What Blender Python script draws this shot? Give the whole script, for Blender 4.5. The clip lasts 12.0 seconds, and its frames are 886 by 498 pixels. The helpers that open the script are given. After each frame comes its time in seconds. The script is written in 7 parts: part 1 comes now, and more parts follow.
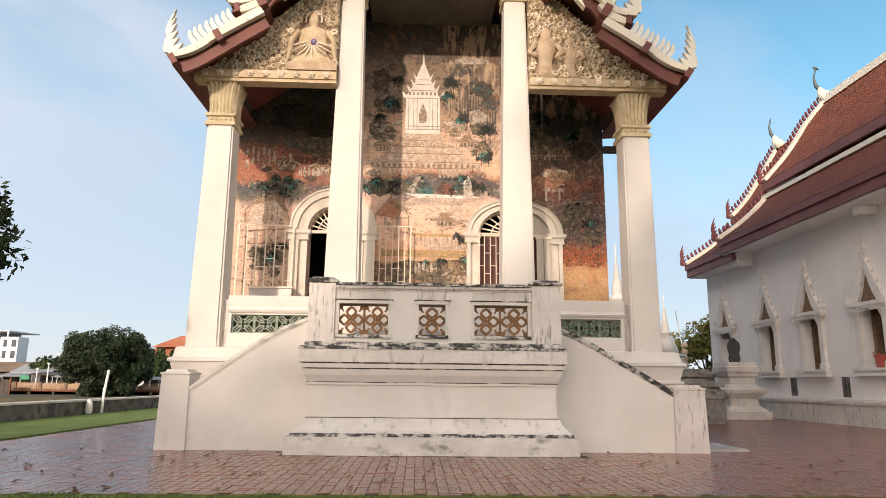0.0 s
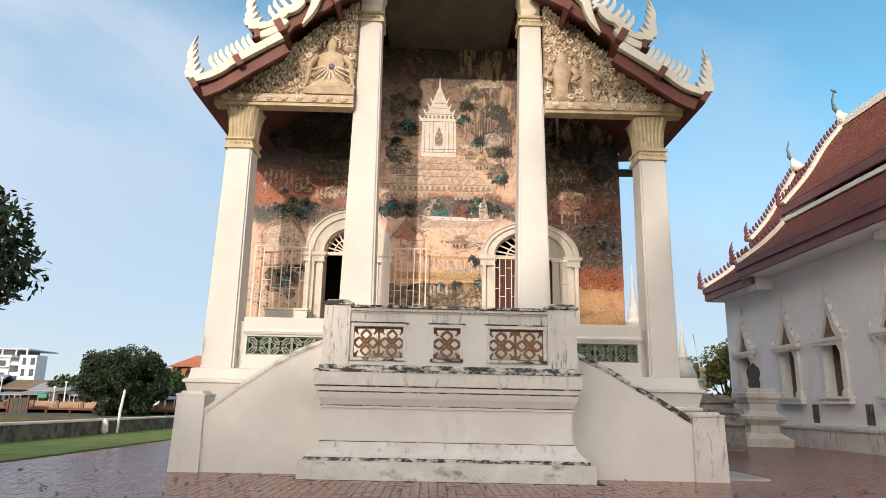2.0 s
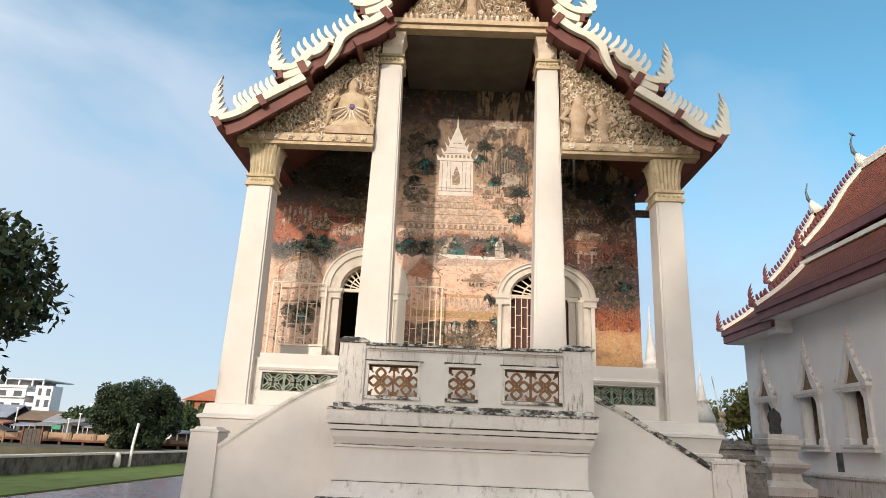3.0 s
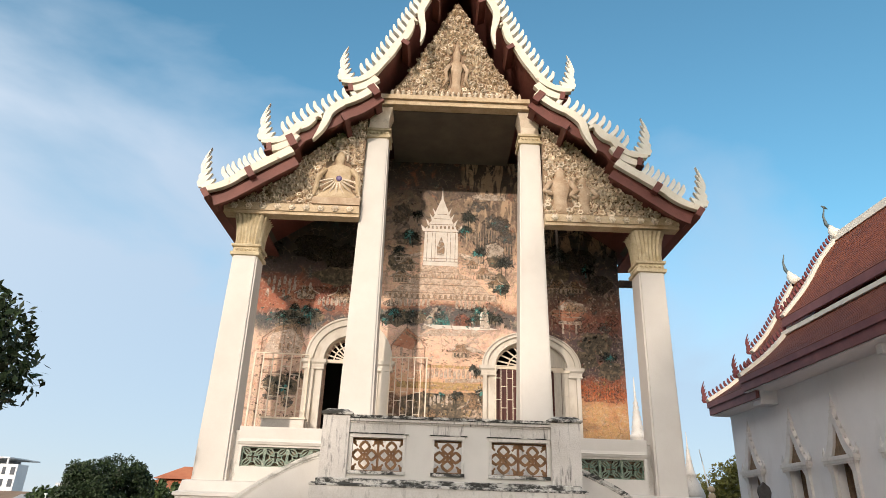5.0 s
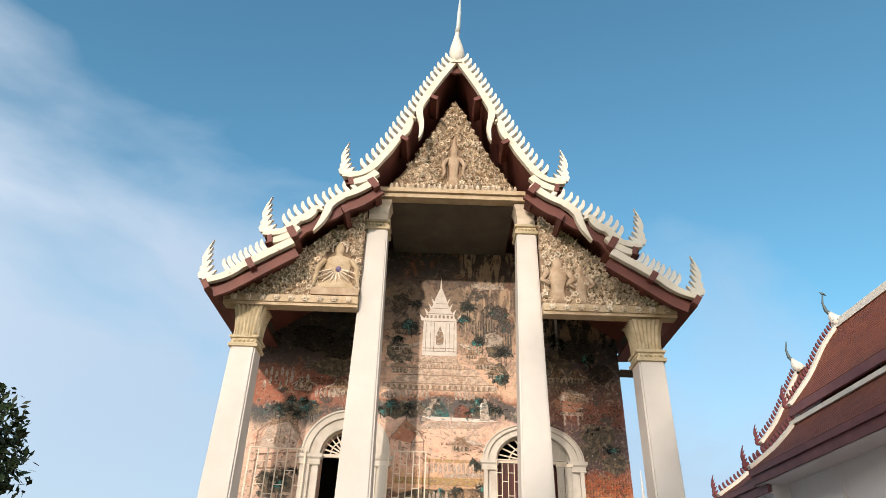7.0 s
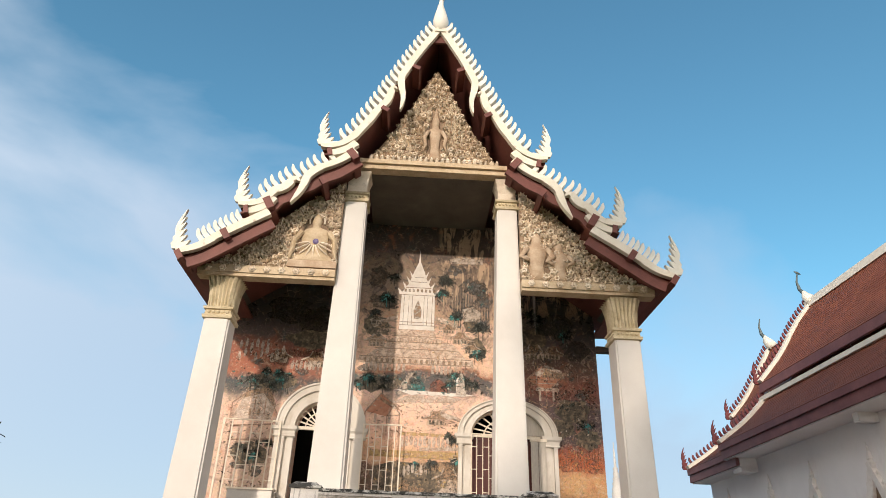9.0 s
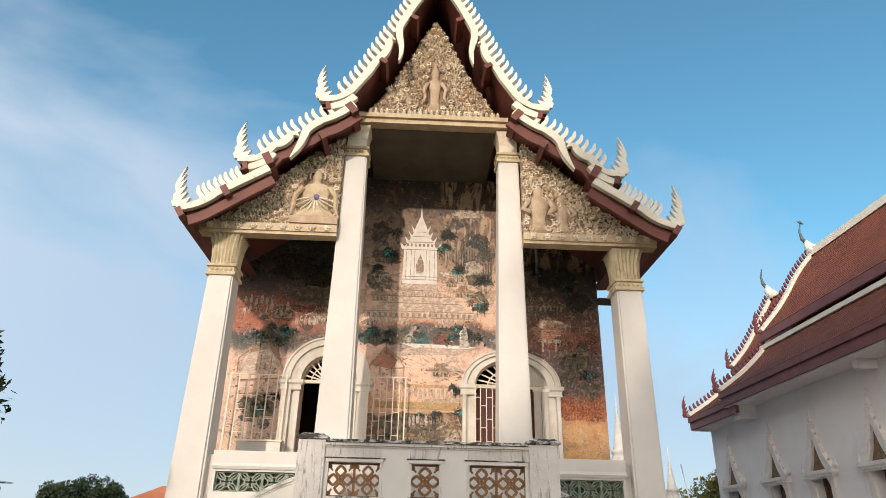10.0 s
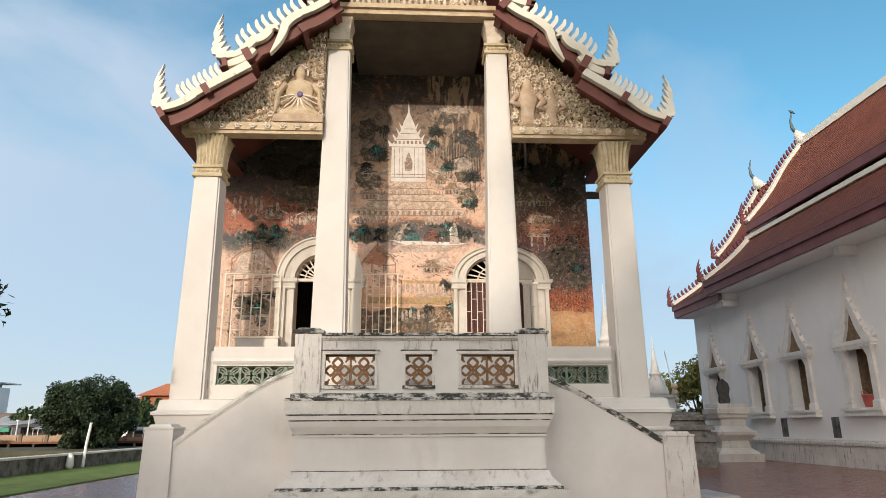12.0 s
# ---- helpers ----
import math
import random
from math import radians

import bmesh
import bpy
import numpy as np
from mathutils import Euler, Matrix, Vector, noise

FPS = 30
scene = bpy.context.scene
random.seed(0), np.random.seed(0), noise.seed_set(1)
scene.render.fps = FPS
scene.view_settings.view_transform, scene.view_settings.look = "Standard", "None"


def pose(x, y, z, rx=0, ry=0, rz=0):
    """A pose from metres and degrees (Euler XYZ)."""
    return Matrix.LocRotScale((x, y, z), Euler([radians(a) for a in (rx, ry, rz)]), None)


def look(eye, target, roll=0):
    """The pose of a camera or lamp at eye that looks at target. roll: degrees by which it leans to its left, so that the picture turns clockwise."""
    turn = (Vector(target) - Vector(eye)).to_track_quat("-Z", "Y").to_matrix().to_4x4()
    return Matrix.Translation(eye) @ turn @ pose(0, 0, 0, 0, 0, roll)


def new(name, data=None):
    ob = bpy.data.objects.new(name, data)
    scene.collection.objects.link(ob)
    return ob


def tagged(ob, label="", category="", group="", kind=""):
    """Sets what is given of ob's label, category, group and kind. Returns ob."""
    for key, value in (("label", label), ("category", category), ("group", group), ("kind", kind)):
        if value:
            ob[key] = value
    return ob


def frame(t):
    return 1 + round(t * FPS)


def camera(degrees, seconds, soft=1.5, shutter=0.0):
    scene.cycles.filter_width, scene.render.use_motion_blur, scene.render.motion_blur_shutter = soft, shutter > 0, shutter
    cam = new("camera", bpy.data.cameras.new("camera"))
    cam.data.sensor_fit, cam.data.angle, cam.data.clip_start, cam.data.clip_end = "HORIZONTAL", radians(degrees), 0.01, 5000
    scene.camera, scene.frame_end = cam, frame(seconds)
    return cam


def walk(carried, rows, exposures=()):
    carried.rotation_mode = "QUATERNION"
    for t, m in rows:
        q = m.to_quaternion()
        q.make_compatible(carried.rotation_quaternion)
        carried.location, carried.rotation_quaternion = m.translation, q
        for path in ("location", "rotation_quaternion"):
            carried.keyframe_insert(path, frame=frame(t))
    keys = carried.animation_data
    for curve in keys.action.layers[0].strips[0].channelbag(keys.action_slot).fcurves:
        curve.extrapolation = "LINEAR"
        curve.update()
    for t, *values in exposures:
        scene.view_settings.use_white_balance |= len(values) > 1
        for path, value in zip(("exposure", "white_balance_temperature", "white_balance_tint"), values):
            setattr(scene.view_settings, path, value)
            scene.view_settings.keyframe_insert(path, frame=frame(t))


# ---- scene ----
cam = camera(68.2, 12.0, soft=0.75)
PATH = [
    (0, (-0.294, -12.67, 1.349), (-0.221, -10.712, 1.752), 0.6),
    (0.5, (-0.29, -12.671, 1.344), (-0.238, -10.717, 1.768), 0.8),
    (1, (-0.308, -12.681, 1.355), (-0.279, -10.726, 1.775), 0.8),
    (1.5, (-0.297, -12.687, 1.372), (-0.27, -10.734, 1.805), 1.1),
    (2, (-0.295, -12.672, 1.392), (-0.27, -10.727, 1.857), 1.2),
    (2.5, (-0.324, -12.704, 1.382), (-0.326, -10.769, 1.888), 1.9),
    (3, (-0.313, -12.734, 1.423), (-0.339, -10.817, 1.995), 2.4),
    (3.2, (-0.293, -12.717, 1.431), (-0.304, -10.809, 2.03), 2.6),
    (5, (-0.371, -12.79, 1.376), (-0.353, -10.947, 2.153), 2.0),
    (5.5, (-0.373, -12.851, 1.375), (-0.367, -11.026, 2.193), 1.9),
    (6, (-0.369, -12.878, 1.361), (-0.343, -11.084, 2.244), 2.2),
    (6.5, (-0.354, -12.956, 1.343), (-0.339, -11.195, 2.29), 1.8),
    (7, (-0.315, -12.913, 1.377), (-0.308, -11.19, 2.393), 1.8),
    (7.2, (-0.307, -12.902, 1.386), (-0.289, -11.192, 2.423), 1.8),
    (8.8, (-0.279, -12.823, 1.598), (-0.21, -11.073, 2.563), 2.1),
    (9, (-0.268, -12.812, 1.597), (-0.199, -11.046, 2.533), 2.0),
    (9.5, (-0.249, -12.817, 1.589), (-0.175, -11.018, 2.459), 1.3),
    (10, (-0.25, -12.766, 1.556), (-0.182, -10.941, 2.371), 1.2),
    (10.5, (-0.275, -12.737, 1.536), (-0.21, -10.878, 2.27), 2.0),
    (11, (-0.222, -12.786, 1.508), (-0.184, -10.89, 2.144), 2.6),
    (11.5, (-0.237, -12.746, 1.545), (-0.112, -10.856, 2.189), 0.5),
    (12, (-0.23, -12.787, 1.491), (-0.125, -10.86, 2.016), -0.4),
]
walk(cam, [(t, look(eye, target, roll)) for t, eye, target, roll in PATH], exposures=[(0.0, 0.35, 6800, 14), (1.3, 0.33, 6750, 13), (2.3, 0.25, 6300, 9), (5.0, 0.24, 6350, 9), (7.0, 0.23, 6300, 9), (9.0, 0.20, 6300, 9), (12.0, 0.16, 6250, 8)])

# ---- world, sun, exposure ----
SUN_WAY = Vector((0.32, 1.0, -0.33))
world = bpy.data.worlds.new("sky")
scene.world = world
world.use_nodes = True
wn, wl = world.node_tree.nodes, world.node_tree.links
wn.clear()
sky = wn.new("ShaderNodeTexSky")
sky.sky_type = "NISHITA"
sky.sun_disc = False
sky.sun_elevation = radians(17.5)
sky.sun_rotation = radians(197.7)
sky.air_density, sky.dust_density, sky.ozone_density = 1.1, 0.15, 0.7
wtc = wn.new("ShaderNodeTexCoord")
wmap = wn.new("ShaderNodeMapping")
wmap.inputs["Scale"].default_value = (1.1, 1.3, 2.6)
wmap.inputs["Rotation"].default_value = (0.0, 0.45, 0.3)
wnoise = wn.new("ShaderNodeTexNoise")
wnoise.inputs["Scale"].default_value = 1.25
wnoise.inputs["Detail"].default_value = 7.0
wnoise.inputs["Roughness"].default_value = 0.5
wnoise.inputs["Distortion"].default_value = 0.5
wsep = wn.new("ShaderNodeSeparateXYZ")
wl.new(wtc.outputs["Generated"], wmap.inputs["Vector"])
wl.new(wmap.outputs["Vector"], wnoise.inputs["Vector"])
wl.new(wtc.outputs["Generated"], wsep.inputs["Vector"])


def wmath(op, a, b):
    n = wn.new("ShaderNodeMath")
    n.operation = op
    for i, v in enumerate((a, b)):
        if isinstance(v, (int, float)):
            n.inputs[i].default_value = v
        else:
            wl.new(v, n.inputs[i])
    return n.outputs[0]


# thin cloud, thicker towards the horizon and to the west
cloud_amount = wmath("ADD", wmath("MULTIPLY", wsep.outputs["X"], -0.60), wmath("MULTIPLY", wsep.outputs["Z"], -1.65))
cloud_amount = wmath("ADD", wmath("MULTIPLY", wsep.outputs["Y"], -0.5), cloud_amount)
haze = wmath("MULTIPLY", wmath("MAXIMUM", wmath("SUBTRACT", 0.38, wsep.outputs["Z"]), 0.0), 2.0)
cloud_amount = wmath("ADD", haze, cloud_amount)
cloud_amount = wmath("ADD", wmath("ADD", wmath("MULTIPLY", wnoise.outputs["Fac"], 2.3), 0.20), cloud_amount)
wramp = wn.new("ShaderNodeMapRange")
wramp.inputs["From Min"].default_value = 0.15
wramp.inputs["From Max"].default_value = 0.80
wramp.inputs["To Max"].default_value = 0.86
wl.new(cloud_amount, wramp.inputs["Value"])
# cloud glows warmer and brighter towards the sun
wdot = wn.new("ShaderNodeVectorMath")
wdot.operation = "DOT_PRODUCT"
wdot.inputs[1].default_value = -SUN_WAY.normalized()
wl.new(wtc.outputs["Generated"], wdot.inputs[0])
glow = wmath("POWER", wmath("ADD", wmath("MULTIPLY", wdot.outputs["Value"], 0.5), 0.5), 2.4)
wglow = wn.new("ShaderNodeMixRGB")
wglow.inputs["Color1"].default_value = (2.9, 3.6, 4.5, 1)
wglow.inputs["Color2"].default_value = (18.6, 16.0, 13.7, 1)
wl.new(glow, wglow.inputs["Fac"])
wmix = wn.new("ShaderNodeMixRGB")
wl.new(wglow.outputs["Color"], wmix.inputs["Color2"])
wl.new(wramp.outputs["Result"], wmix.inputs["Fac"])
wtint = wn.new("ShaderNodeMixRGB")
wtint.blend_type = "MULTIPLY"
wtint.inputs["Fac"].default_value = 1.0
wdeep = wn.new("ShaderNodeMixRGB")
wdeep.inputs["Color1"].default_value = (1.0, 1.0, 1.04, 1)
wdeep.inputs["Color2"].default_value = (0.66, 1.09, 1.14, 1)
wrise = wn.new("ShaderNodeMapRange")
wrise.inputs["From Max"].default_value = 0.4
wl.new(wsep.outputs["Z"], wrise.inputs["Value"])
wl.new(wrise.outputs["Result"], wdeep.inputs["Fac"])
wl.new(wdeep.outputs["Color"], wtint.inputs["Color2"])
wl.new(sky.outputs["Color"], wtint.inputs["Color1"])
wl.new(wtint.outputs["Color"], wmix.inputs["Color1"])
wbg = wn.new("ShaderNodeBackground")
wbg.inputs["Strength"].default_value = 0.15
wout = wn.new("ShaderNodeOutputWorld")
wl.new(wmix.outputs["Color"], wbg.inputs["Color"])
wl.new(wbg.outputs["Background"], wout.inputs["Surface"])

sun = new("sun", bpy.data.lights.new("sun", "SUN"))
sun.data.energy = 2.55
sun.data.angle = radians(1.3)
sun.data.color = (1.0, 0.85, 0.70)
sun.matrix_world = look(Vector((0, 0, 30)) - SUN_WAY * 40, Vector((0, 0, 30)))


# ---- materials ----
def material(name, c1, c2, scale=2.0, rough=0.8, bump=0.25, bscale=30.0, stain=None, metal=0.0, vary=0.0, stretch=(1, 1, 1), spec=0.4, grainy=0.22):
    """Two-scale mottled surface; stain = (colour, scale, from, to, z stretch, strength)."""
    m = bpy.data.materials.new(name)
    m.use_nodes = True
    n, l = m.node_tree.nodes, m.node_tree.links
    b = n["Principled BSDF"]
    b.inputs["Roughness"].default_value = rough
    b.inputs["Metallic"].default_value = metal
    b.inputs["Specular IOR Level"].default_value = spec
    tc = n.new("ShaderNodeTexCoord")
    mp = n.new("ShaderNodeMapping")
    mp.inputs["Scale"].default_value = stretch
    l.new(tc.outputs["Object"], mp.inputs["Vector"])
    big = n.new("ShaderNodeTexNoise")
    big.inputs["Scale"].default_value = scale
    big.inputs["Detail"].default_value = 6
    big.inputs["Roughness"].default_value = 0.62
    fine = n.new("ShaderNodeTexNoise")
    fine.inputs["Scale"].default_value = bscale
    fine.inputs["Detail"].default_value = 4
    l.new(mp.outputs["Vector"], big.inputs["Vector"])
    l.new(mp.outputs["Vector"], fine.inputs["Vector"])
    ramp = n.new("ShaderNodeValToRGB")
    ramp.color_ramp.elements[0].position, ramp.color_ramp.elements[1].position = 0.33, 0.68
    ramp.color_ramp.elements[0].color, ramp.color_ramp.elements[1].color = (*c1, 1), (*c2, 1)
    l.new(big.outputs["Fac"], ramp.inputs["Fac"])
    grain = n.new("ShaderNodeMixRGB")
    grain.blend_type = "OVERLAY"
    grain.inputs["Fac"].default_value = grainy
    l.new(ramp.outputs["Color"], grain.inputs["Color1"])
    l.new(fine.outputs["Fac"], grain.inputs["Color2"])
    colour = grain.outputs["Color"]
    if vary:
        info = n.new("ShaderNodeObjectInfo")
        geo = n.new("ShaderNodeNewGeometry")
        add = n.new("ShaderNodeMath")
        add.operation = "ADD"
        l.new(info.outputs["Random"], add.inputs[0])
        l.new(geo.outputs["Random Per Island"], add.inputs[1])
        fr = n.new("ShaderNodeMath")
        fr.operation = "FRACT"
        l.new(add.outputs[0], fr.inputs[0])
        mr = n.new("ShaderNodeMapRange")
        mr.inputs["To Min"].default_value, mr.inputs["To Max"].default_value = 1 - vary, 1 + vary
        l.new(fr.outputs[0], mr.inputs["Value"])
        mul = n.new("ShaderNodeMixRGB")
        mul.blend_type = "MULTIPLY"
        mul.inputs["Fac"].default_value = 1
        l.new(colour, mul.inputs["Color1"])
        l.new(mr.outputs["Result"], mul.inputs["Color2"])
        colour = mul.outputs["Color"]
    if stain:
        sc, ss, s0, s1, sz, amount, sx = (*stain, 1.0)[:7]
        mp2 = n.new("ShaderNodeMapping")
        mp2.inputs["Scale"].default_value = (sx, 1, sz)
        l.new(tc.outputs["Object"], mp2.inputs["Vector"])
        sn = n.new("ShaderNodeTexNoise")
        sn.inputs["Scale"].default_value = ss
        sn.inputs["Detail"].default_value = 8
        sn.inputs["Roughness"].default_value = 0.68
        l.new(mp2.outputs["Vector"], sn.inputs["Vector"])
        sr = n.new("ShaderNodeMapRange")
        sr.inputs["From Min"].default_value, sr.inputs["From Max"].default_value = s0, s1
        sr.inputs["To Max"].default_value = amount
        l.new(sn.outputs["Fac"], sr.inputs["Value"])
        sm = n.new("ShaderNodeMixRGB")
        sm.inputs["Color2"].default_value = (*sc, 1)
        l.new(sr.outputs["Result"], sm.inputs["Fac"])
        l.new(colour, sm.inputs["Color1"])
        colour = sm.outputs["Color"]
    l.new(colour, b.inputs["Base Color"])
    bp = n.new("ShaderNodeBump")
    bp.inputs["Strength"].default_value = bump
    bp.inputs["Distance"].default_value = 0.02
    l.new(fine.outputs["Fac"], bp.inputs["Height"])
    l.new(bp.outputs["Normal"], b.inputs["Normal"])
    return m


PLASTER = material("white_plaster", (0.62, 0.585, 0.54), (0.70, 0.667, 0.622), 0.9, 0.75, 0.08, 45, stain=((0.46, 0.42, 0.37), 1.3, 0.60, 0.8, 0.35, 0.5), grainy=0.06)
PLASTER_OLD = material("weathered_plaster", (0.57, 0.535, 0.49), (0.70, 0.67, 0.625), 1.3, 0.85, 0.2, 38, stain=((0.13, 0.125, 0.105), 7.0, 0.56, 0.74, 0.30, 0.7))
PLASTER_COPING = material("mildewed_coping", (0.50, 0.48, 0.44), (0.68, 0.65, 0.61), 2.2, 0.9, 0.4, 34, stain=((0.02, 0.02, 0.017), 9.0, 0.43, 0.54, 0.9, 0.95, 0.5))
PLASTER_PLINTH = material("mildewed_plinth", (0.52, 0.50, 0.45), (0.70, 0.675, 0.625), 1.6, 0.9, 0.25, 30, stain=((0.07, 0.072, 0.055), 3.2, 0.54, 0.72, 0.9, 0.85, 0.5))
STREAKED = material("black_streaked_plaster", (0.54, 0.50, 0.46), (0.67, 0.63, 0.59), 1.4, 0.9, 0.3, 36, stain=((0.055, 0.052, 0.045), 11.0, 0.55, 0.69, 0.14, 0.85))
COLUMN_PAINT = material("column_limewash", (0.60, 0.555, 0.505), (0.67, 0.63, 0.58), 0.7, 0.7, 0.06, 40, stain=((0.46, 0.41, 0.35), 0.9, 0.62, 0.82, 0.2, 0.4), grainy=0.06)
STUCCO = material("stucco_relief", (0.61, 0.485, 0.355), (0.80, 0.70, 0.57), 1.8, 0.9, 0.5, 26, stain=((0.14, 0.11, 0.08), 4.5, 0.56, 0.76, 1, 0.55), vary=0.22)
# gable ground, darkened in colour to deepen the shade between the stucco flowers
STUCCO_SHADE = material("shaded_stucco_ground", (0.18, 0.12, 0.08), (0.36, 0.26, 0.17), 2.4, 0.95, 0.5, 30)
STUCCO_GOLD = material("ochre_stucco", (0.45, 0.33, 0.20), (0.60, 0.48, 0.33), 2.6, 0.8, 0.4, 30, stain=((0.25, 0.12, 0.06), 5, 0.55, 0.75, 1, 0.5))
STUCCO_FIGURE = material("faded_figure_stucco", (0.36, 0.24, 0.15), (0.54, 0.42, 0.30), 3.0, 0.85, 0.4, 30)
GLASS_MOSAIC = material("violet_mosaic", (0.10, 0.07, 0.18), (0.2, 0.16, 0.3), 12, 0.3, 0.2, 60)
BARGE = material("cream_bargeboard", (0.67, 0.60, 0.47), (0.75, 0.69, 0.58), 1.8, 0.6, 0.15, 40, stain=((0.32, 0.16, 0.10), 3.0, 0.62, 0.72, 1, 0.6))
FIN = material("cream_fin_paint", (0.68, 0.645, 0.55), (0.76, 0.73, 0.64), 3, 0.6, 0.15, 50)
REDWOOD = material("red_brown_board", (0.12, 0.036, 0.027), (0.18, 0.058, 0.042), 2.2, 0.6, 0.2, 30, stretch=(1, 0.3, 1), stain=((0.08, 0.035, 0.028), 2.5, 0.55, 0.8, 1, 0.6))
SOFFIT = material("grey_ceiling_board", (0.10, 0.085, 0.068), (0.155, 0.13, 0.105), 1.2, 0.8, 0.2, 30)
TIEBEAM = material("dark_timber", (0.05, 0.04, 0.035), (0.10, 0.08, 0.065), 3, 0.7, 0.3, 30)
ROOF_TILE = material("orange_roof_tile", (0.165, 0.045, 0.02), (0.24, 0.072, 0.03), 1.3, 0.6, 0.5, 22, stain=((0.12, 0.05, 0.028), 1.1, 0.5, 0.8, 1, 0.6), vary=0.12)
HALL_TRIM = material("maroon_fascia", (0.15, 0.055, 0.055), (0.21, 0.085, 0.08), 1.5, 0.55, 0.15, 30)
HALL_FIN = material("dark_red_fin", (0.12, 0.028, 0.032), (0.19, 0.05, 0.05), 3, 0.5, 0.2, 40)
# black line colour: mildew, plus the shade of the moulding grooves
MILDEW_SHADE = material("mildew_shade_line", (0.02, 0.019, 0.016), (0.06, 0.056, 0.05), 5, 0.95, 0.4, 34, stain=((0.62, 0.59, 0.55), 3.0, 0.52, 0.62, 1, 0.9))
CAPITAL_OCHRE = material("ochre_capital_stucco", (0.44, 0.35, 0.21), (0.64, 0.54, 0.37), 3.2, 0.85, 0.5, 30, stain=((0.20, 0.15, 0.09), 6, 0.56, 0.74, 0.5, 0.6))
HALL_WALL = material("grey_white_render", (0.79, 0.77, 0.76), (0.85, 0.835, 0.825), 0.5, 0.85, 0.08, 40, stain=((0.50, 0.47, 0.44), 0.7, 0.56, 0.8, 0.4, 0.4), grainy=0.07)
HALL_FRAME = material("window_stucco", (0.68, 0.65, 0.61), (0.80, 0.77, 0.73), 2.4, 0.85, 0.3, 36, stain=((0.25, 0.21, 0.17), 3.2, 0.58, 0.76, 0.6, 0.55))
CORNICE_BROWN = material("bare_stucco", (0.14, 0.09, 0.055), (0.26, 0.175, 0.11), 6, 0.9, 0.5, 30)
# near black, stands in for deep shade
DEEP_SHADE = material("deep_shade", (0.012, 0.010, 0.009), (0.022, 0.018, 0.015), 2, 0.9, 0.1, 20)
TERRACOTTA = material("terracotta_grille", (0.17, 0.085, 0.04), (0.31, 0.165, 0.075), 5, 0.75, 0.4, 40, stain=((0.07, 0.05, 0.035), 6, 0.52, 0.7, 1, 0.6))
GREEN_TILE = material("green_glazed_grille", (0.06, 0.12, 0.085), (0.26, 0.30, 0.22), 6, 0.35, 0.3, 40, stain=((0.36, 0.34, 0.27), 7, 0.56, 0.7, 1, 0.7))
ARCH_PAINT = material("arch_limewash", (0.58, 0.53, 0.46), (0.68, 0.63, 0.56), 1.1, 0.8, 0.12, 40, stain=((0.36, 0.28, 0.20), 2.2, 0.52, 0.74, 0.5, 0.55), grainy=0.1)
GATE_PAINT = material("cream_iron_paint", (0.62, 0.52, 0.40), (0.74, 0.66, 0.54), 4, 0.5, 0.1, 40)
DOOR_RED = material("red_lacquer_door", (0.075, 0.02, 0.016), (0.12, 0.035, 0.026), 2, 0.5, 0.2, 30, stretch=(1, 1, 0.2))
SHUTTER = material("grey_beige_shutter", (0.42, 0.38, 0.32), (0.52, 0.47, 0.40), 2, 0.6, 0.2, 30, stretch=(1, 1, 0.2))
METAL_BOX = material("grey_sheet_metal", (0.40, 0.37, 0.33), (0.50, 0.46, 0.42), 3, 0.5, 0.1, 30, metal=0.3)
BRICK = material("red_paver", (0.20, 0.070, 0.043), (0.31, 0.122, 0.078), 1.6, 0.19, 0.2, 60, stain=((0.10, 0.055, 0.042), 0.6, 0.5, 0.75, 1, 0.5), vary=0.2, spec=1.0)
MORTAR = material("paver_joint", (0.045, 0.03, 0.022), (0.085, 0.055, 0.04), 3, 0.95, 0.3, 40)
SLAB = material("pale_slab", (0.36, 0.33, 0.31), (0.48, 0.45, 0.42), 2, 0.7, 0.2, 40)
GRASS = material("grass", (0.085, 0.125, 0.018), (0.15, 0.20, 0.04), 1.4, 0.9, 0.6, 60, vary=0.25)
EARTH = material("bank_earth", (0.065, 0.062, 0.036), (0.11, 0.10, 0.062), 0.6, 0.95, 0.4, 10)
WATER = material("river_water", (0.05, 0.055, 0.045), (0.07, 0.075, 0.06), 0.3, 0.12, 0.15, 2.0)
STONE_WALL = material("mossy_wall", (0.10, 0.098, 0.09), (0.20, 0.19, 0.175), 1.4, 0.9, 0.5, 18, stain=((0.035, 0.035, 0.03), 3.2, 0.46, 0.62, 0.6, 0.9))
SEMA_STONE = material("dark_slate", (0.045, 0.043, 0.042), (0.085, 0.08, 0.076), 6, 0.8, 0.4, 40)
OLD_STONE = material("blackened_masonry", (0.13, 0.12, 0.11), (0.30, 0.285, 0.26), 2.6, 0.95, 0.6, 22, stain=((0.04, 0.04, 0.037), 3, 0.5, 0.66, 1, 0.8))
BARK = material("bark", (0.07, 0.05, 0.035), (0.13, 0.10, 0.07), 6, 0.95, 0.6, 30, stretch=(1, 1, 0.3))
LEAF_DARK = material("dark_leaf", (0.014, 0.026, 0.009), (0.032, 0.055, 0.018), 0.9, 0.6, 0.1, 20, vary=0.4)
LEAF_MID = material("mid_leaf", (0.03, 0.055, 0.016), (0.065, 0.10, 0.03), 0.7, 0.6, 0.1, 20, vary=0.4)
LEAF_YELLOW = material("yellowish_leaf", (0.13, 0.13, 0.025), (0.25, 0.22, 0.05), 0.8, 0.6, 0.1, 20, vary=0.4)
WHITE_PAINT = material("white_paint", (0.72, 0.72, 0.70), (0.8, 0.8, 0.78), 2, 0.5, 0.1, 30)
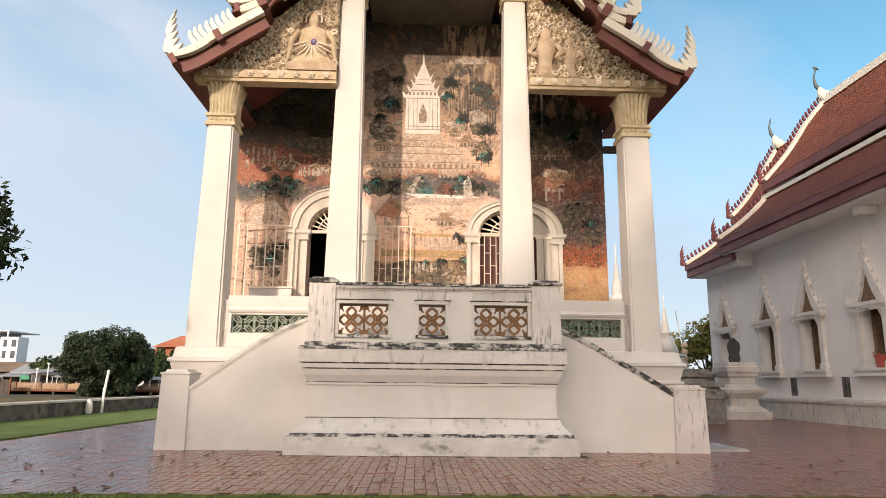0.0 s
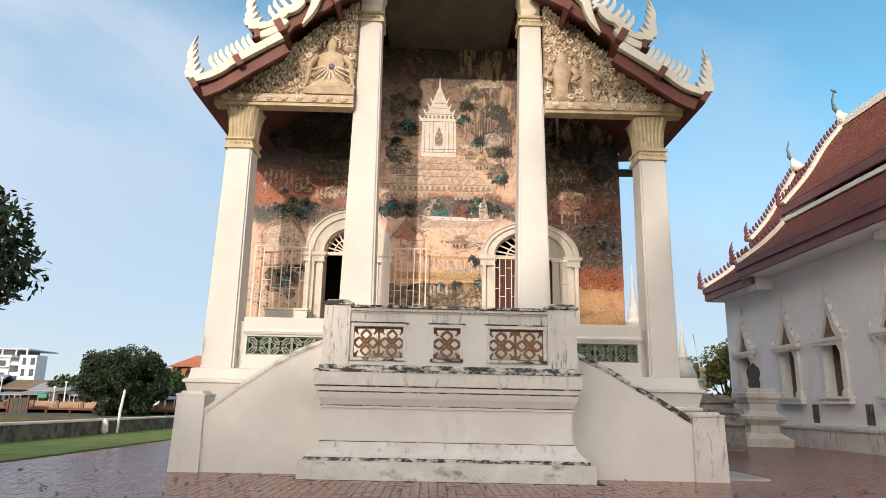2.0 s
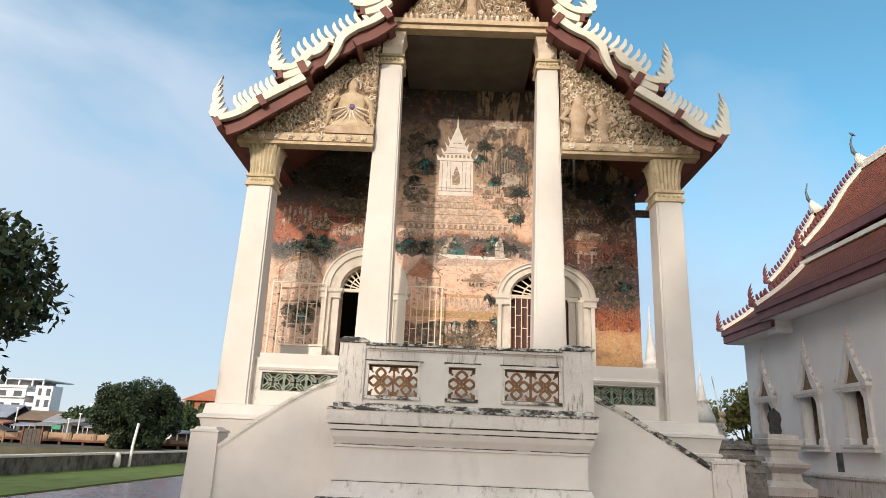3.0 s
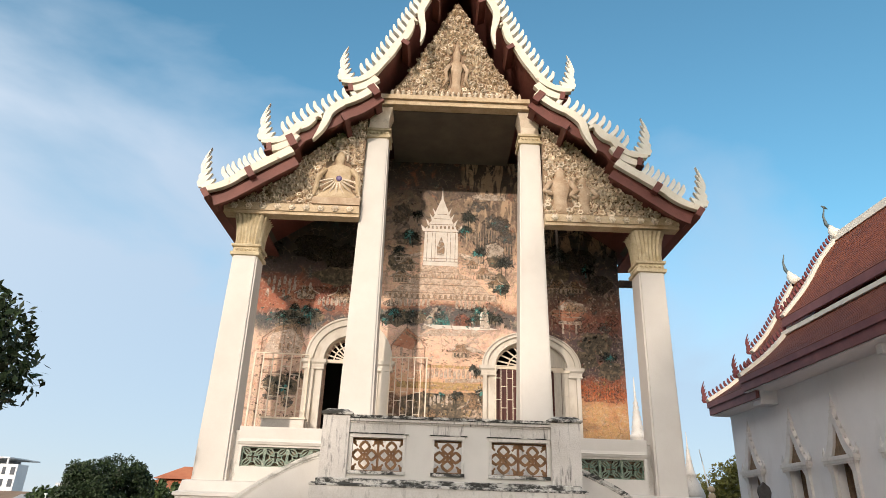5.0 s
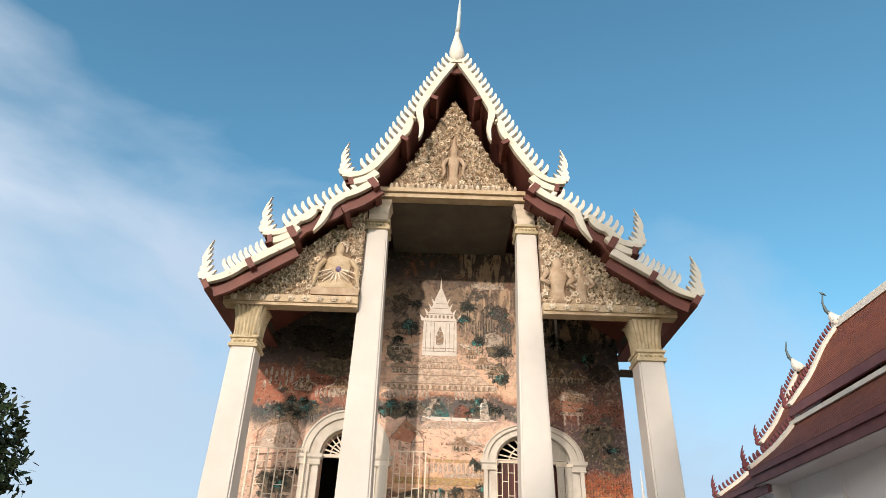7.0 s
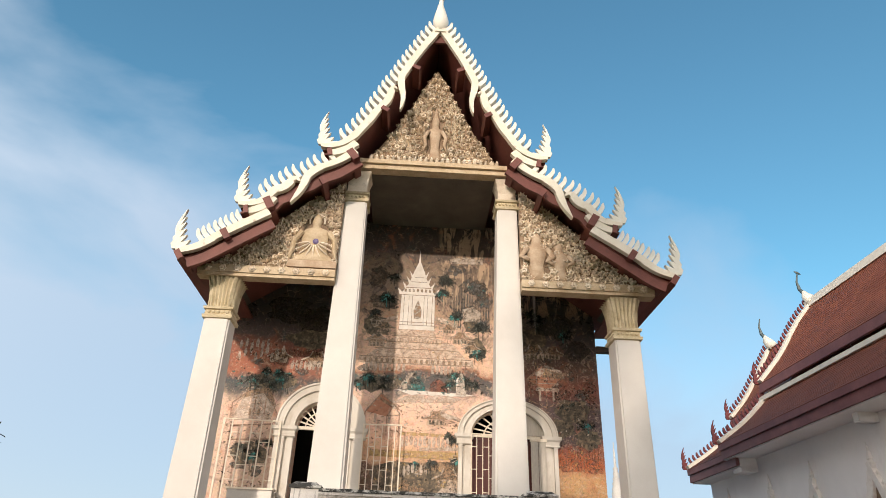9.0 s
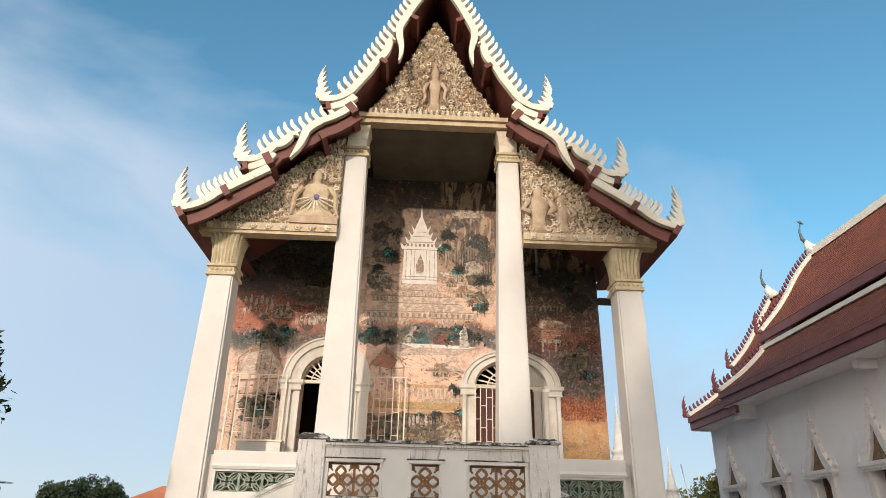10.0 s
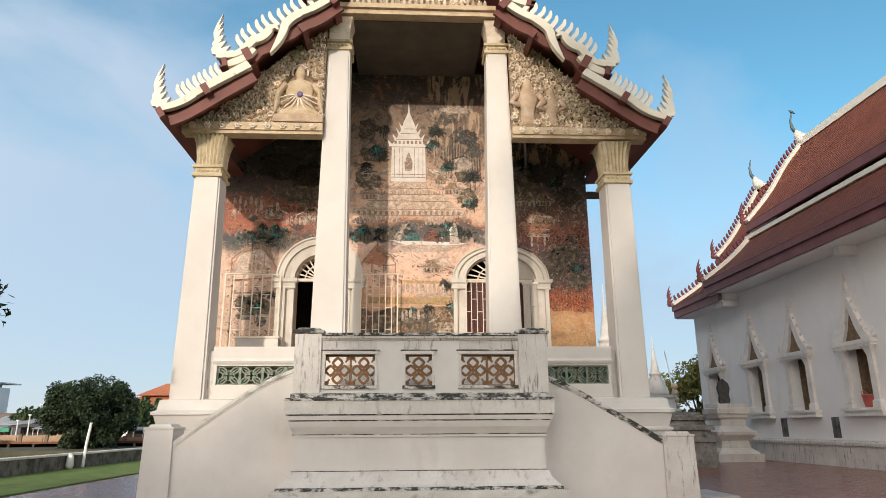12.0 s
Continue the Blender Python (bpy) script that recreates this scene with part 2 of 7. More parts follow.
FAR_WHITE = material("far_white_render", (0.62, 0.63, 0.64), (0.74, 0.75, 0.76), 0.3, 0.8, 0.1, 10)
FAR_GREY = material("far_grey_roof", (0.22, 0.23, 0.25), (0.34, 0.35, 0.36), 0.4, 0.8, 0.1, 10)
FAR_WINDOW = material("far_window", (0.05, 0.06, 0.075), (0.09, 0.10, 0.12), 0.5, 0.25, 0.05, 10)
FAR_BROWN = material("quay_concrete", (0.15, 0.105, 0.07), (0.24, 0.17, 0.12), 0.5, 0.9, 0.2, 12)
FAR_ORANGE = material("far_orange_roof", (0.33, 0.11, 0.055), (0.42, 0.16, 0.08), 0.8, 0.7, 0.2, 20)
FAR_GREEN = material("green_sign", (0.03, 0.22, 0.12), (0.05, 0.28, 0.16), 2, 0.5, 0.1, 20)
POT_PINK = material("red_plastic", (0.45, 0.09, 0.075), (0.52, 0.13, 0.11), 3, 0.4, 0.05, 30)
BLUE_METAL = material("verdigris_finial", (0.05, 0.08, 0.09), (0.09, 0.12, 0.12), 6, 0.5, 0.2, 40)
PALE_METAL = material("pale_spike", (0.50, 0.58, 0.56), (0.66, 0.70, 0.66), 4, 0.4, 0.1, 40, metal=0.2)
PAINT_CREAM = material("mural_cream", (0.55, 0.44, 0.35), (0.68, 0.58, 0.49), 5, 0.85, 0.2, 30, stain=((0.34, 0.20, 0.11), 6, 0.52, 0.72, 1, 0.6))
PAINT_PALE = material("mural_pale", (0.66, 0.59, 0.52), (0.80, 0.74, 0.68), 4, 0.85, 0.2, 30, stain=((0.40, 0.26, 0.15), 7, 0.58, 0.75, 1, 0.5))
PAINT_TEAL = material("mural_teal", (0.035, 0.15, 0.15), (0.10, 0.31, 0.28), 9, 0.85, 0.2, 30, stain=((0.30, 0.24, 0.15), 9, 0.58, 0.74, 1, 0.4))
PAINT_DARK = material("mural_dark", (0.055, 0.05, 0.04), (0.14, 0.11, 0.08), 6, 0.85, 0.2, 30, stain=((0.30, 0.22, 0.14), 7, 0.48, 0.62, 1, 0.85))
PAINT_RED = material("mural_red", (0.20, 0.072, 0.05), (0.31, 0.135, 0.10), 7, 0.85, 0.2, 30, stain=((0.42, 0.28, 0.17), 9, 0.56, 0.72, 1, 0.5))
PAINT_BROWN = material("mural_brown", (0.26, 0.16, 0.095), (0.38, 0.26, 0.17), 7, 0.85, 0.2, 30)


def mural_material():
    """Old wall painting: bands of hills, groves and sky, worn and mottled; shade painted in at the top middle."""
    m = bpy.data.materials.new("old_mural_paint")
    m.use_nodes = True
    n, l = m.node_tree.nodes, m.node_tree.links
    b = n["Principled BSDF"]
    b.inputs["Roughness"].default_value = 0.85
    tc = n.new("ShaderNodeTexCoord")

    def noise_fac(scale, detail, distort=0.0, offset=0.0):
        mp = n.new("ShaderNodeMapping")
        mp.inputs["Location"].default_value = (offset, 0, offset)
        l.new(tc.outputs["Object"], mp.inputs["Vector"])
        x = n.new("ShaderNodeTexNoise")
        x.inputs["Scale"].default_value, x.inputs["Detail"].default_value = scale, detail
        x.inputs["Roughness"].default_value = 0.66
        x.inputs["Distortion"].default_value = distort
        l.new(mp.outputs["Vector"], x.inputs["Vector"])
        return x.outputs["Fac"]

    def calc(op, a, c):
        x = n.new("ShaderNodeMath")
        x.operation = op
        for i, v in enumerate((a, c)):
            if isinstance(v, (int, float)):
                x.inputs[i].default_value = v
            else:
                l.new(v, x.inputs[i])
        return x.outputs[0]

    def ramp_of(fac, stops):
        r = n.new("ShaderNodeValToRGB")
        e = r.color_ramp.elements
        while len(e) < len(stops):
            e.new(0.5)
        for k, (p, c) in zip(e, stops):
            k.position, k.color = p, (*c, 1)
        l.new(fac, r.inputs["Fac"])
        return r.outputs["Color"]

    def mixed(fac, a, c, blend="MIX"):
        x = n.new("ShaderNodeMixRGB")
        x.blend_type = blend
        for k, v in (("Fac", fac), ("Color1", a), ("Color2", c)):
            if isinstance(v, (int, float)):
                x.inputs[k].default_value = v
            elif isinstance(v, tuple):
                x.inputs[k].default_value = (*v, 1)
            else:
                l.new(v, x.inputs[k])
        return x.outputs["Color"]

    def step(v, a, c):
        x = n.new("ShaderNodeMapRange")
        x.interpolation_type = "SMOOTHSTEP"
        x.inputs["From Min"].default_value, x.inputs["From Max"].default_value = a, c
        l.new(v, x.inputs["Value"])
        return x.outputs["Result"]

    sep = n.new("ShaderNodeSeparateXYZ")
    l.new(tc.outputs["Object"], sep.inputs["Vector"])
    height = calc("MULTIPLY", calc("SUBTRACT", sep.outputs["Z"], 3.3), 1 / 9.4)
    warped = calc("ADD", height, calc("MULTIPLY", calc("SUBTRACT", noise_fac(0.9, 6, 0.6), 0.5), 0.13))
    # last stops go near black: shade below beam and ceiling put into the colour
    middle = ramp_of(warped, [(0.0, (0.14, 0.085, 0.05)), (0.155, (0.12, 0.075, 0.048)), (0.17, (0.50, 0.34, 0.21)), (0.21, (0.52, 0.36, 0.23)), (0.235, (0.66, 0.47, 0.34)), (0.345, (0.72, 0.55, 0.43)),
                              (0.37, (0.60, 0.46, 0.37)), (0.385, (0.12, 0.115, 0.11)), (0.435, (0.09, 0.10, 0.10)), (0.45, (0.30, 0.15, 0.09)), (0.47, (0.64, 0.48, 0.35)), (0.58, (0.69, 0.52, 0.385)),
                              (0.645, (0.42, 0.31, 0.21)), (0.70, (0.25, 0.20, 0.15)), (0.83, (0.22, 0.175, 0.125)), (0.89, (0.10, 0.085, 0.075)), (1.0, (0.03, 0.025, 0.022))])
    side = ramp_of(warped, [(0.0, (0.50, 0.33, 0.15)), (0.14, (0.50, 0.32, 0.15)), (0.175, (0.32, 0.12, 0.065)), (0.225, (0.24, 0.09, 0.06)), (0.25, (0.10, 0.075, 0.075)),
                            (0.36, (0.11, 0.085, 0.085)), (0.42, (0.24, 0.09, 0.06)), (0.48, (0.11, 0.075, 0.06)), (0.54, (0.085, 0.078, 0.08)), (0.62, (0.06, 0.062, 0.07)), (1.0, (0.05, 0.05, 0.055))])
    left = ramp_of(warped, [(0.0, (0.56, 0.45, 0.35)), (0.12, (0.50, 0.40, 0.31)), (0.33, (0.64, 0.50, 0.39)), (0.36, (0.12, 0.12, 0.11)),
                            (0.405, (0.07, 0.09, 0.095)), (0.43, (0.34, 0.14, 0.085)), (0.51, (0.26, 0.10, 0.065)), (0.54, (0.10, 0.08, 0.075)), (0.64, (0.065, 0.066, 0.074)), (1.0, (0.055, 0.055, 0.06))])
    wander = calc("MULTIPLY", calc("SUBTRACT", noise_fac(1.3, 3, 0, 7.0), 0.5), 2.0)
    across = calc("ADD", sep.outputs["X"], wander)
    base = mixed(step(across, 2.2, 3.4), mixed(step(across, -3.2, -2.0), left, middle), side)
    # groves, ruddy ground, small crowded scenes
    base = mixed(calc("MULTIPLY", step(noise_fac(1.5, 5, 0.8, 3.0), 0.56, 0.70), 0.5), base, (0.065, 0.06, 0.05))
    base = mixed(calc("MULTIPLY", step(noise_fac(1.8, 5, 0.4, 11.0), 0.56, 0.70), 0.5), base, (0.42, 0.17, 0.08))
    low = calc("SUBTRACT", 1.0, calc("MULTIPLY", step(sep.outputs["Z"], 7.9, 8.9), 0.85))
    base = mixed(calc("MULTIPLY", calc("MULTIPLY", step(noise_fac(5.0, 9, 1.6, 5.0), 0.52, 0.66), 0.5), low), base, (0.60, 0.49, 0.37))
    base = mixed(calc("MULTIPLY", step(noise_fac(7.0, 4, 1.2, 17.0), 0.56, 0.72), 0.4), base, (0.07, 0.055, 0.045))
    base = mixed(calc("MULTIPLY", step(noise_fac(2.0, 5, 0.8, 23.0), 0.58, 0.70), 0.45), base, (0.06, 0.13, 0.13))
    vor = n.new("ShaderNodeTexVoronoi")
    vor.inputs["Scale"].default_value = 16.0
    l.new(tc.outputs["Object"], vor.inputs["Vector"])
    base = mixed(0.05, base, vor.outputs["Color"], "OVERLAY")
    base = mixed(0.4, base, noise_fac(26, 5, 0, 2.0), "OVERLAY")
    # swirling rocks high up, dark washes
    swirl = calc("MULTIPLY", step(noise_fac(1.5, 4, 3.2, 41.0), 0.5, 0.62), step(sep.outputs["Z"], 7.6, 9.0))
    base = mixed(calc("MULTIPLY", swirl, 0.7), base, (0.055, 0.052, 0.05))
    pale = calc("MULTIPLY", step(noise_fac(1.7, 5, 2.6, 61.0), 0.54, 0.64), calc("MULTIPLY", step(sep.outputs["Z"], 8.0, 9.0), step(across, 0.0, 0.8)))
    base = mixed(calc("MULTIPLY", pale, 0.7), base, (0.44, 0.36, 0.26))
    tall = n.new("ShaderNodeMapping")
    tall.inputs["Scale"].default_value = (3.2, 1.0, 0.75)
    l.new(tc.outputs["Object"], tall.inputs["Vector"])
    cliff = n.new("ShaderNodeTexNoise")
    cliff.inputs["Scale"].default_value, cliff.inputs["Detail"].default_value, cliff.inputs["Distortion"].default_value = 1.6, 5.0, 1.2
    l.new(tall.outputs["Vector"], cliff.inputs["Vector"])
    high = calc("MULTIPLY", step(sep.outputs["Z"], 9.2, 9.9), step(sep.outputs["X"], 0.25, 0.6))
    base = mixed(calc("MULTIPLY", step(cliff.outputs["Fac"], 0.50, 0.60), calc("MULTIPLY", high, 0.8)), base, (0.50, 0.40, 0.27))
    base = mixed(calc("MULTIPLY", step(cliff.outputs["Fac"], 0.46, 0.38), calc("MULTIPLY", high, 0.7)), base, (0.09, 0.075, 0.06))
    wash = step(noise_fac(0.9, 6, 1.0, 53.0), 0.5, 0.68)
    base = mixed(calc("MULTIPLY", wash, 0.4), base, (0.10, 0.088, 0.08))
    # drawn contours of rocks, walls and roofs
    for scale, width, shade, amount in ((1.7, 0.028, (0.09, 0.06, 0.045), 0.45), (3.8, 0.03, (0.62, 0.50, 0.37), 0.35), (7.5, 0.05, (0.12, 0.08, 0.055), 0.4)):
        bend = n.new("ShaderNodeTexNoise")
        bend.inputs["Scale"].default_value, bend.inputs["Detail"].default_value = scale * 0.9, 4
        l.new(tc.outputs["Object"], bend.inputs["Vector"])
        shift = n.new("ShaderNodeVectorMath")
        shift.operation = "MULTIPLY_ADD"
        shift.inputs[1].default_value = (0.5, 0.0, 0.5)
        l.new(bend.outputs["Color"], shift.inputs[0])
        l.new(tc.outputs["Object"], shift.inputs[2])
        edge = n.new("ShaderNodeTexVoronoi")
        edge.feature = "DISTANCE_TO_EDGE"
        edge.inputs["Scale"].default_value = scale
        l.new(shift.outputs["Vector"], edge.inputs["Vector"])
        line = calc("SUBTRACT", 1.0, step(edge.outputs["Distance"], 0.0, width))
        line = calc("MULTIPLY", calc("MULTIPLY", line, amount), step(noise_fac(1.6, 4, 0, scale * 9), 0.42, 0.56))
        base = mixed(line, base, shade)
    # flaked patches
    base = mixed(calc("MULTIPLY", step(noise_fac(3.1, 9, 0.2, 31.0), 0.64, 0.72), calc("MULTIPLY", low, 0.6)), base, (0.60, 0.53, 0.43))
    base = mixed(1.0, base, (1.13, 1.0, 0.98), "MULTIPLY")
    l.new(base, b.inputs["Base Color"])
    bp = n.new("ShaderNodeBump")
    bp.inputs["Strength"].default_value = 0.2
    bp.inputs["Distance"].default_value = 0.01
    l.new(noise_fac(18, 6), bp.inputs["Height"])
    l.new(bp.outputs["Normal"], b.inputs["Normal"])
    return m


MURAL = mural_material()

# ---- mesh tools ----
ORIGIN = {}


def thing(name, at, label, category, group="", kind=""):
    ob = new(name)
    ob.location = at
    ORIGIN[ob.name] = Vector(at)
    return tagged(ob, label, category, group, kind)


def mesh_of(name, bm, mat, bevel=0.0, smooth=False):
    if bevel:
        sharp = [e for e in bm.edges if len(e.link_faces) == 2 and e.calc_face_angle(0) > 0.6]
        bmesh.ops.bevel(bm, geom=sharp, offset=bevel, segments=2, affect="EDGES", profile=0.6)
    bmesh.ops.recalc_face_normals(bm, faces=bm.faces)
    me = bpy.data.meshes.new(name)
    bm.to_mesh(me)
    bm.free()
    me.materials.append(mat)
    if smooth:
        me.polygons.foreach_set("use_smooth", [True] * len(me.polygons))
    return me


def part(name, bm, mat, parent=None, label="", bevel=0.0, smooth=False):
    """One mesh in world coordinates, under a thing or a part."""
    ob = new(name, mesh_of(name, bm, mat, bevel, smooth))
    if parent is not None:
        ob.parent = parent
        ob.location = -ORIGIN.get(parent.name, Vector())
    if label:
        ob["label"] = label
    return ob


def piece(name, me, parent, m):
    """A repeat on a shared mesh at the world pose m."""
    ob = new(name, me)
    ob.parent = parent
    ob.matrix_basis = Matrix.Translation(-ORIGIN.get(parent.name, Vector())) @ m
    return ob


def structure(name, bm, mat, label, category, bevel=0.0, smooth=False):
    return tagged(part(name, bm, mat, None, label, bevel, smooth), category=category, kind="structure")


def loft(bm, rings, cap=True, closed=False):
    rows = [[bm.verts.new(p) for p in r] for r in rings]
    k = len(rows[0])
    for a, b in zip(rows, rows[1:] + (rows[:1] if closed else [])):
        for i in range(k):
            bm.faces.new((a[i], a[(i + 1) % k], b[(i + 1) % k], b[i]))
    if cap and not closed:
        bm.faces.new(rows[0][::-1])
        bm.faces.new(rows[-1])


def box(bm, x0, x1, y0, y1, z0, z1):
    loft(bm, [[(x0, y0, z), (x1, y0, z), (x1, y1, z), (x0, y1, z)] for z in (z0, z1)])


def moulding(bm, x0, x1, y0, y1, steps):
    """Stacked rectangle sections: (z, outward offset)."""
    loft(bm, [[(x0 - o, y0 - o, z), (x1 + o, y0 - o, z), (x1 + o, y1 + o, z), (x0 - o, y1 + o, z)] for z, o in steps])


def stack(bm, cx, cy, secs):
    """Square sections (z, half width)."""
    loft(bm, [[(cx - h, cy - h, z), (cx + h, cy - h, z), (cx + h, cy + h, z), (cx - h, cy + h, z)] for z, h in secs])


def lathe(bm, cx, cy, prof, n=16):
    loft(bm, [[(cx + r * math.cos(2 * math.pi * i / n), cy + r * math.sin(2 * math.pi * i / n), z) for i in range(n)] for z, r in prof])


def tube(bm, pts, radii, n=6):
    rings = []
    for i, p in enumerate(pts):
        p = Vector(p)
        d = (Vector(pts[min(i + 1, len(pts) - 1)]) - Vector(pts[max(i - 1, 0)])).normalized()
        u = d.cross(Vector((0.31, 0.9, 0.2))).normalized()
        v = d.cross(u)
        r = radii if isinstance(radii, (int, float)) else radii[i]
        rings.append([p + r * (math.cos(2 * math.pi * k / n) * u + math.sin(2 * math.pi * k / n) * v) for k in range(n)])
    loft(bm, rings)


def ribbon(bm, pts, widths, y0, y1, side=0.5):
    """A board in the x-z plane along pts; side: which share of the width lies to the left of the way."""
    rings = []
    for i, (x, z) in enumerate(pts):
        ax, az = pts[max(i - 1, 0)]
        bx_, bz = pts[min(i + 1, len(pts) - 1)]
        d = Vector((bx_ - ax, bz - az)).normalized()
        w = widths if isinstance(widths, (int, float)) else widths[i]
        nx, nz = -d.y * w, d.x * w
        lo, hi = side - 1, side
        rings.append([(x + nx * lo, y0, z + nz * lo), (x + nx * hi, y0, z + nz * hi), (x + nx * hi, y1, z + nz * hi), (x + nx * lo, y1, z + nz * lo)])
    loft(bm, rings)


def prism(bm, poly, y0, y1):
    loft(bm, [[(x, y, z) for x, z in poly] for y in (y0, y1)])


def prism_x(bm, poly, x0, x1):
    loft(bm, [[(x, y, z) for y, z in poly] for x in (x0, x1)])


def smooth_line(pts, n=4):
    """Catmull-Rom through the points."""
    out = []
    for i in range(len(pts) - 1):
        p0, p1, p2, p3 = (Vector(pts[max(0, min(len(pts) - 1, i + k))]) for k in (-1, 0, 1, 2))
        for j in range(n):
            t = j / n
            out.append(tuple(0.5 * ((2 * p1) + (p2 - p0) * t + (2 * p0 - 5 * p1 + 4 * p2 - p3) * t * t + (3 * p1 - p0 - 3 * p2 + p3) * t ** 3)))
    out.append(tuple(pts[-1]))
    return out


def along(pts, d):
    """Point and direction at length d of a line."""
    for a, b in zip(pts, pts[1:]):
        a, b = Vector(a), Vector(b)
        s = (b - a).length
        if d <= s:
            return a + (b - a) * d / s, (b - a).normalized()
        d -= s
    return Vector(pts[-1]), (Vector(pts[-1]) - Vector(pts[-2])).normalized()


def length(pts):
    return sum((Vector(b) - Vector(a)).length for a, b in zip(pts, pts[1:]))

# ---- ground ----
EDGE = -4.22
bm = bmesh.new()
for x0, x1, y0, y1 in ((-13.9, 900, -900, 900), (-900, -36, -900, 900), (-36, -13.9, 38, 900)):
    box(bm, x0, x1, y0, y1, -3.0, -0.012)
structure("ground", bm, EARTH, "bare brown earth reaching to the horizon", "ground")
bm = bmesh.new()
box(bm, -36, -13.9, -900, 38, -3.0, -1.3)
structure("water", bm, WATER, "dull green river water beside the temple ground", "water")
bm = bmesh.new()
box(bm, -9.55, 40, EDGE, 60, -0.2, -0.004)
structure("pavement", bm, MORTAR, "red brick pavement in herringbone round the temples", "pavement")
PAVEMENT = bpy.data.objects["pavement"]
bm = bmesh.new()
box(bm, -13.3, -9.55, -30, 60, -0.2, 0.03)
structure("lawn", bm, GRASS, "strip of short green grass beside the river wall", "grass")

bm = bmesh.new()
box(bm, -9.55, 40, -30, EDGE, -0.2, 0.0)
structure("front_lawn", bm, GRASS, "worn grass in front of the brick pavement", "grass")


# ---- the front landing ----
LX = 0.03
landing = thing("stair_landing", (LX, 1.6, 0), "white plastered stair landing with moulded base and mildewed ledges", "stair landing")
Y0, Y1 = 0.6, 2.75
bm = bmesh.new()
moulding(bm, LX - 2.46, LX + 2.46, Y0, Y1, [(0, 0.36), (0.33, 0.36), (0.335, 0.26)])
part("plinth", bm, PLASTER_PLINTH, landing, "mildew-blackened plaster plinth", 0.012)
bm = bmesh.new()
moulding(bm, LX - 2.46, LX + 2.46, Y0, Y1, [(0.336, 0.275), (0.385, 0.275), (0.40, 0.25)])
part("plinth_edge", bm, PLASTER_COPING, landing, "black mildewed edge of the plinth", 0.008)
bm = bmesh.new()
moulding(bm, LX - 2.46, LX + 2.46, Y0, Y1, [(0.39, 0.25), (0.41, 0.245), (0.45, 0.19), (0.56, 0.09), (0.67, 0.045), (0.675, 0.02), (0.70, 0.02), (0.705, 0.0)])
part("cove", bm, PLASTER_OLD, landing, "sloping plaster cove")
bm = bmesh.new()
moulding(bm, LX - 2.46, LX + 2.46, Y0, Y1, [(0.70, 0), (1.30, 0), (1.31, 0.035), (1.35, 0.035), (1.352, -0.03), (1.37, -0.03), (1.372, 0.01)])
part("body", bm, PLASTER, landing)
bm = bmesh.new()
moulding(bm, LX - 2.46, LX + 2.46, Y0, Y1, [(1.365, 0.015), (1.42, 0.04), (1.50, 0.085), (1.58, 0.11), (1.612, 0.115), (1.614, 0.05), (1.634, 0.05), (1.636, 0.145), (1.72, 0.15), (1.722, 0.08), (1.75, 0.08)])
part("ovolo", bm, PLASTER, landing)
bm = bmesh.new()
moulding(bm, LX - 2.46, LX + 2.46, Y0, Y1, [(1.745, 0.19), (2.0, 0.19)])
part("ledge", bm, PLASTER_OLD, landing, "", 0.012)
bm = bmesh.new()
moulding(bm, LX - 2.46, LX + 2.46, Y0, Y1, [(2.002, 0.205), (2.035, 0.205), (2.06, 0.16)])
part("ledge_top", bm, PLASTER_COPING, landing, "blackened top of the ledge", 0.008)
bm = bmesh.new()
moulding(bm, LX - 2.46, LX + 2.46, Y0, Y1, [(2.05, 0.10), (2.13, 0.10), (2.15, 0.07)])
part("upper_step", bm, PLASTER_COPING, landing, "black-streaked upper step", 0.01)

# thin dark strips paint the shadow gaps under the mouldings, with some mildew
for z, o, h in ((1.352, 0.040, 0.016), (1.614, 0.118, 0.018), (1.722, 0.155, 0.022), (0.675, 0.028, 0.012)):
    bm = bmesh.new()
    moulding(bm, LX - 2.46, LX + 2.46, Y0, Y1, [(z, o), (z + h, o)])
    part("dark_line", bm, MILDEW_SHADE, landing, "thin black line of mildew and painted shade under the moulding")

balustrade = thing("balustrade", (LX, 0.75, 2.14), "white plaster balustrade with terracotta grilles and blackened coping", "balustrade")
PIERS = [(-2.50, -1.97), (2.03, 2.62)]
for x0, x1 in PIERS:
    bm = bmesh.new()
    moulding(bm, x0, x1, 0.56, 1.1, [(2.14, 0), (3.33, 0)])
    pier = part("pier", bm, STREAKED, balustrade, "mould-streaked plaster pier", 0.015)
    bm = bmesh.new()
    moulding(bm, x0, x1, 0.56, 1.1, [(3.33, 0.01), (3.35, 0.045), (3.40, 0.045), (3.41, 0.0), (3.46, -0.06)])
    part("pier_cap", bm, PLASTER_COPING, pier, "blackened pier cap")
OPENINGS = [(-1.92, -0.86), (-0.31, 0.30), (0.82, 1.98)]
edges = [-1.97] + [v for o in OPENINGS for v in o] + [2.03]
for a, b in zip(edges[::2], edges[1::2]):
    bm = bmesh.new()
    box(bm, a, b, 0.62, 0.92, 2.14, 3.2)
    part("panel", bm, PLASTER, balustrade)
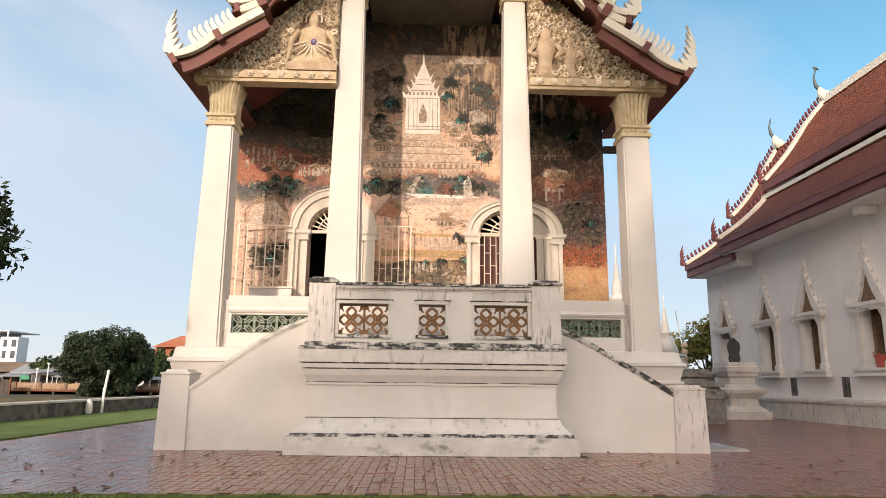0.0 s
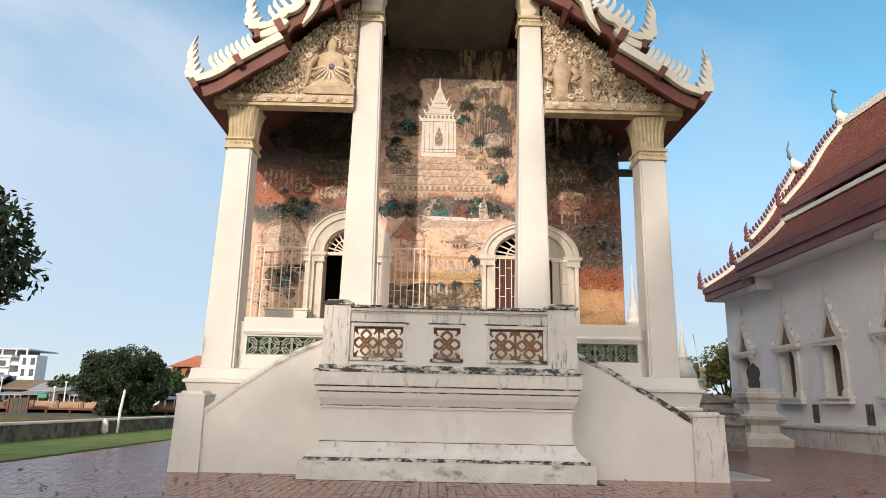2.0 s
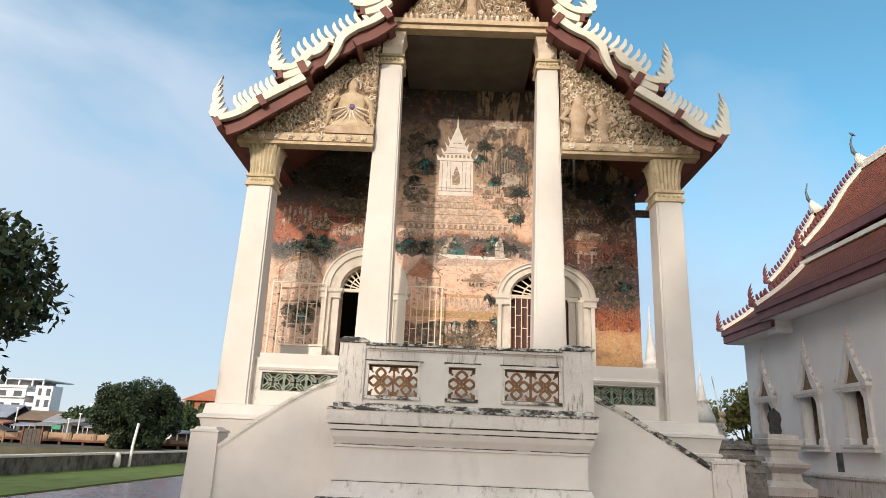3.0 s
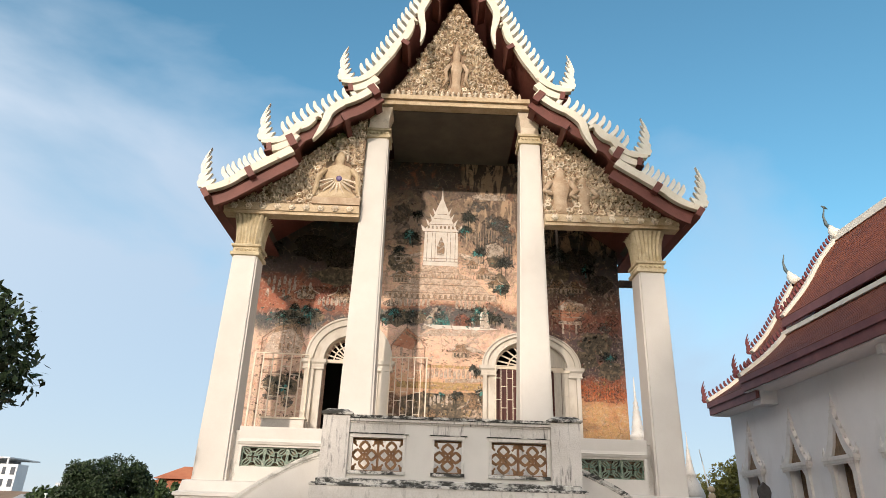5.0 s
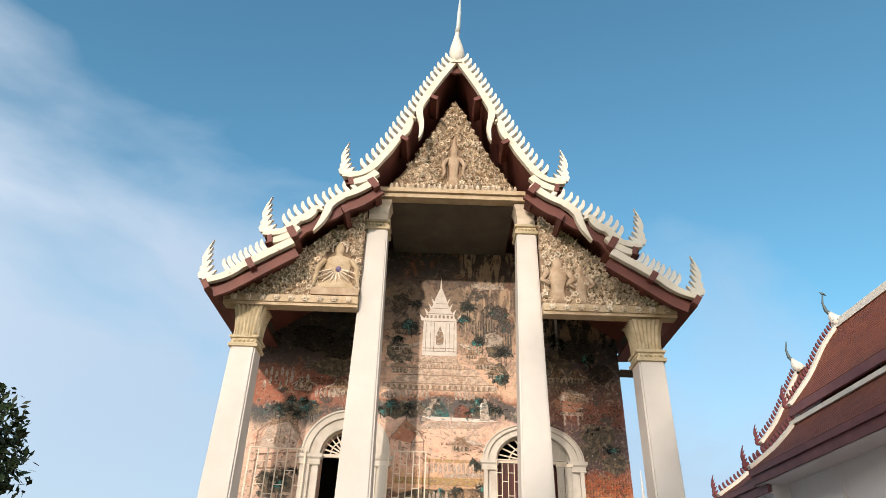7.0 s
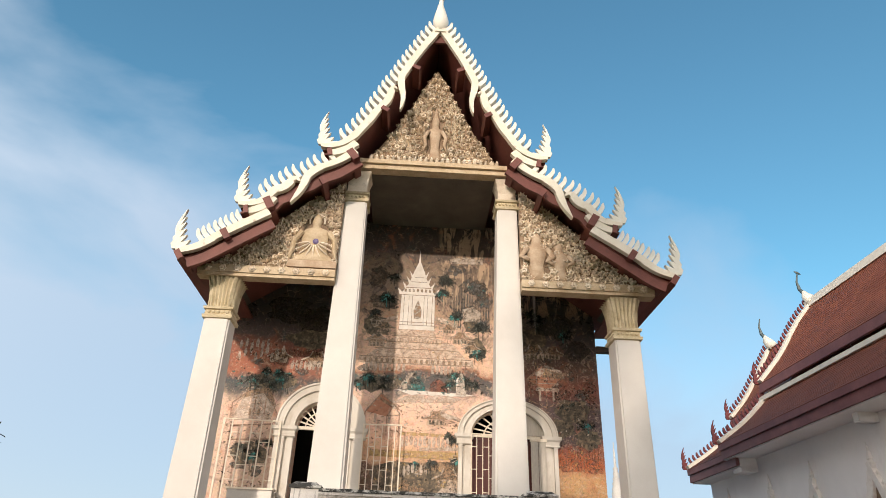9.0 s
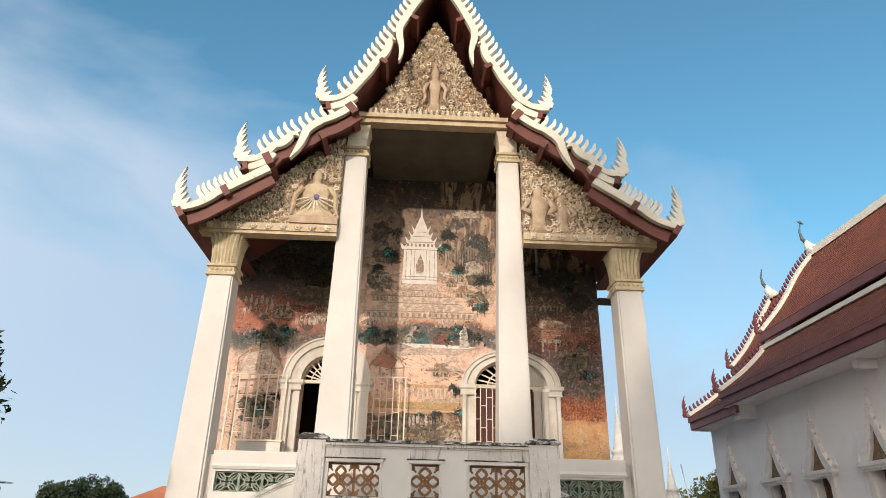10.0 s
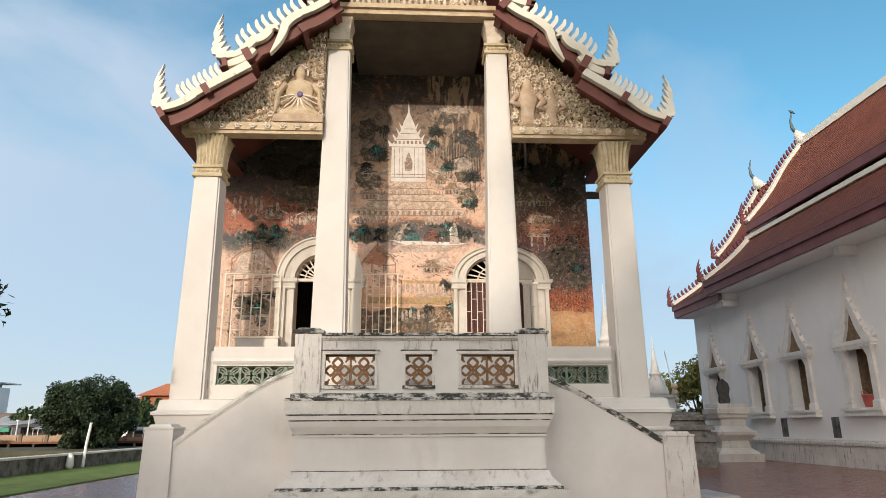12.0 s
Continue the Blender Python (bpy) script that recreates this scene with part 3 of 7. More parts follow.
for a, b in OPENINGS:
    bm = bmesh.new()
    box(bm, a, b, 0.62, 0.92, 2.14, 2.30)
    part("panel", bm, PLASTER, balustrade)
    bm = bmesh.new()
    box(bm, a, b, 0.62, 0.92, 2.92, 3.2)
    part("panel", bm, STREAKED, balustrade)
    bm = bmesh.new()
    box(bm, a - 0.02, b + 0.02, 0.585, 0.64, 2.925, 2.99)
    box(bm, a - 0.02, a + 0.035, 0.60, 0.64, 2.30, 2.925)
    box(bm, b - 0.035, b + 0.02, 0.60, 0.64, 2.30, 2.925)
    surround = part("opening_frame", bm, PLASTER_OLD, balustrade, "", 0.006)
    bm = bmesh.new()
    box(bm, a - 0.025, b + 0.025, 0.58, 0.70, 2.235, 2.30)
    part("sill", bm, PLASTER_COPING, surround, "sill blackened with mildew", 0.008)
    bm = bmesh.new()
    box(bm, a - 0.06, b + 0.07, 0.572, 0.63, 2.993, 3.012)
    part("dark_line", bm, MILDEW_SHADE, surround, "thin black line")
for a, b in ((-1.97, -0.58), (-0.572, 0.56), (0.568, 2.03)):
    bm = bmesh.new()
    box(bm, a, b, 0.60, 0.95, 3.20, 3.235)
    box(bm, a, b, 0.565, 0.985, 3.236, 3.30)
    rail = part("rail", bm, STREAKED, balustrade, "mould-streaked rail", 0.006)
    bm = bmesh.new()
    box(bm, a, b, 0.552, 0.995, 3.302, 3.352)
    part("rail_top", bm, PLASTER_COPING, rail, "coping black with mildew", 0.010)
    bm = bmesh.new()
    box(bm, a, b, 0.548, 0.99, 3.288, 3.303)
    part("dark_line", bm, MILDEW_SHADE, rail, "thin black line")


def grille_mesh(name, w, h, mat, y):
    """Openwork tile: four stout pierced lobes crosswise, knobs at the corners; from its lower left corner."""
    bm = bmesh.new()
    t = 0.022
    box(bm, 0, w, -0.03, 0.03, 0, t)
    box(bm, 0, w, -0.03, 0.03, h - t, h)
    box(bm, 0, t, -0.03, 0.03, t, h - t)
    box(bm, w - t, w, -0.03, 0.03, t, h - t)
    u, v = w / 2, h / 2
    for k, (cx, cz) in enumerate(((u, v + 0.155), (u + 0.14, v), (u, v - 0.155), (u - 0.14, v))):
        deep = 0.034 - 0.002 * k
        rings = []
        for i in range(12):
            a = math.pi * 2 * i / 12 + math.pi / 2 * k
            c, d = math.cos(a), math.sin(a)
            out, hole = (0.120 if i % 3 == 0 else 0.108), (0.072 if i % 3 == 0 else 0.056)
            rings.append([(cx + out * c, -deep, cz + out * d), (cx + hole * c, -deep, cz + hole * d), (cx + hole * c, deep, cz + hole * d), (cx + out * c, deep, cz + out * d)])
        loft(bm, rings, closed=True)
    prism(bm, [(u - 0.06, v), (u, v - 0.06), (u + 0.06, v), (u, v + 0.06)], -0.024, 0.024)
    for dx in (-1, 1):
        for dz in (-1, 1):
            cx, cz = u + dx * (u - 0.055), v + dz * (v - 0.06)
            prism(bm, [(cx + 0.042 * math.cos(math.pi / 4 * i), cz + 0.042 * math.sin(math.pi / 4 * i)) for i in range(8)], -0.026, 0.026)
            ribbon(bm, [(u + dx * (u - 0.01), v + dz * (v - 0.01)), (u + dx * 0.155, v + dz * 0.165)], 0.034, -0.02, 0.02)
    return mesh_of(name, bm, mat)


TILE = grille_mesh("grille_tile", 0.53, 0.60, TERRACOTTA, 0)
for a, b in OPENINGS:
    k = 2 if b - a > 0.8 else 1
    for i in range(k):
        w = (b - a) / k
        piece("grille_tile", TILE, balustrade, pose(a + w * i, 0.79, 2.302) @ Matrix.Diagonal((w / 0.53, 1, 1.02, 1)))


# ---- the two side stairs ----
def stair(s, label, x_in, x_pier, x_out, top, z_pier, curve):
    st = thing("staircase", (s * (x_in + x_out) / 2, 1.9, 0), label, "staircase", "side stairs")
    line = smooth_line(curve, 4)
    poly = [(s * x_in, 0), *[(s * x, z) for x, z in line], (s * x_pier, 0)]
    bm = bmesh.new()
    prism(bm, poly, 1.1, 1.38)
    part("parapet", bm, PLASTER, st)
    bm = bmesh.new()
    ribbon(bm, [(s * x, z) for x, z in line], 0.07, 1.07, 1.41, 1.0 if s < 0 else 0.0)
    ribbon(bm, [(s * x, z - 0.085) for x, z in line], 0.035, 1.085, 1.2, 1.0 if s < 0 else 0.0)
    part("coping", bm, PLASTER_COPING if s > 0 else PLASTER_PLINTH, st, "stained sloping coping")
    bm = bmesh.new()
    moulding(bm, min(s * x_pier, s * x_out), max(s * x_pier, s * x_out), 1.04, 1.7, [(0, 0.02), (z_pier - 0.11, 0), (z_pier - 0.10, 0.018), (z_pier - 0.06, 0.02), (z_pier - 0.05, -0.05), (z_pier, -0.08)])
    part("pier", bm, STREAKED if s > 0 else PLASTER, st, "end pier with a weathered cap", 0.015)
    n = 11
    for i in range(n):
        z = 2.14 * (n - i) / (n + 1)
        xa, xb = x_in + (x_out - x_in - 0.3) * i / n, x_in + (x_out - x_in - 0.3) * (i + 1) / n
        bm = bmesh.new()
        box(bm, min(s * xa, s * xb), max(s * xa, s * xb), 1.38, 2.72, 0, z)
        part("step", bm, PLASTER_OLD, st)
    return st


stair(-1, "white plaster stair with curved parapet and stained coping", 2.44, 4.90, 5.46, 2.7, 1.58, [(2.44, 2.70), (2.62, 2.66), (3.10, 2.46), (3.66, 2.13), (4.20, 1.76), (4.93, 1.22)])
stair(1, "white plaster stair with straight parapet, mould at the foot", 2.50, 5.06, 5.70, 2.7, 1.37, [(2.50, 2.60), (2.82, 2.48), (3.38, 2.22), (3.96, 1.88), (4.54, 1.55), (5.06, 1.24)])

# ---- the painted hall ----
hall = thing("ordination_hall", (0, 10, 0), "white columned Thai temple hall with painted front wall and stucco gables", "temple")
bm = bmesh.new()
moulding(bm, -5.66, 5.70, 3.0, 30, [(0, 0.30), (0.5, 0.28), (0.55, 0.26), (1.35, 0.22), (1.40, 0.27), (1.45, 0.27), (1.47, 0.2), (1.78, 0.28), (1.80, 0.33), (1.86, 0.33), (1.90, 0.24), (2.12, 0.20), (2.14, 0.12)])
part("platform", bm, PLASTER, hall, "moulded white platform")
bm = bmesh.new()
box(bm, -5.8, 5.7, 3.35, 30, 2.14, 3.30)
part("porch_floor", bm, PLASTER_OLD, hall)
for i in range(6):
    bm = bmesh.new()
    box(bm, -1.75, 1.75, 2.0 + i * 0.24, 3.42, 2.14 + i * 0.19, 2.14 + (i + 1) * 0.19)
    part("porch_step", bm, PLASTER_OLD, hall)
# low walls with green grilles between the columns
def leaf_grille_mesh(name, w, h, mat):
    """Openwork tile: four pointed leaves on the diagonals round a small ring, half rings on the sides."""
    bm = bmesh.new()
    t = 0.025
    for x0, x1, z0, z1 in ((0, w, 0, t), (0, w, h - t, h), (0, t, t, h - t), (w - t, w, t, h - t)):
        box(bm, x0, x1, -0.03, 0.03, z0, z1)
    cx, cz = w / 2, h / 2
    for sx in (-1, 1):
        for sz in (-1, 1):
            for b in (-1, 1):
                ax, az = cx * 0.96 * sx, cz * 0.96 * sz
                line = []
                for i in range(7):
                    f = 0.12 + 0.86 * i / 6
                    q = b * 0.20 * h * math.sin(math.pi * i / 6)
                    line.append((cx + ax * f - az * q / h, cz + az * f + ax * q / h))
                ribbon(bm, line, 0.026, -0.026, 0.026)
            ribbon(bm, [(cx + cx * 0.2 * sx, cz + cz * 0.2 * sz), (cx + cx * 0.75 * sx, cz + cz * 0.75 * sz)], [0.03, 0.012], -0.02, 0.02)
    for ox, oz in ((-1, 0), (1, 0), (0, -1), (0, 1)):
        line = [(cx + ox * (cx - t) - ox * 0.09 * math.sin(a) + oz * 0.09 * math.cos(a), cz + oz * (cz - t) - oz * 0.09 * math.sin(a) + ox * 0.09 * math.cos(a)) for a in np.linspace(0.15, 2.99, 7)]
        ribbon(bm, line, 0.022, -0.026, 0.026)
    return mesh_of(name, bm, mat)


GREEN = leaf_grille_mesh("green_grille_tile", 0.46, 0.44, GREEN_TILE)
for s, xa, xb in ((-1, 2.55, 4.80), (1, 2.55, 4.72)):
    a, b = (s * xa, s * xb) if s > 0 else (s * xb, s * xa)
    bm = bmesh.new()
    box(bm, a, b, 3.14, 3.35, 2.14, 2.48)
    box(bm, a, b, 3.14, 3.35, 2.92, 3.0)
    box(bm, a, a + 0.06, 3.14, 3.35, 2.48, 2.92)
    box(bm, b - 0.06, b, 3.14, 3.35, 2.48, 2.92)
    low = part("low_wall", bm, COLUMN_PAINT, hall)
    bm = bmesh.new()
    moulding(bm, a, b, 3.12, 3.36, [(2.97, 0.02), (3.03, 0.05), (3.05, 0.02), (3.10, 0.01), (3.34, 0.03), (3.37, 0.03)])
    part("low_wall_rail", bm, COLUMN_PAINT, low)
    bm = bmesh.new()
    box(bm, a, b, 3.34, 3.352, 2.48, 2.92)
    part("dark_backing", bm, PAINT_DARK, low)
    k = 4
    for i in range(k):
        w = (b - a - 0.12) / k
        piece("grille_tile", GREEN, low, pose(a + 0.06 + w * i, 3.24, 2.48) @ Matrix.Diagonal((w / 0.46, 1, 1, 1)))


def column(cx, base_h, top_h, z0, z1, tall):
    """Square tapering column with rebated corners."""
    cy = 3.1 + base_h
    bm = bmesh.new()

    def ring(z, h):
        e = h * 0.13
        q = [(-h, -h + e), (-h + e, -h + e), (-h + e, -h), (h - e, -h), (h - e, -h + e), (h, -h + e),
             (h, h - e), (h - e, h - e), (h - e, h), (-h + e, h), (-h + e, h - e), (-h, h - e)]
        return [(cx + x, cy + y, z) for x, y in q]
    rows = []
    for i in range(9):
        f = i / 8
        rows.append(ring(z0 + (z1 - z0) * f, base_h + (top_h - base_h) * f))
    loft(bm, rows)
    shaft = part("column", bm, COLUMN_PAINT, hall)
    bm = bmesh.new()
    stack(bm, cx, cy, [(z1 - 0.02, top_h - 0.01), (z1, top_h + 0.05), (z1 + 0.08, top_h + 0.06), (z1 + 0.10, top_h + 0.01), (z1 + 0.22, top_h + 0.0), (z1 + 0.24, top_h + 0.05), (z1 + 0.30, top_h + 0.06), (z1 + 0.33, top_h)])
    part("necking", bm, CAPITAL_OCHRE, shaft, "ochre stucco band", 0.01)
    bm = bmesh.new()
    for side in range(4):
        rot = Matrix.Rotation(side * math.pi / 2, 4, "Z")
        for i in range(5):
            u = ((i + 0.5) / 5 * 2 - 1) * top_h * 0.9
            rings = []
            for q, k in ((0.0, 0.052), (0.03, 0.045), (0.045, 0.015)):
                rings.append([Vector((cx, cy, z1 + 0.16)) + rot @ Vector((u + k * math.cos(a * math.pi / 3), -top_h - q, k * math.sin(a * math.pi / 3))) for a in range(6)])
            loft(bm, rings)
    tagged(part("bead_moulding", bm, CAPITAL_OCHRE, shaft, "row of small stucco bosses"), kind="stuff")
    if not tall:
        bm = bmesh.new()
        stack(bm, cx, cy, [(z1 + 0.32, top_h - 0.06), (z1 + 0.62, top_h - 0.03), (z1 + 0.92, top_h - 0.01), (z1 + 1.18, top_h + 0.05)])
        cap = part("capital", bm, CAPITAL_OCHRE, shaft, "weathered stucco leaf capital")
        # upright leaves of the capital
        bm = bmesh.new()
        for side in range(4):
            rot = Matrix.Rotation(side * math.pi / 2, 4, "Z")
            for i in range(6):
                u = (i + 0.5) / 6 * 2 - 1
                rings = []
                for z, out, wide in ((0.32, 0.02, 0.09), (0.55, 0.02, 0.11), (0.85, 0.05, 0.12), (1.06, 0.10, 0.12), (1.15, 0.13, 0.08), (1.13, 0.16, 0.03)):
                    h = top_h - 0.06 + out
                    c = u * (h - 0.02)
                    pts = [(c - wide / 2, -h - 0.005, z), (c, -h - 0.055, z), (c + wide / 2, -h - 0.005, z), (c, -h + 0.03, z)]
                    rings.append([Vector((cx, cy, z1)) + rot @ Vector(p) for p in pts])
                loft(bm, rings)
        part("capital_leaves", bm, CAPITAL_OCHRE, cap)
    else:
        bm = bmesh.new()
        stack(bm, cx, cy, [(z1 + 0.32, top_h - 0.02), (z1 + 0.55, top_h - 0.03), (z1 + 0.80, top_h + 0.0), (z1 + 1.02, top_h + 0.06)])
        part("capital", bm, STUCCO, shaft, "plain worn stucco capital", 0.01)


column(-5.39, 0.395, 0.325, 2.12, 7.72, False)
column(5.27, 0.365, 0.335, 2.12, 7.66, False)
column(-2.18, 0.44, 0.305, 2.12, 11.5, True)
column(2.17, 0.43, 0.285, 2.12, 11.5, True)

# painted wall with two doorways
# each doorway: centre, half width and rise of its arched opening
WX, DOORS, SPRING = (-5.92, 5.32), (-2.84, 2.53), 5.74
OPENING = {DOORS[0]: (0.74, 0.74), DOORS[1]: (1.08, 0.78)}
wall_bm = bmesh.new()
YW0, YW1 = 6.3, 6.9


def arch_wall(bm):
    xs = [WX[0]]
    for d in DOORS:
        xs += [d - OPENING[d][0], d + OPENING[d][0]]
    xs.append(WX[1])
    for a, b in zip(xs[::2], xs[1::2]):
        box(bm, a, b, YW0, YW1, 3.3, 12.62)
    for d in DOORS:
        n = 12
        for i in range(n):
            a0, a1 = math.pi - math.pi * i / n, math.pi - math.pi * (i + 1) / n
            rx, rz = OPENING[d]
            x0, x1 = d + rx * math.cos(a0), d + rx * math.cos(a1)
            z0, z1 = SPRING + rz * math.sin(a0), SPRING + rz * math.sin(a1)
            prism(bm, [(x0, z0), (x1, z1), (x1, 12.62), (x0, 12.62)], YW0, YW1)


arch_wall(wall_bm)
bmesh.ops.remove_doubles(wall_bm, verts=wall_bm.verts, dist=0.0005)
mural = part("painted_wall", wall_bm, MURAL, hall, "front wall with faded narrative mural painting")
bm = bmesh.new()
box(bm, -5.3, -4.9, 6.9, 30, 3.3, 10.3)
box(bm, 4.9, 5.3, 6.9, 30, 3.3, 10.3)
box(bm, -4.9, 4.9, 29.6, 30, 3.3, 10.3)
part("side_wall", bm, PLASTER, hall)
# added black sheet in place of the unlit room behind the doorways
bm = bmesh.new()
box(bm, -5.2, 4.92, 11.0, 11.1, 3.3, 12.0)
part("unlit_room_sheet", bm, DEEP_SHADE, hall)


def painted(name, polys, mat, y=6.292):
    bm = bmesh.new()
    for i, p in enumerate(polys):
        prism(bm, p, y - (i % 14) * 0.0005, 6.301)
    return tagged(part(name, bm, mat, mural), kind="stuff")


rng = random.Random(5)


def blob(cx, cz, rx, rz, n=11, rough=0.3):
    return [(cx + rx * math.cos(2 * math.pi * i / n) * (1 + rng.uniform(-rough, rough)), cz + rz * math.sin(2 * math.pi * i / n) * (1 + rng.uniform(-rough, rough))) for i in range(n)]


# hills, groves, rocks of the painting
def spared(x, z):
    """Clear of the arches."""
    return not any(abs(x - d) < 1.42 and z < (7.1 if d < 0 else 6.85) for d in DOORS)




def worn(m, cover=0.85):
    """Old paint: flaked thin in small patches, so that the ground shows through."""
    n, l = m.node_tree.nodes, m.node_tree.links
    tc = n.new("ShaderNodeTexCoord")
    wear = n.new("ShaderNodeTexNoise")
    wear.inputs["Scale"].default_value, wear.inputs["Detail"].default_value, wear.inputs["Roughness"].default_value = 7.0, 7.0, 0.72
    l.new(tc.outputs["Object"], wear.inputs["Vector"])
    ramp = n.new("ShaderNodeMapRange")
    ramp.inputs["From Min"].default_value, ramp.inputs["From Max"].default_value = 0.36, 0.58
    ramp.inputs["To Min"].default_value, ramp.inputs["To Max"].default_value = 0.12, cover
    l.new(wear.outputs["Fac"], ramp.inputs["Value"])
    clear = n.new("ShaderNodeBsdfTransparent")
    mix = n.new("ShaderNodeMixShader")
    l.new(ramp.outputs["Result"], mix.inputs["Fac"])
    l.new(clear.outputs["BSDF"], mix.inputs[1])
    l.new(n["Principled BSDF"].outputs["BSDF"], mix.inputs[2])
    l.new(mix.outputs["Shader"], n["Material Output"].inputs["Surface"])
    return m


PAINT_GREY = material("mural_grey", (0.08, 0.077, 0.072), (0.17, 0.155, 0.14), 8, 0.85, 0.2, 30)
PAINT_GOLD = material("mural_gold", (0.46, 0.30, 0.12), (0.58, 0.42, 0.20), 8, 0.85, 0.2, 30)
PAINT_SHADE = material("mural_shade", (0.05, 0.044, 0.037), (0.12, 0.095, 0.072), 8, 0.85, 0.2, 30)
PAINT_BUFF = material("mural_buff", (0.46, 0.34, 0.25), (0.60, 0.47, 0.36), 7, 0.85, 0.2, 30)
for m in (PAINT_CREAM, PAINT_TEAL, PAINT_RED, PAINT_BROWN, PAINT_BUFF, PAINT_SHADE, PAINT_GOLD, PAINT_GREY):
    worn(m)
PAINT_FLAME = worn(material("mural_flame", (0.40, 0.10, 0.045), (0.55, 0.22, 0.10), 8, 0.85, 0.2, 30), 0.7)
PAINT_TERRACE = worn(material("mural_terrace", (0.60, 0.46, 0.35), (0.72, 0.58, 0.47), 5, 0.85, 0.2, 30), 0.95)
PAINT_LINE = worn(material("mural_line", (0.36, 0.22, 0.15), (0.50, 0.34, 0.25), 6, 0.85, 0.2, 30))
PAINT_ROOF = material("mural_roof", (0.30, 0.12, 0.07), (0.44, 0.22, 0.14), 7, 0.85, 0.2, 30)
PAINT_GROVE = material("mural_grove", (0.035, 0.042, 0.038), (0.09, 0.088, 0.072), 8, 0.85, 0.2, 30)
worn(PAINT_GROVE)
def frond_tree(cx, cz, r, n=13):
    """A painted tree: drooping fronds round a head, on a thin stem."""
    out = []
    for i in range(n):
        q = math.pi * (-0.15 + 1.3 * (i + rng.uniform(-0.2, 0.2)) / (n - 1))
        long, wide = r * rng.uniform(0.65, 1.1), r * 0.2
        c, d = math.cos(q), math.sin(q)
        out.append([(cx, cz), (cx + c * long * 0.5 - d * wide, cz + d * long * 0.5 + c * wide), (cx + c * long, cz + d * long - 0.2 * r * abs(c)), (cx + c * long * 0.5 + d * wide, cz + d * long * 0.5 - c * wide)])
    out.append([(cx - 0.015, cz), (cx + 0.015, cz), (cx + 0.03, cz - r * 1.5), (cx, cz - r * 1.5)])
    return out


def soft_rock(cx, cz, w, h, n=5):
    """A painted cliff: tall leaning strokes side by side."""
    out = []
    for i in range(n):
        x = cx + w * ((i + 0.5) / n - 0.5)
        t = h * rng.uniform(0.6, 1.0)
        k = w / n * rng.uniform(0.35, 0.6)
        out.append([(x - k, cz), (x - k * 0.8, cz + t * 0.6), (x - k * 0.2, cz + t), (x + k * 0.5, cz + t * 0.9), (x + k * 0.7, cz + t * 0.5), (x + k, cz)])
    return out


SCENE_TREES = [(-1.62, 7.25, 0.26), (-1.30, 7.10, 0.20), (-1.85, 7.05, 0.2), (-1.02, 7.2, 0.2), (0.98, 7.42, 0.26), (1.25, 7.30, 0.22), (0.82, 7.15, 0.18), (1.45, 7.1, 0.2), (0.92, 9.30, 0.30), (1.75, 8.95, 0.3), (1.62, 8.2, 0.24),
               (0.62, 10.55, 0.34), (0.50, 10.1, 0.26), (-1.02, 10.6, 0.26), (-1.25, 9.85, 0.3), (-1.6, 9.3, 0.28), (-4.9, 7.05, 0.26), (-4.5, 6.9, 0.3), (-4.1, 7.1, 0.3), (-4.65, 7.3, 0.2), (-4.3, 7.25, 0.22), (1.0, 5.55, 0.28), (1.12, 4.9, 0.2), (0.3, 4.85, 0.18), (-0.1, 4.85, 0.15),
               (-5.0, 5.05, 0.24), (-4.6, 4.85, 0.26), (-4.4, 5.2, 0.2), (4.3, 8.9, 0.26), (3.5, 9.4, 0.3), (4.9, 6.1, 0.2), (4.4, 6.6, 0.2)]
painted("painted_grove", [p for x, z, r in SCENE_TREES for k in range(3) for p in frond_tree(x + rng.uniform(-0.18, 0.18), z + rng.uniform(-0.12, 0.1), r * rng.uniform(0.6, 1.0), 12)], PAINT_GROVE, 6.2975)
painted("painted_tree", [p for i, (x, z, r) in enumerate(SCENE_TREES) if i % 2 == 0 for p in frond_tree(x, z, r * 0.7)], PAINT_TEAL, 6.2962)
painted("painted_slope", [blob(1.0 + 0.28 * i + rng.uniform(-0.1, 0.1), 10.9 - 0.36 * i + rng.uniform(-0.15, 0.15), 0.26, 0.2, 17, 0.35) for i in range(4)]
        + [p for i in range(4) for p in soft_rock(1.05 + 0.26 * i, 9.5 - 0.2 * i, 0.4, 0.9)]
        + [blob(x, z, rng.uniform(0.12, 0.28), rng.uniform(0.08, 0.16), 15, 0.35) for x, z in ((-1.75, 7.55), (-0.6, 7.35), (-0.2, 7.2), (0.5, 7.45), (4.5, 7.6), (4.0, 7.3), (3.8, 8.1), (4.8, 7.0), (-4.9, 7.6), (-3.6, 7.35), (-5.0, 4.6), (-4.5, 4.5))], PAINT_GREY, 6.2978)
painted("painted_cloud", [blob(1.62, 10.35, 0.30, 0.26, 21, 0.22), blob(1.80, 10.05, 0.2, 0.2, 19, 0.25), blob(1.4, 9.62, 0.25, 0.10, 17, 0.25), blob(-1.3, 9.75, 0.45, 0.28, 21, 0.25), blob(-1.55, 10.6, 0.3, 0.4, 21, 0.25),
                          blob(-4.2, 9.3, 0.7, 0.4, 21, 0.25), blob(-3.3, 9.0, 0.5, 0.4, 21, 0.25), blob(4.1, 9.2, 0.6, 0.4, 21, 0.25), blob(4.7, 8.4, 0.4, 0.3, 21, 0.25)], PAINT_SHADE, 6.2982)
painted("painted_flame", [p for i in range(16) for p in soft_rock(3.95 + i * 0.085, 4.9 + 0.12 * math.sin(i * 1.7), 0.22, 0.62, 3)], PAINT_FLAME, 6.2970)
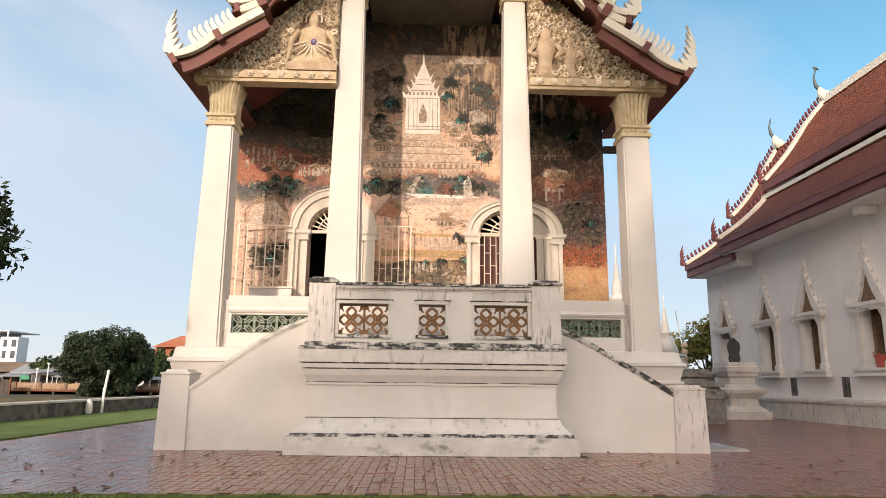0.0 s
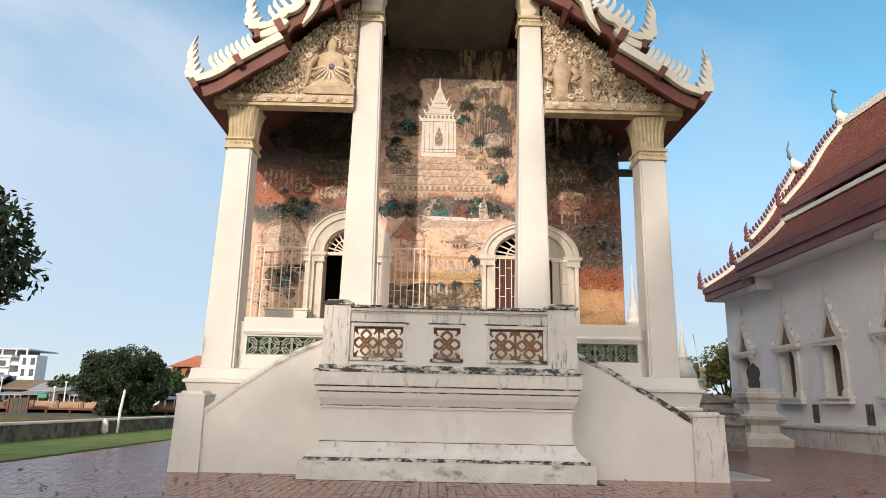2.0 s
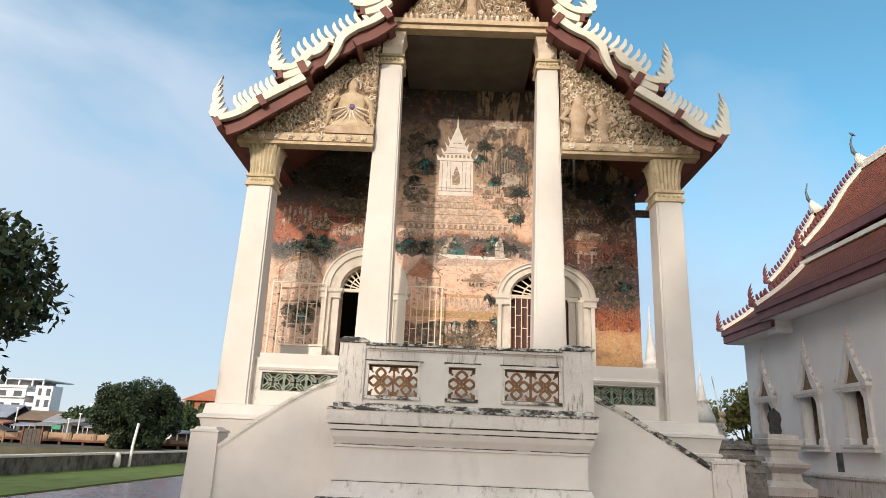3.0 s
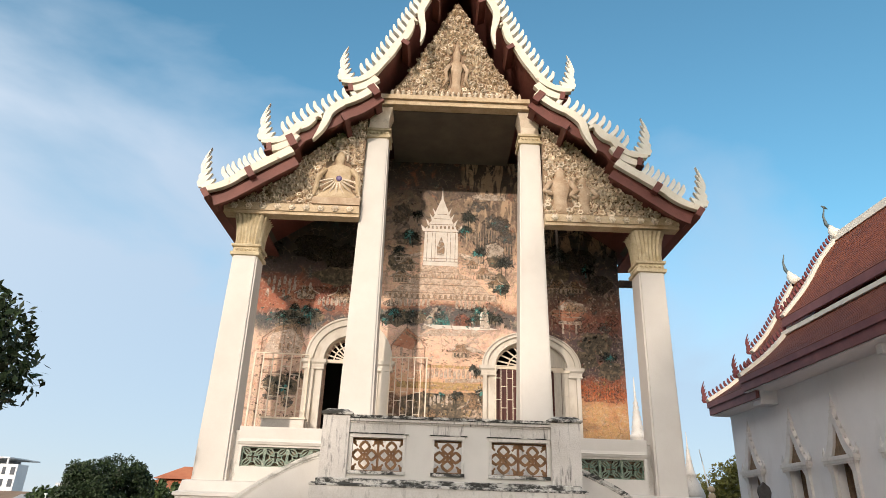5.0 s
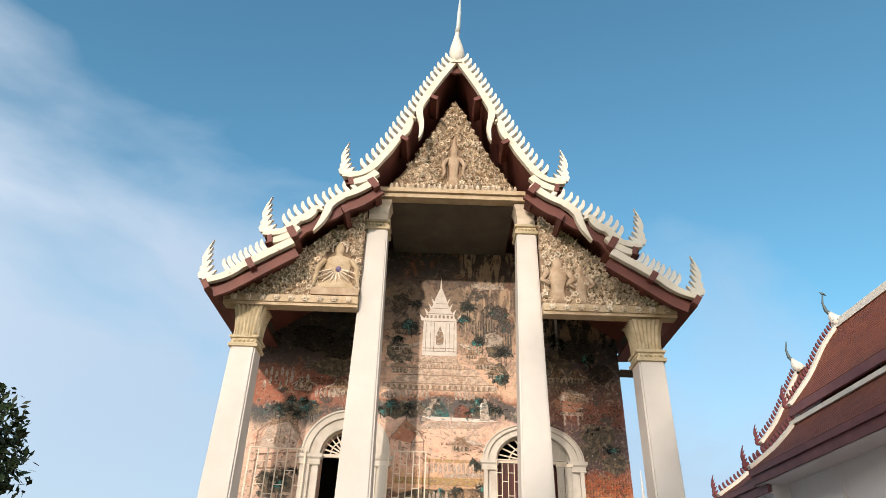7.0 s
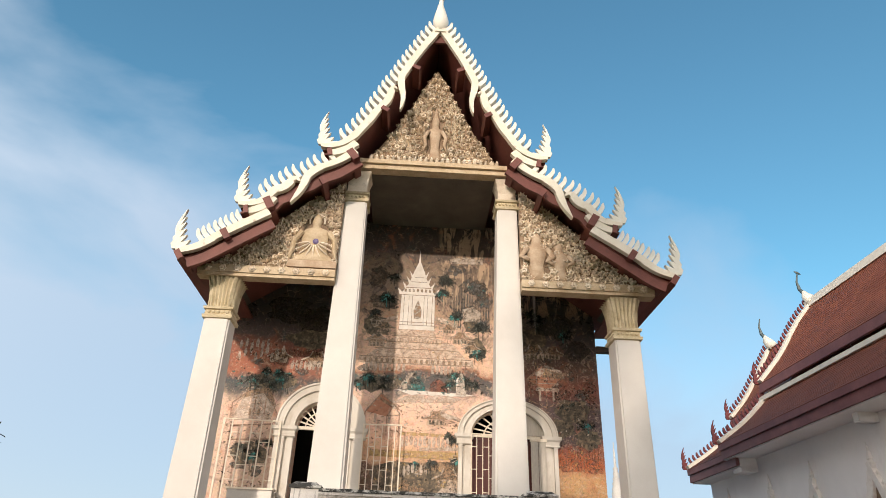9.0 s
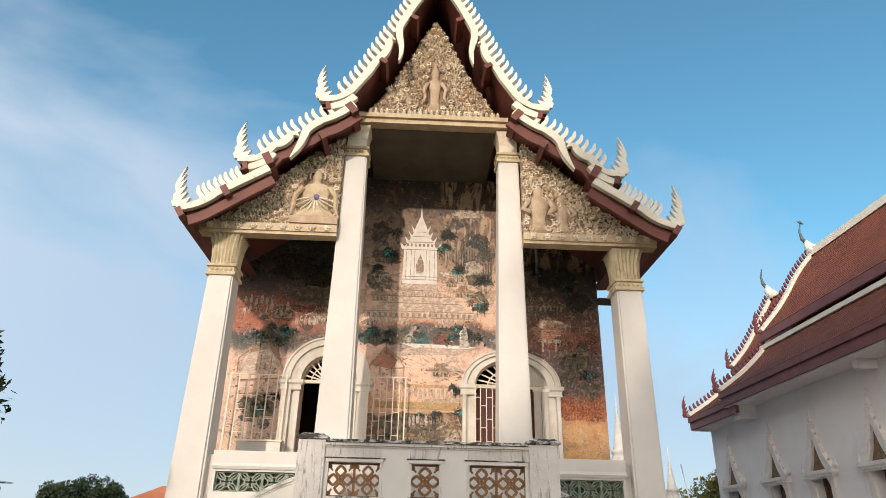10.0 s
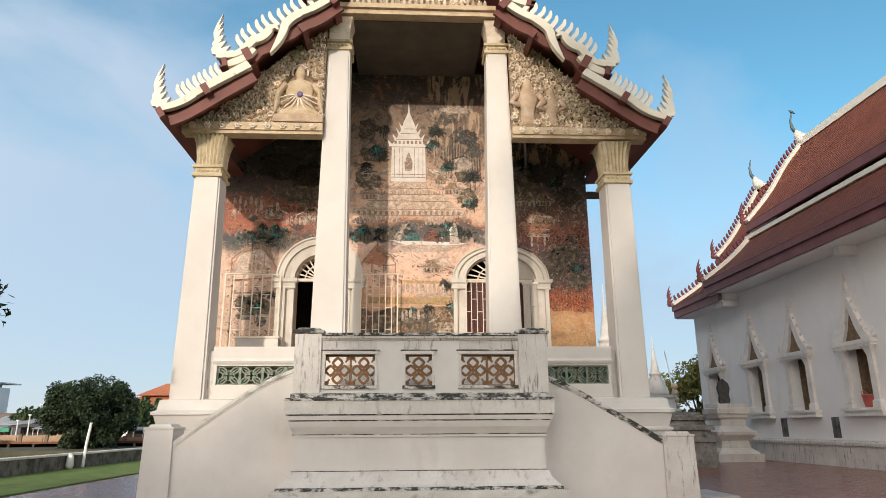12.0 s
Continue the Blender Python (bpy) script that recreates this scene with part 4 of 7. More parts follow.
painted("painted_banner", [blob(5.02, 7.15, 0.2, 0.36, 15, 0.2), blob(3.9, 7.05, 0.5, 0.2, 15, 0.2), blob(-3.3, 7.85, 0.36, 0.34, 9, 0.06), blob(-4.1, 7.75, 0.6, 0.26, 15, 0.2)], PAINT_RED, 6.2984)
painted("painted_water", [[(-0.75 + 0.1 * math.sin(i), 6.95), (-0.3 + 0.3 * i, 6.80 + 0.02 * (i % 2)), (0.05 + 0.3 * i, 6.86), (-0.25 + 0.3 * i, 6.90)] for i in range(6)], PAINT_PALE, 6.2950)
# roof frame of the open hall, seen aslant
frame_lines = []
for (ax, az), (bx2, bz2) in (((3.12, 7.42), (3.62, 7.90)), ((3.62, 7.90), (4.35, 7.62)), ((3.12, 7.42), (3.75, 7.10)), ((3.75, 7.10), (4.35, 7.62)), ((3.62, 7.90), (3.86, 7.45)), ((3.86, 7.45), (3.12, 7.42)), ((3.86, 7.45), (4.35, 7.62)),
                             ((3.2, 7.35), (3.2, 6.75)), ((3.72, 7.1), (3.72, 6.55)), ((4.05, 7.3), (4.05, 6.7)), ((3.2, 6.8), (3.72, 6.6)), ((3.72, 6.6), (4.1, 6.75)),
                             ((-1.62, 6.25), (-1.18, 6.82)), ((-1.18, 6.82), (-0.55, 6.28)), ((-1.62, 6.25), (-1.62, 5.8)), ((-0.98, 6.15), (-0.98, 5.7)), ((-0.62, 6.25), (-0.62, 5.75)), ((-0.98, 6.15), (-0.78, 6.5)), ((-0.78, 6.5), (-0.6, 6.2)), ((-0.98, 6.15), (-0.6, 6.2)),
                             ((-5.45, 5.9), (-5.45, 6.35)), ((-5.45, 6.35), (-5.0, 6.72)), ((-5.0, 6.72), (-4.45, 6.66)), ((-4.45, 6.66), (-4.15, 6.1)), ((-4.8, 6.0), (-4.8, 6.5)), ((-4.5, 6.0), (-4.5, 6.5)), ((-5.4, 5.7), (-4.2, 5.78)), ((-5.4, 5.3), (-4.2, 5.36))):
    d = Vector((bx2 - ax, bz2 - az)).normalized() * 0.018
    frame_lines.append([(ax - d.y, az + d.x), (bx2 - d.y, bz2 + d.x), (bx2 + d.y, bz2 - d.x), (ax + d.y, az - d.x)])
painted("painted_frame", frame_lines, PAINT_LINE, 6.2926)
painted("painted_hall_roof", [[(3.14, 7.42), (3.62, 7.88), (4.33, 7.62), (3.76, 7.12)], [(-1.60, 6.27), (-1.18, 6.80), (-0.80, 6.48), (-1.0, 6.14)]], PAINT_ROOF, 6.2935)
painted("painted_band", [[(-1.4, 5.02), (-1.4, 5.20), (1.1, 5.20), (1.1, 4.98)], [(-0.6, 5.62), (-0.5, 5.72), (0.9, 5.70), (0.9, 5.62)]], PAINT_GOLD, 6.2976)
painted("painted_shade", [blob(x, z, rx, rz, 19, 0.25) for x, z, rx, rz in ((-1.45, 7.1, 0.5, 0.26), (1.15, 7.2, 0.45, 0.22), (-0.85, 7.15, 0.3, 0.2), (1.6, 8.3, 0.3, 0.35), (-1.5, 8.9, 0.45, 0.35), (1.5, 9.1, 0.3, 0.3), (0.4, 4.45, 0.9, 0.25), (-0.9, 4.5, 0.5, 0.3), (-4.75, 4.95, 0.5, 0.34), (-4.3, 7.02, 0.7, 0.24), (-3.4, 8.35, 0.7, 0.3), (4.5, 6.5, 0.5, 0.4), (4.1, 6.0, 0.4, 0.3), (4.9, 5.7, 0.4, 0.25), (3.3, 8.7, 0.5, 0.4))], PAINT_DARK, 6.2986)
painted("painted_crowd", [[(x - 0.035, z), (x - 0.05, z + 0.16), (x - 0.02, z + 0.27), (x + 0.02, z + 0.27), (x + 0.05, z + 0.16), (x + 0.035, z)] for x, z in
                          [(-0.5 + 0.13 * i, 5.30 + 0.03 * (i % 3)) for i in range(11)] + [(-1.7 + 0.14 * i, 7.48 + 0.02 * (i % 2)) for i in range(9)] + [(0.3 + 0.13 * i, 7.46) for i in range(5)]
                          + [(-0.4 + 0.12 * i, 4.50 + 0.05 * (i % 3)) for i in range(6)] + [(-5.5 + 0.16 * i, 7.62 + 0.12 * (i % 3)) for i in range(9)] + [(-5.5 + 0.16 * i, 7.98 + 0.07 * (i % 2)) for i in range(6)] + [(-3.9 + 0.13 * i, 7.42) for i in range(7)]
                         ], PAINT_CREAM, 6.2942)
painted("painted_tent", [[(-0.42, 6.85), (-0.40, 7.1), (-0.30, 7.28), (-0.16, 7.38), (-0.02, 7.26), (0.08, 7.08), (0.12, 6.85)]], PAINT_TEAL, 6.2952)
painted("painted_shelter", [[(0.2, 6.9), (0.24, 7.15), (0.38, 7.32), (0.55, 7.3), (0.72, 7.14), (0.76, 6.9)]], PAINT_RED, 6.2952)
painted("painted_path", [[(-0.72, 6.8), (-0.62, 7.15), (-0.44, 7.46), (-0.24, 7.5), (-0.42, 7.2), (-0.48, 6.8)], [(-0.9, 6.55), (-0.4, 6.78), (0.5, 6.82), (1.2, 6.75), (1.0, 6.62), (0.2, 6.6)]], PAINT_CREAM, 6.2957)
painted("painted_shrine", [[(1.02, 6.85), (1.02, 7.25), (0.98, 7.25), (1.14, 7.55), (1.30, 7.25), (1.26, 7.25), (1.26, 6.85)]], PAINT_PALE, 6.2948)
painted("painted_shore", [[(-1.3, 4.0), (-1.25, 4.75), (-0.7, 4.9), (0.1, 4.86), (0.8, 4.93), (1.22, 4.85), (1.22, 4.0)]], PAINT_DARK, 6.2985)
painted("painted_barn", [[(0.55, 4.1), (0.75, 4.32), (1.2, 4.5), (1.22, 4.1)]], PAINT_CREAM, 6.2955)
# the painted palace: tower with tiered spire, terraces, gallery
tower = [[(-0.80, 8.85), (-0.78, 10.05), (0.27, 10.05), (0.29, 8.85)]]
z, w = 10.03, 0.60
for i in range(4):
    c = -0.255
    tower.append([(c - w, z), (c - w - 0.07, z + 0.24), (c - w * 0.86, z + 0.08), (c - w * 0.66, z + 0.24), (c - w * 0.5, z + 0.10), (c - w * 0.3, z + 0.22), (c, z + 0.12),
                  (c + w * 0.3, z + 0.22), (c + w * 0.5, z + 0.10), (c + w * 0.66, z + 0.24), (c + w * 0.86, z + 0.08), (c + w + 0.07, z + 0.24), (c + w, z)])
    tower.append([(c - w * 0.72, z + 0.05), (c - w * 0.66, z + 0.24), (c + w * 0.66, z + 0.24), (c + w * 0.72, z + 0.05)])
    z, w = z + 0.20, w * 0.74
tower.append([(-0.255 - w, z - 0.02), (-0.29, z + 0.35), (-0.255, z + 0.80), (-0.22, z + 0.35), (-0.255 + w, z - 0.02)])
painted("painted_palace", tower, PAINT_PALE, 6.2950)
painted("painted_terrace", [[(-1.75, 7.95), (-1.2, 8.35), (-0.85, 8.6), (-0.82, 8.86), (0.32, 8.86), (0.36, 8.6), (0.9, 8.4), (1.3, 7.95)],
                            [(-1.95, 7.72), (-1.95, 7.95), (1.5, 7.95), (1.5, 7.72)],
                            [(0.33, 9.2), (0.33, 9.35), (1.0, 9.1), (1.0, 8.95)], [(-1.5, 8.95), (-1.35, 9.15), (-0.85, 9.3), (-0.85, 9.15)]], PAINT_TERRACE, 6.2962)
painted("painted_arcade", [[(x, 7.77), (x, 7.87), (x + 0.04, 7.90), (x + 0.08, 7.87), (x + 0.08, 7.77)] for x in np.arange(-1.8, 1.4, 0.17)]
        + [[(-0.36, 9.2), (-0.38, 9.5), (-0.25, 9.85), (-0.12, 9.5), (-0.14, 9.2)]]
        + [[(-0.7 + i * 0.13, 10.12), (-0.7 + i * 0.13, 10.22), (-0.63 + i * 0.13, 10.22), (-0.63 + i * 0.13, 10.12)] for i in range(8)], PAINT_BROWN, 6.2925)
painted("painted_house", [[(-1.6, 6.35), (-1.25, 6.75), (-0.75, 6.45), (-0.78, 6.35), (-1.25, 6.6), (-1.55, 6.3)], [(-1.35, 5.95), (-1.35, 6.4), (-1.28, 6.4), (-1.28, 5.95)], [(-0.95, 5.95), (-0.95, 6.4), (-0.88, 6.4), (-0.88, 5.95)],
                           [(-5.4, 5.9), (-5.1, 6.65), (-4.5, 6.75), (-4.2, 6.3), (-4.3, 5.9)],
                           [(0.2, 6.1), (0.6, 6.35), (1.2, 6.15), (1.2, 6.05), (0.6, 6.2)], [(0.0, 5.2), (0.0, 5.3), (1.2, 5.35), (1.2, 5.25)],
                           [(3.3, 7.55), (3.7, 7.9), (4.2, 7.75), (4.3, 7.5)], [(3.4, 7.1), (3.4, 7.2), (4.1, 7.2), (4.1, 7.1)], [(3.5, 6.8), (3.5, 7.1), (3.56, 7.1), (3.56, 6.8)], [(3.9, 6.8), (3.9, 7.1), (3.96, 7.1), (3.96, 6.8)],
                           [(1.0, 6.85), (1.1, 7.45), (1.16, 7.6), (1.22, 7.45), (1.32, 6.85)], [(1.2, 9.2), (1.15, 9.6), (1.5, 9.7), (1.75, 9.5), (1.7, 9.2)], [(0.75, 11.2), (0.7, 11.36), (1.2, 11.44), (1.8, 11.36), (1.8, 11.2)]], PAINT_CREAM, 6.2940)
painted("painted_roof", [[(-1.2, 6.6), (-1.25, 6.74), (-0.8, 6.48), (-0.85, 6.4)], [(-5.15, 6.5), (-5.1, 6.72), (-4.45, 6.82), (-4.2, 6.35), (-4.3, 6.3), (-4.6, 6.66)],
                          [(-4.95, 6.0), (-4.95, 6.2), (-4.88, 6.2), (-4.88, 6.0)], [(-4.7, 6.0), (-4.7, 6.2), (-4.63, 6.2), (-4.63, 6.0)], [(3.6, 7.5), (3.72, 7.78), (4.2, 7.66), (4.25, 7.5)],
                          [(0.2, 5.4), (0.2, 5.6), (0.24, 5.6), (0.24, 5.4)]], PAINT_BROWN, 6.2915)
painted("painted_bank", [blob(0.6, 4.72, 0.75, 0.22, 17, 0.12), blob(-0.1, 4.3, 0.5, 0.2, 17, 0.12)], PAINT_BROWN, 6.2982)
# roof outlines and fences as thin lines
lines = []
for x, z, k in ((-1.45, 8.5, 0.3), (1.3, 8.55, 0.22), (3.75, 7.6, 0.45), (-1.5, 9.1, 0.22), (3.5, 8.3, 0.25)):
    for dx, dz, ex, ez in ((-1, 0, 0, 0.55), (0, 0.55, 1, 0), (-0.9, 0, 0.9, 0), (-0.7, 0, -0.7, -0.6), (0.7, 0, 0.7, -0.6), (0, 0, 0, -0.6), (-0.8, -0.6, 0.8, -0.6)):
        ax, az, bx2, bz2 = x + dx * k, z + dz * k, x + ex * k, z + ez * k
        d = Vector((bx2 - ax, bz2 - az)).normalized() * 0.011
        lines.append([(ax - d.y, az + d.x), (bx2 - d.y, bz2 + d.x), (bx2 + d.y, bz2 - d.x), (ax + d.y, az - d.x)])
painted("painted_line", lines, PAINT_CREAM, 6.2928)
walls, roofs, ridges, gaps = [], [], [], []
for x, z, k in ((-1.45, 8.25, 0.42), (-1.25, 8.72, 0.36), (1.12, 8.45, 0.4), (1.45, 8.15, 0.34), (0.75, 8.78, 0.3), (3.4, 8.05, 0.5), (3.95, 8.1, 0.4),
                (-4.3, 7.6, 0.42), (-3.2, 7.5, 0.5), (0.45, 5.95, 0.42), (0.85, 4.25, 0.5)):
    walls.append([(x - 0.58 * k, z), (x - 0.58 * k, z + 0.45 * k), (x + 0.58 * k, z + 0.45 * k), (x + 0.58 * k, z)])
    roofs.append([(x - 0.88 * k, z + 0.40 * k), (x - 0.42 * k, z + 0.62 * k), (x - 0.26 * k, z + 0.95 * k), (x + 0.26 * k, z + 0.95 * k), (x + 0.42 * k, z + 0.62 * k), (x + 0.88 * k, z + 0.40 * k)])
    for s_ in (-1, 1):
        for (ax, az), (bx2, bz2) in (((0.92, 0.42), (0.42, 0.66)), ((0.42, 0.66), (0.26, 1.0))):
            d = Vector((bx2 - ax, bz2 - az)).normalized() * 0.045
            ridges.append([(x + s_ * k * (ax - d.y), z + k * (az + d.x)), (x + s_ * k * (bx2 - d.y), z + k * (bz2 + d.x)), (x + s_ * k * (bx2 + d.y), z + k * (bz2 - d.x)), (x + s_ * k * (ax + d.y), z + k * (az - d.x))])
    for i in range(4):
        u = x + k * (-0.42 + i * 0.26)
        gaps.append([(u - 0.06 * k, z + 0.04 * k), (u - 0.06 * k, z + 0.32 * k), (u + 0.06 * k, z + 0.32 * k), (u + 0.06 * k, z + 0.04 * k)])
painted("painted_cottage", walls, PAINT_BUFF, 6.2946)
painted("painted_cottage_roof", roofs, PAINT_BROWN, 6.2938)
painted("painted_roof_edge", ridges, PAINT_CREAM, 6.2930)
painted("painted_opening", gaps, PAINT_DARK, 6.2930)
drawn = []
for x in (-0.70, -0.55, -0.44, -0.07, 0.04, 0.19):
    drawn.append([(x, 9.0), (x, 9.98), (x + 0.016, 9.98), (x + 0.016, 9.0)])
for x0, x1, z in ((-0.80, 0.28, 8.98), (-0.80, 0.28, 9.08), (-0.80, 0.28, 10.0), (-0.66, 0.15, 10.26), (-0.5, 0.0, 10.46), (-0.4, -0.1, 10.62), (-1.2, 0.7, 8.42), (-1.5, 1.0, 8.2), (-1.0, 0.5, 8.62), (-1.9, 1.45, 7.93), (-1.9, 1.45, 7.74)):
    drawn.append([(x0, z), (x0, z + 0.02), (x1, z + 0.02), (x1, z)])
for i in range(26):
    x = -1.25 + i * 0.085
    drawn.append([(x, 8.44), (x, 8.54), (x + 0.018, 8.54), (x + 0.018, 8.44)])
painted("painted_outline", drawn, PAINT_BROWN, 6.2922)
# brushwork: small dabs, scene by scene; zone, number, size, upright or lying, share of each paint
PAINTS = dict(p=PAINT_CREAM, c=PAINT_BUFF, b=PAINT_BROWN, d=PAINT_SHADE, r=PAINT_RED, t=PAINT_TEAL, g=PAINT_GREY, o=PAINT_GOLD)
ZONES = [
    (-1.9, -0.85, 9.3, 11.6, 110, 0.06, 0.7, "ddddddgg"), (0.35, 1.85, 9.2, 11.6, 240, 0.06, 1.3, "ddgbcdgd"), (1.1, 1.85, 9.6, 10.5, 90, 0.05, 0.7, "ddddtt"),
    (0.45, 1.0, 8.8, 9.3, 60, 0.04, 0.6, "tttd"), (-1.8, -0.85, 8.3, 9.3, 120, 0.045, 0.6, "dbgccp"), (-1.6, 1.25, 7.96, 8.8, 200, 0.035, 0.35, "cpbbcpob"),
    (0.9, 1.9, 8.0, 9.2, 110, 0.045, 0.9, "dbcbtgd"), (-1.9, 1.9, 7.42, 7.7, 150, 0.038, 2.2, "pcrrdbp"), (-1.9, 1.9, 6.85, 7.45, 260, 0.055, 0.7, "ddddttgd"),
    (-1.8, 1.8, 6.9, 7.4, 90, 0.04, 1.8, "tppcc"), (-1.9, 1.3, 6.4, 6.9, 130, 0.06, 0.4, "ppccb"), (-1.5, 1.2, 5.65, 6.4, 170, 0.05, 0.5, "ccbbpdb"),
    (0.3, 1.1, 5.85, 6.1, 60, 0.04, 0.5, "dddb"), (-1.5, 1.3, 5.2, 5.6, 150, 0.036, 2.4, "ppcbd"), (-1.5, 1.3, 4.95, 5.18, 50, 0.06, 0.25, "ccp"),
    (-1.5, 1.3, 4.1, 4.95, 230, 0.055, 0.8, "ddddbbdo"), (-1.4, 0.2, 4.3, 4.9, 40, 0.035, 2.2, "cpb"),
    (-5.7, -2.6, 8.1, 10.2, 160, 0.07, 0.8, "dddgg"), (-5.6, -2.6, 7.3, 8.1, 260, 0.038, 1.9, "rrbppcdd"), (-5.6, -3.9, 6.75, 7.3, 160, 0.055, 0.6, "dddttg"),
    (-5.6, -4.2, 5.9, 6.8, 110, 0.05, 0.5, "ppccb"), (-5.6, -4.2, 4.0, 5.9, 240, 0.05, 0.8, "cbdpbdc"),
    (2.5, 5.2, 8.2, 10.2, 200, 0.075, 0.8, "dddggd"), (2.6, 5.2, 7.6, 8.2, 150, 0.04, 1.8, "podcbd"), (3.2, 5.2, 7.1, 7.7, 150, 0.045, 0.7, "rrbdd"),
    (4.7, 5.25, 6.6, 7.4, 60, 0.06, 1.0, "rrrb"), (3.9, 5.2, 5.3, 7.2, 420, 0.045, 1.0, "ddgggdbrcp"), (3.9, 5.2, 4.75, 5.35, 150, 0.06, 1.3, "rrrbo"), (3.9, 5.2, 3.8, 4.8, 25, 0.04, 0.4, "bo"),
]
dabs = {k: [] for k in PAINTS}
for x0, x1, z0, z1, cnt, size, aspect, share in ZONES:
    for _ in range(int(cnt * (0.42 if z0 < 8.0 else 0.16))):
        x, zc = rng.uniform(x0, x1), rng.uniform(z0, z1)
        k = size * rng.uniform(0.3, 0.75)
        if spared(x, zc) and not (-0.85 < x < 0.34 and 8.82 < zc < 10.2):
            a = aspect ** 0.5
            turn = rng.uniform(-0.7, 0.7)
            c, s_ = math.cos(turn), math.sin(turn)
            b = rng.uniform(0.6, 1.7)
            dabs[rng.choice(share)].append([(x + (px - x) * c - (pz - zc) * s_, zc + (px - x) * s_ + (pz - zc) * c) for px, pz in blob(x, zc, k / a * b, k * a / b, 8, 0.5)])
for i, (k, polys) in enumerate(dabs.items()):
    painted("brush_dab", polys, PAINTS[k], 6.2920 - 0.0007 * i)


# doorways
def doorway(d, label):
    dw = thing("arched_doorway", (d, 6.3, 3.3), label, "doorway", "arched doorways")
    rx, rz = OPENING[d]
    deep = 0.54 if rx < 1 else 0.38

    def half_ring(bm, f0, f1, y0, y1, n=24):
        """Band of the arch; f is 0 at the opening's edge, 1 at the outer rim, -1 at the centre."""
        def rad(f):
            return (rx + deep * f, rz + (deep if rx < 1 else 0.27) * f) if f >= 0 else (rx * (1 + f), rz * (1 + f))
        rings = []
        for i in range(n + 1):
            a = math.pi - math.pi * i / n
            c, s_ = math.cos(a), math.sin(a)
            (ax, az), (bx_, bz) = rad(f0), rad(f1)
            rings.append([(d + ax * c, y0, SPRING + az * s_), (d + bx_ * c, y0, SPRING + bz * s_), (d + bx_ * c, y1, SPRING + bz * s_), (d + ax * c, y1, SPRING + az * s_)])
        loft(bm, rings)
    for f0, f1, yy in ((0.90, 1.0, 6.16), (0.62, 0.90, 6.20), (0.55, 0.62, 6.16), (0.22, 0.55, 6.23), (-0.02, 0.22, 6.18)):
        bm = bmesh.new()
        half_ring(bm, f0, f1, yy, 6.32)
        part("arch_moulding", bm, ARCH_PAINT, dw)
    for s in (-1, 1):
        bm = bmesh.new()
        for o0, o1, yy in ((0.0, 0.16, 6.20), (0.16, 0.24, 6.26), (0.24, deep - 0.04, 6.14)):
            xa, xb = sorted((d + s * (rx + o0 - 0.01), d + s * (rx + o1)))
            box(bm, xa, xb, yy, 6.34, 3.3, 5.60)
        pil = part("pilaster", bm, ARCH_PAINT, dw, "", 0.008)
        bm = bmesh.new()
        xa, xb = sorted((d + s * (rx - 0.03), d + s * (rx + deep)))
        moulding(bm, xa, xb, 6.16, 6.30, [(5.42, 0.0), (5.44, 0.03), (5.47, 0.03), (5.48, 0.01), (5.58, 0.02), (5.63, 0.07), (5.72, 0.08)])
        part("impost", bm, ARCH_PAINT, pil)
    # fanlight
    bm = bmesh.new()
    half_ring(bm, -0.99, -0.90, 6.39, 6.45, 10)
    fan = part("fanlight", bm, GATE_PAINT, dw, "radial fanlight of cream bars")
    for f0, f1 in ((-0.07, 0.0), (-0.40, -0.36), (-0.78, -0.74)):
        bm = bmesh.new()
        half_ring(bm, f0, f1, 6.40, 6.44)
        part("fan_ring", bm, GATE_PAINT, fan)
    for i in range(1, 12):
        a = math.pi * i / 12
        bm = bmesh.new()
        ribbon(bm, [(d + 0.24 * rx * math.cos(a), SPRING + 0.24 * rz * math.sin(a)), (d + 0.95 * rx * math.cos(a), SPRING + 0.95 * rz * math.sin(a))], 0.04, 6.405, 6.43)
        part("fan_bar", bm, GATE_PAINT, fan)
    bm = bmesh.new()
    box(bm, d - rx, d + rx, 6.36, 6.46, SPRING - 0.06, SPRING + 0.03)
    part("transom", bm, GATE_PAINT, fan)
    return dw


def gate_mesh(w, h):
    """Iron grille leaf from its hinge at x = 0."""
    bm = bmesh.new()
    t = 0.032
    box(bm, 0, t, -0.02, 0.02, 0, h)
    box(bm, w - t, w, -0.02, 0.02, 0, h)
    for z in (0, h - t):
        box(bm, t, w - t, -0.02, 0.02, z, z + t)
    for i in range(1, 6):
        x = w * i / 6
        box(bm, x - 0.010, x + 0.010, -0.012, 0.012, t, h - t)
        for k in range(3):
            z = h * (0.22 + 0.26 * k + 0.10 * (i % 2))
            box(bm, x - w / 6 + 0.010, x - 0.010, -0.01, 0.01, z, z + 0.018)
    return mesh_of("gate_leaf", bm, GATE_PAINT)


GATE = gate_mesh(1.0, 2.45)
left_door = doorway(DOORS[0], "white arched doorway with grille gates standing open")
right_door = doorway(DOORS[1], "white arched doorway with closed grille and red door")
piece("gate_leaf", GATE, left_door, pose(-3.92, 6.04, 3.42, 0, 0, 184) @ Matrix.Diagonal((1.6, 1, 0.98, 1)))
piece("gate_leaf", GATE, left_door, pose(-1.62, 6.04, 3.42, 0, 0, -4) @ Matrix.Diagonal((1.1, 1, 0.99, 1)))
piece("gate_leaf", GATE, right_door, pose(DOORS[1] - 1.08, 6.06, 3.36) @ Matrix.Diagonal((1.02, 1, 0.96, 1)))
bm = bmesh.new()
box(bm, DOORS[1] - 1.07, DOORS[1] + 0.1, 6.40, 6.44, 3.32, 5.68)
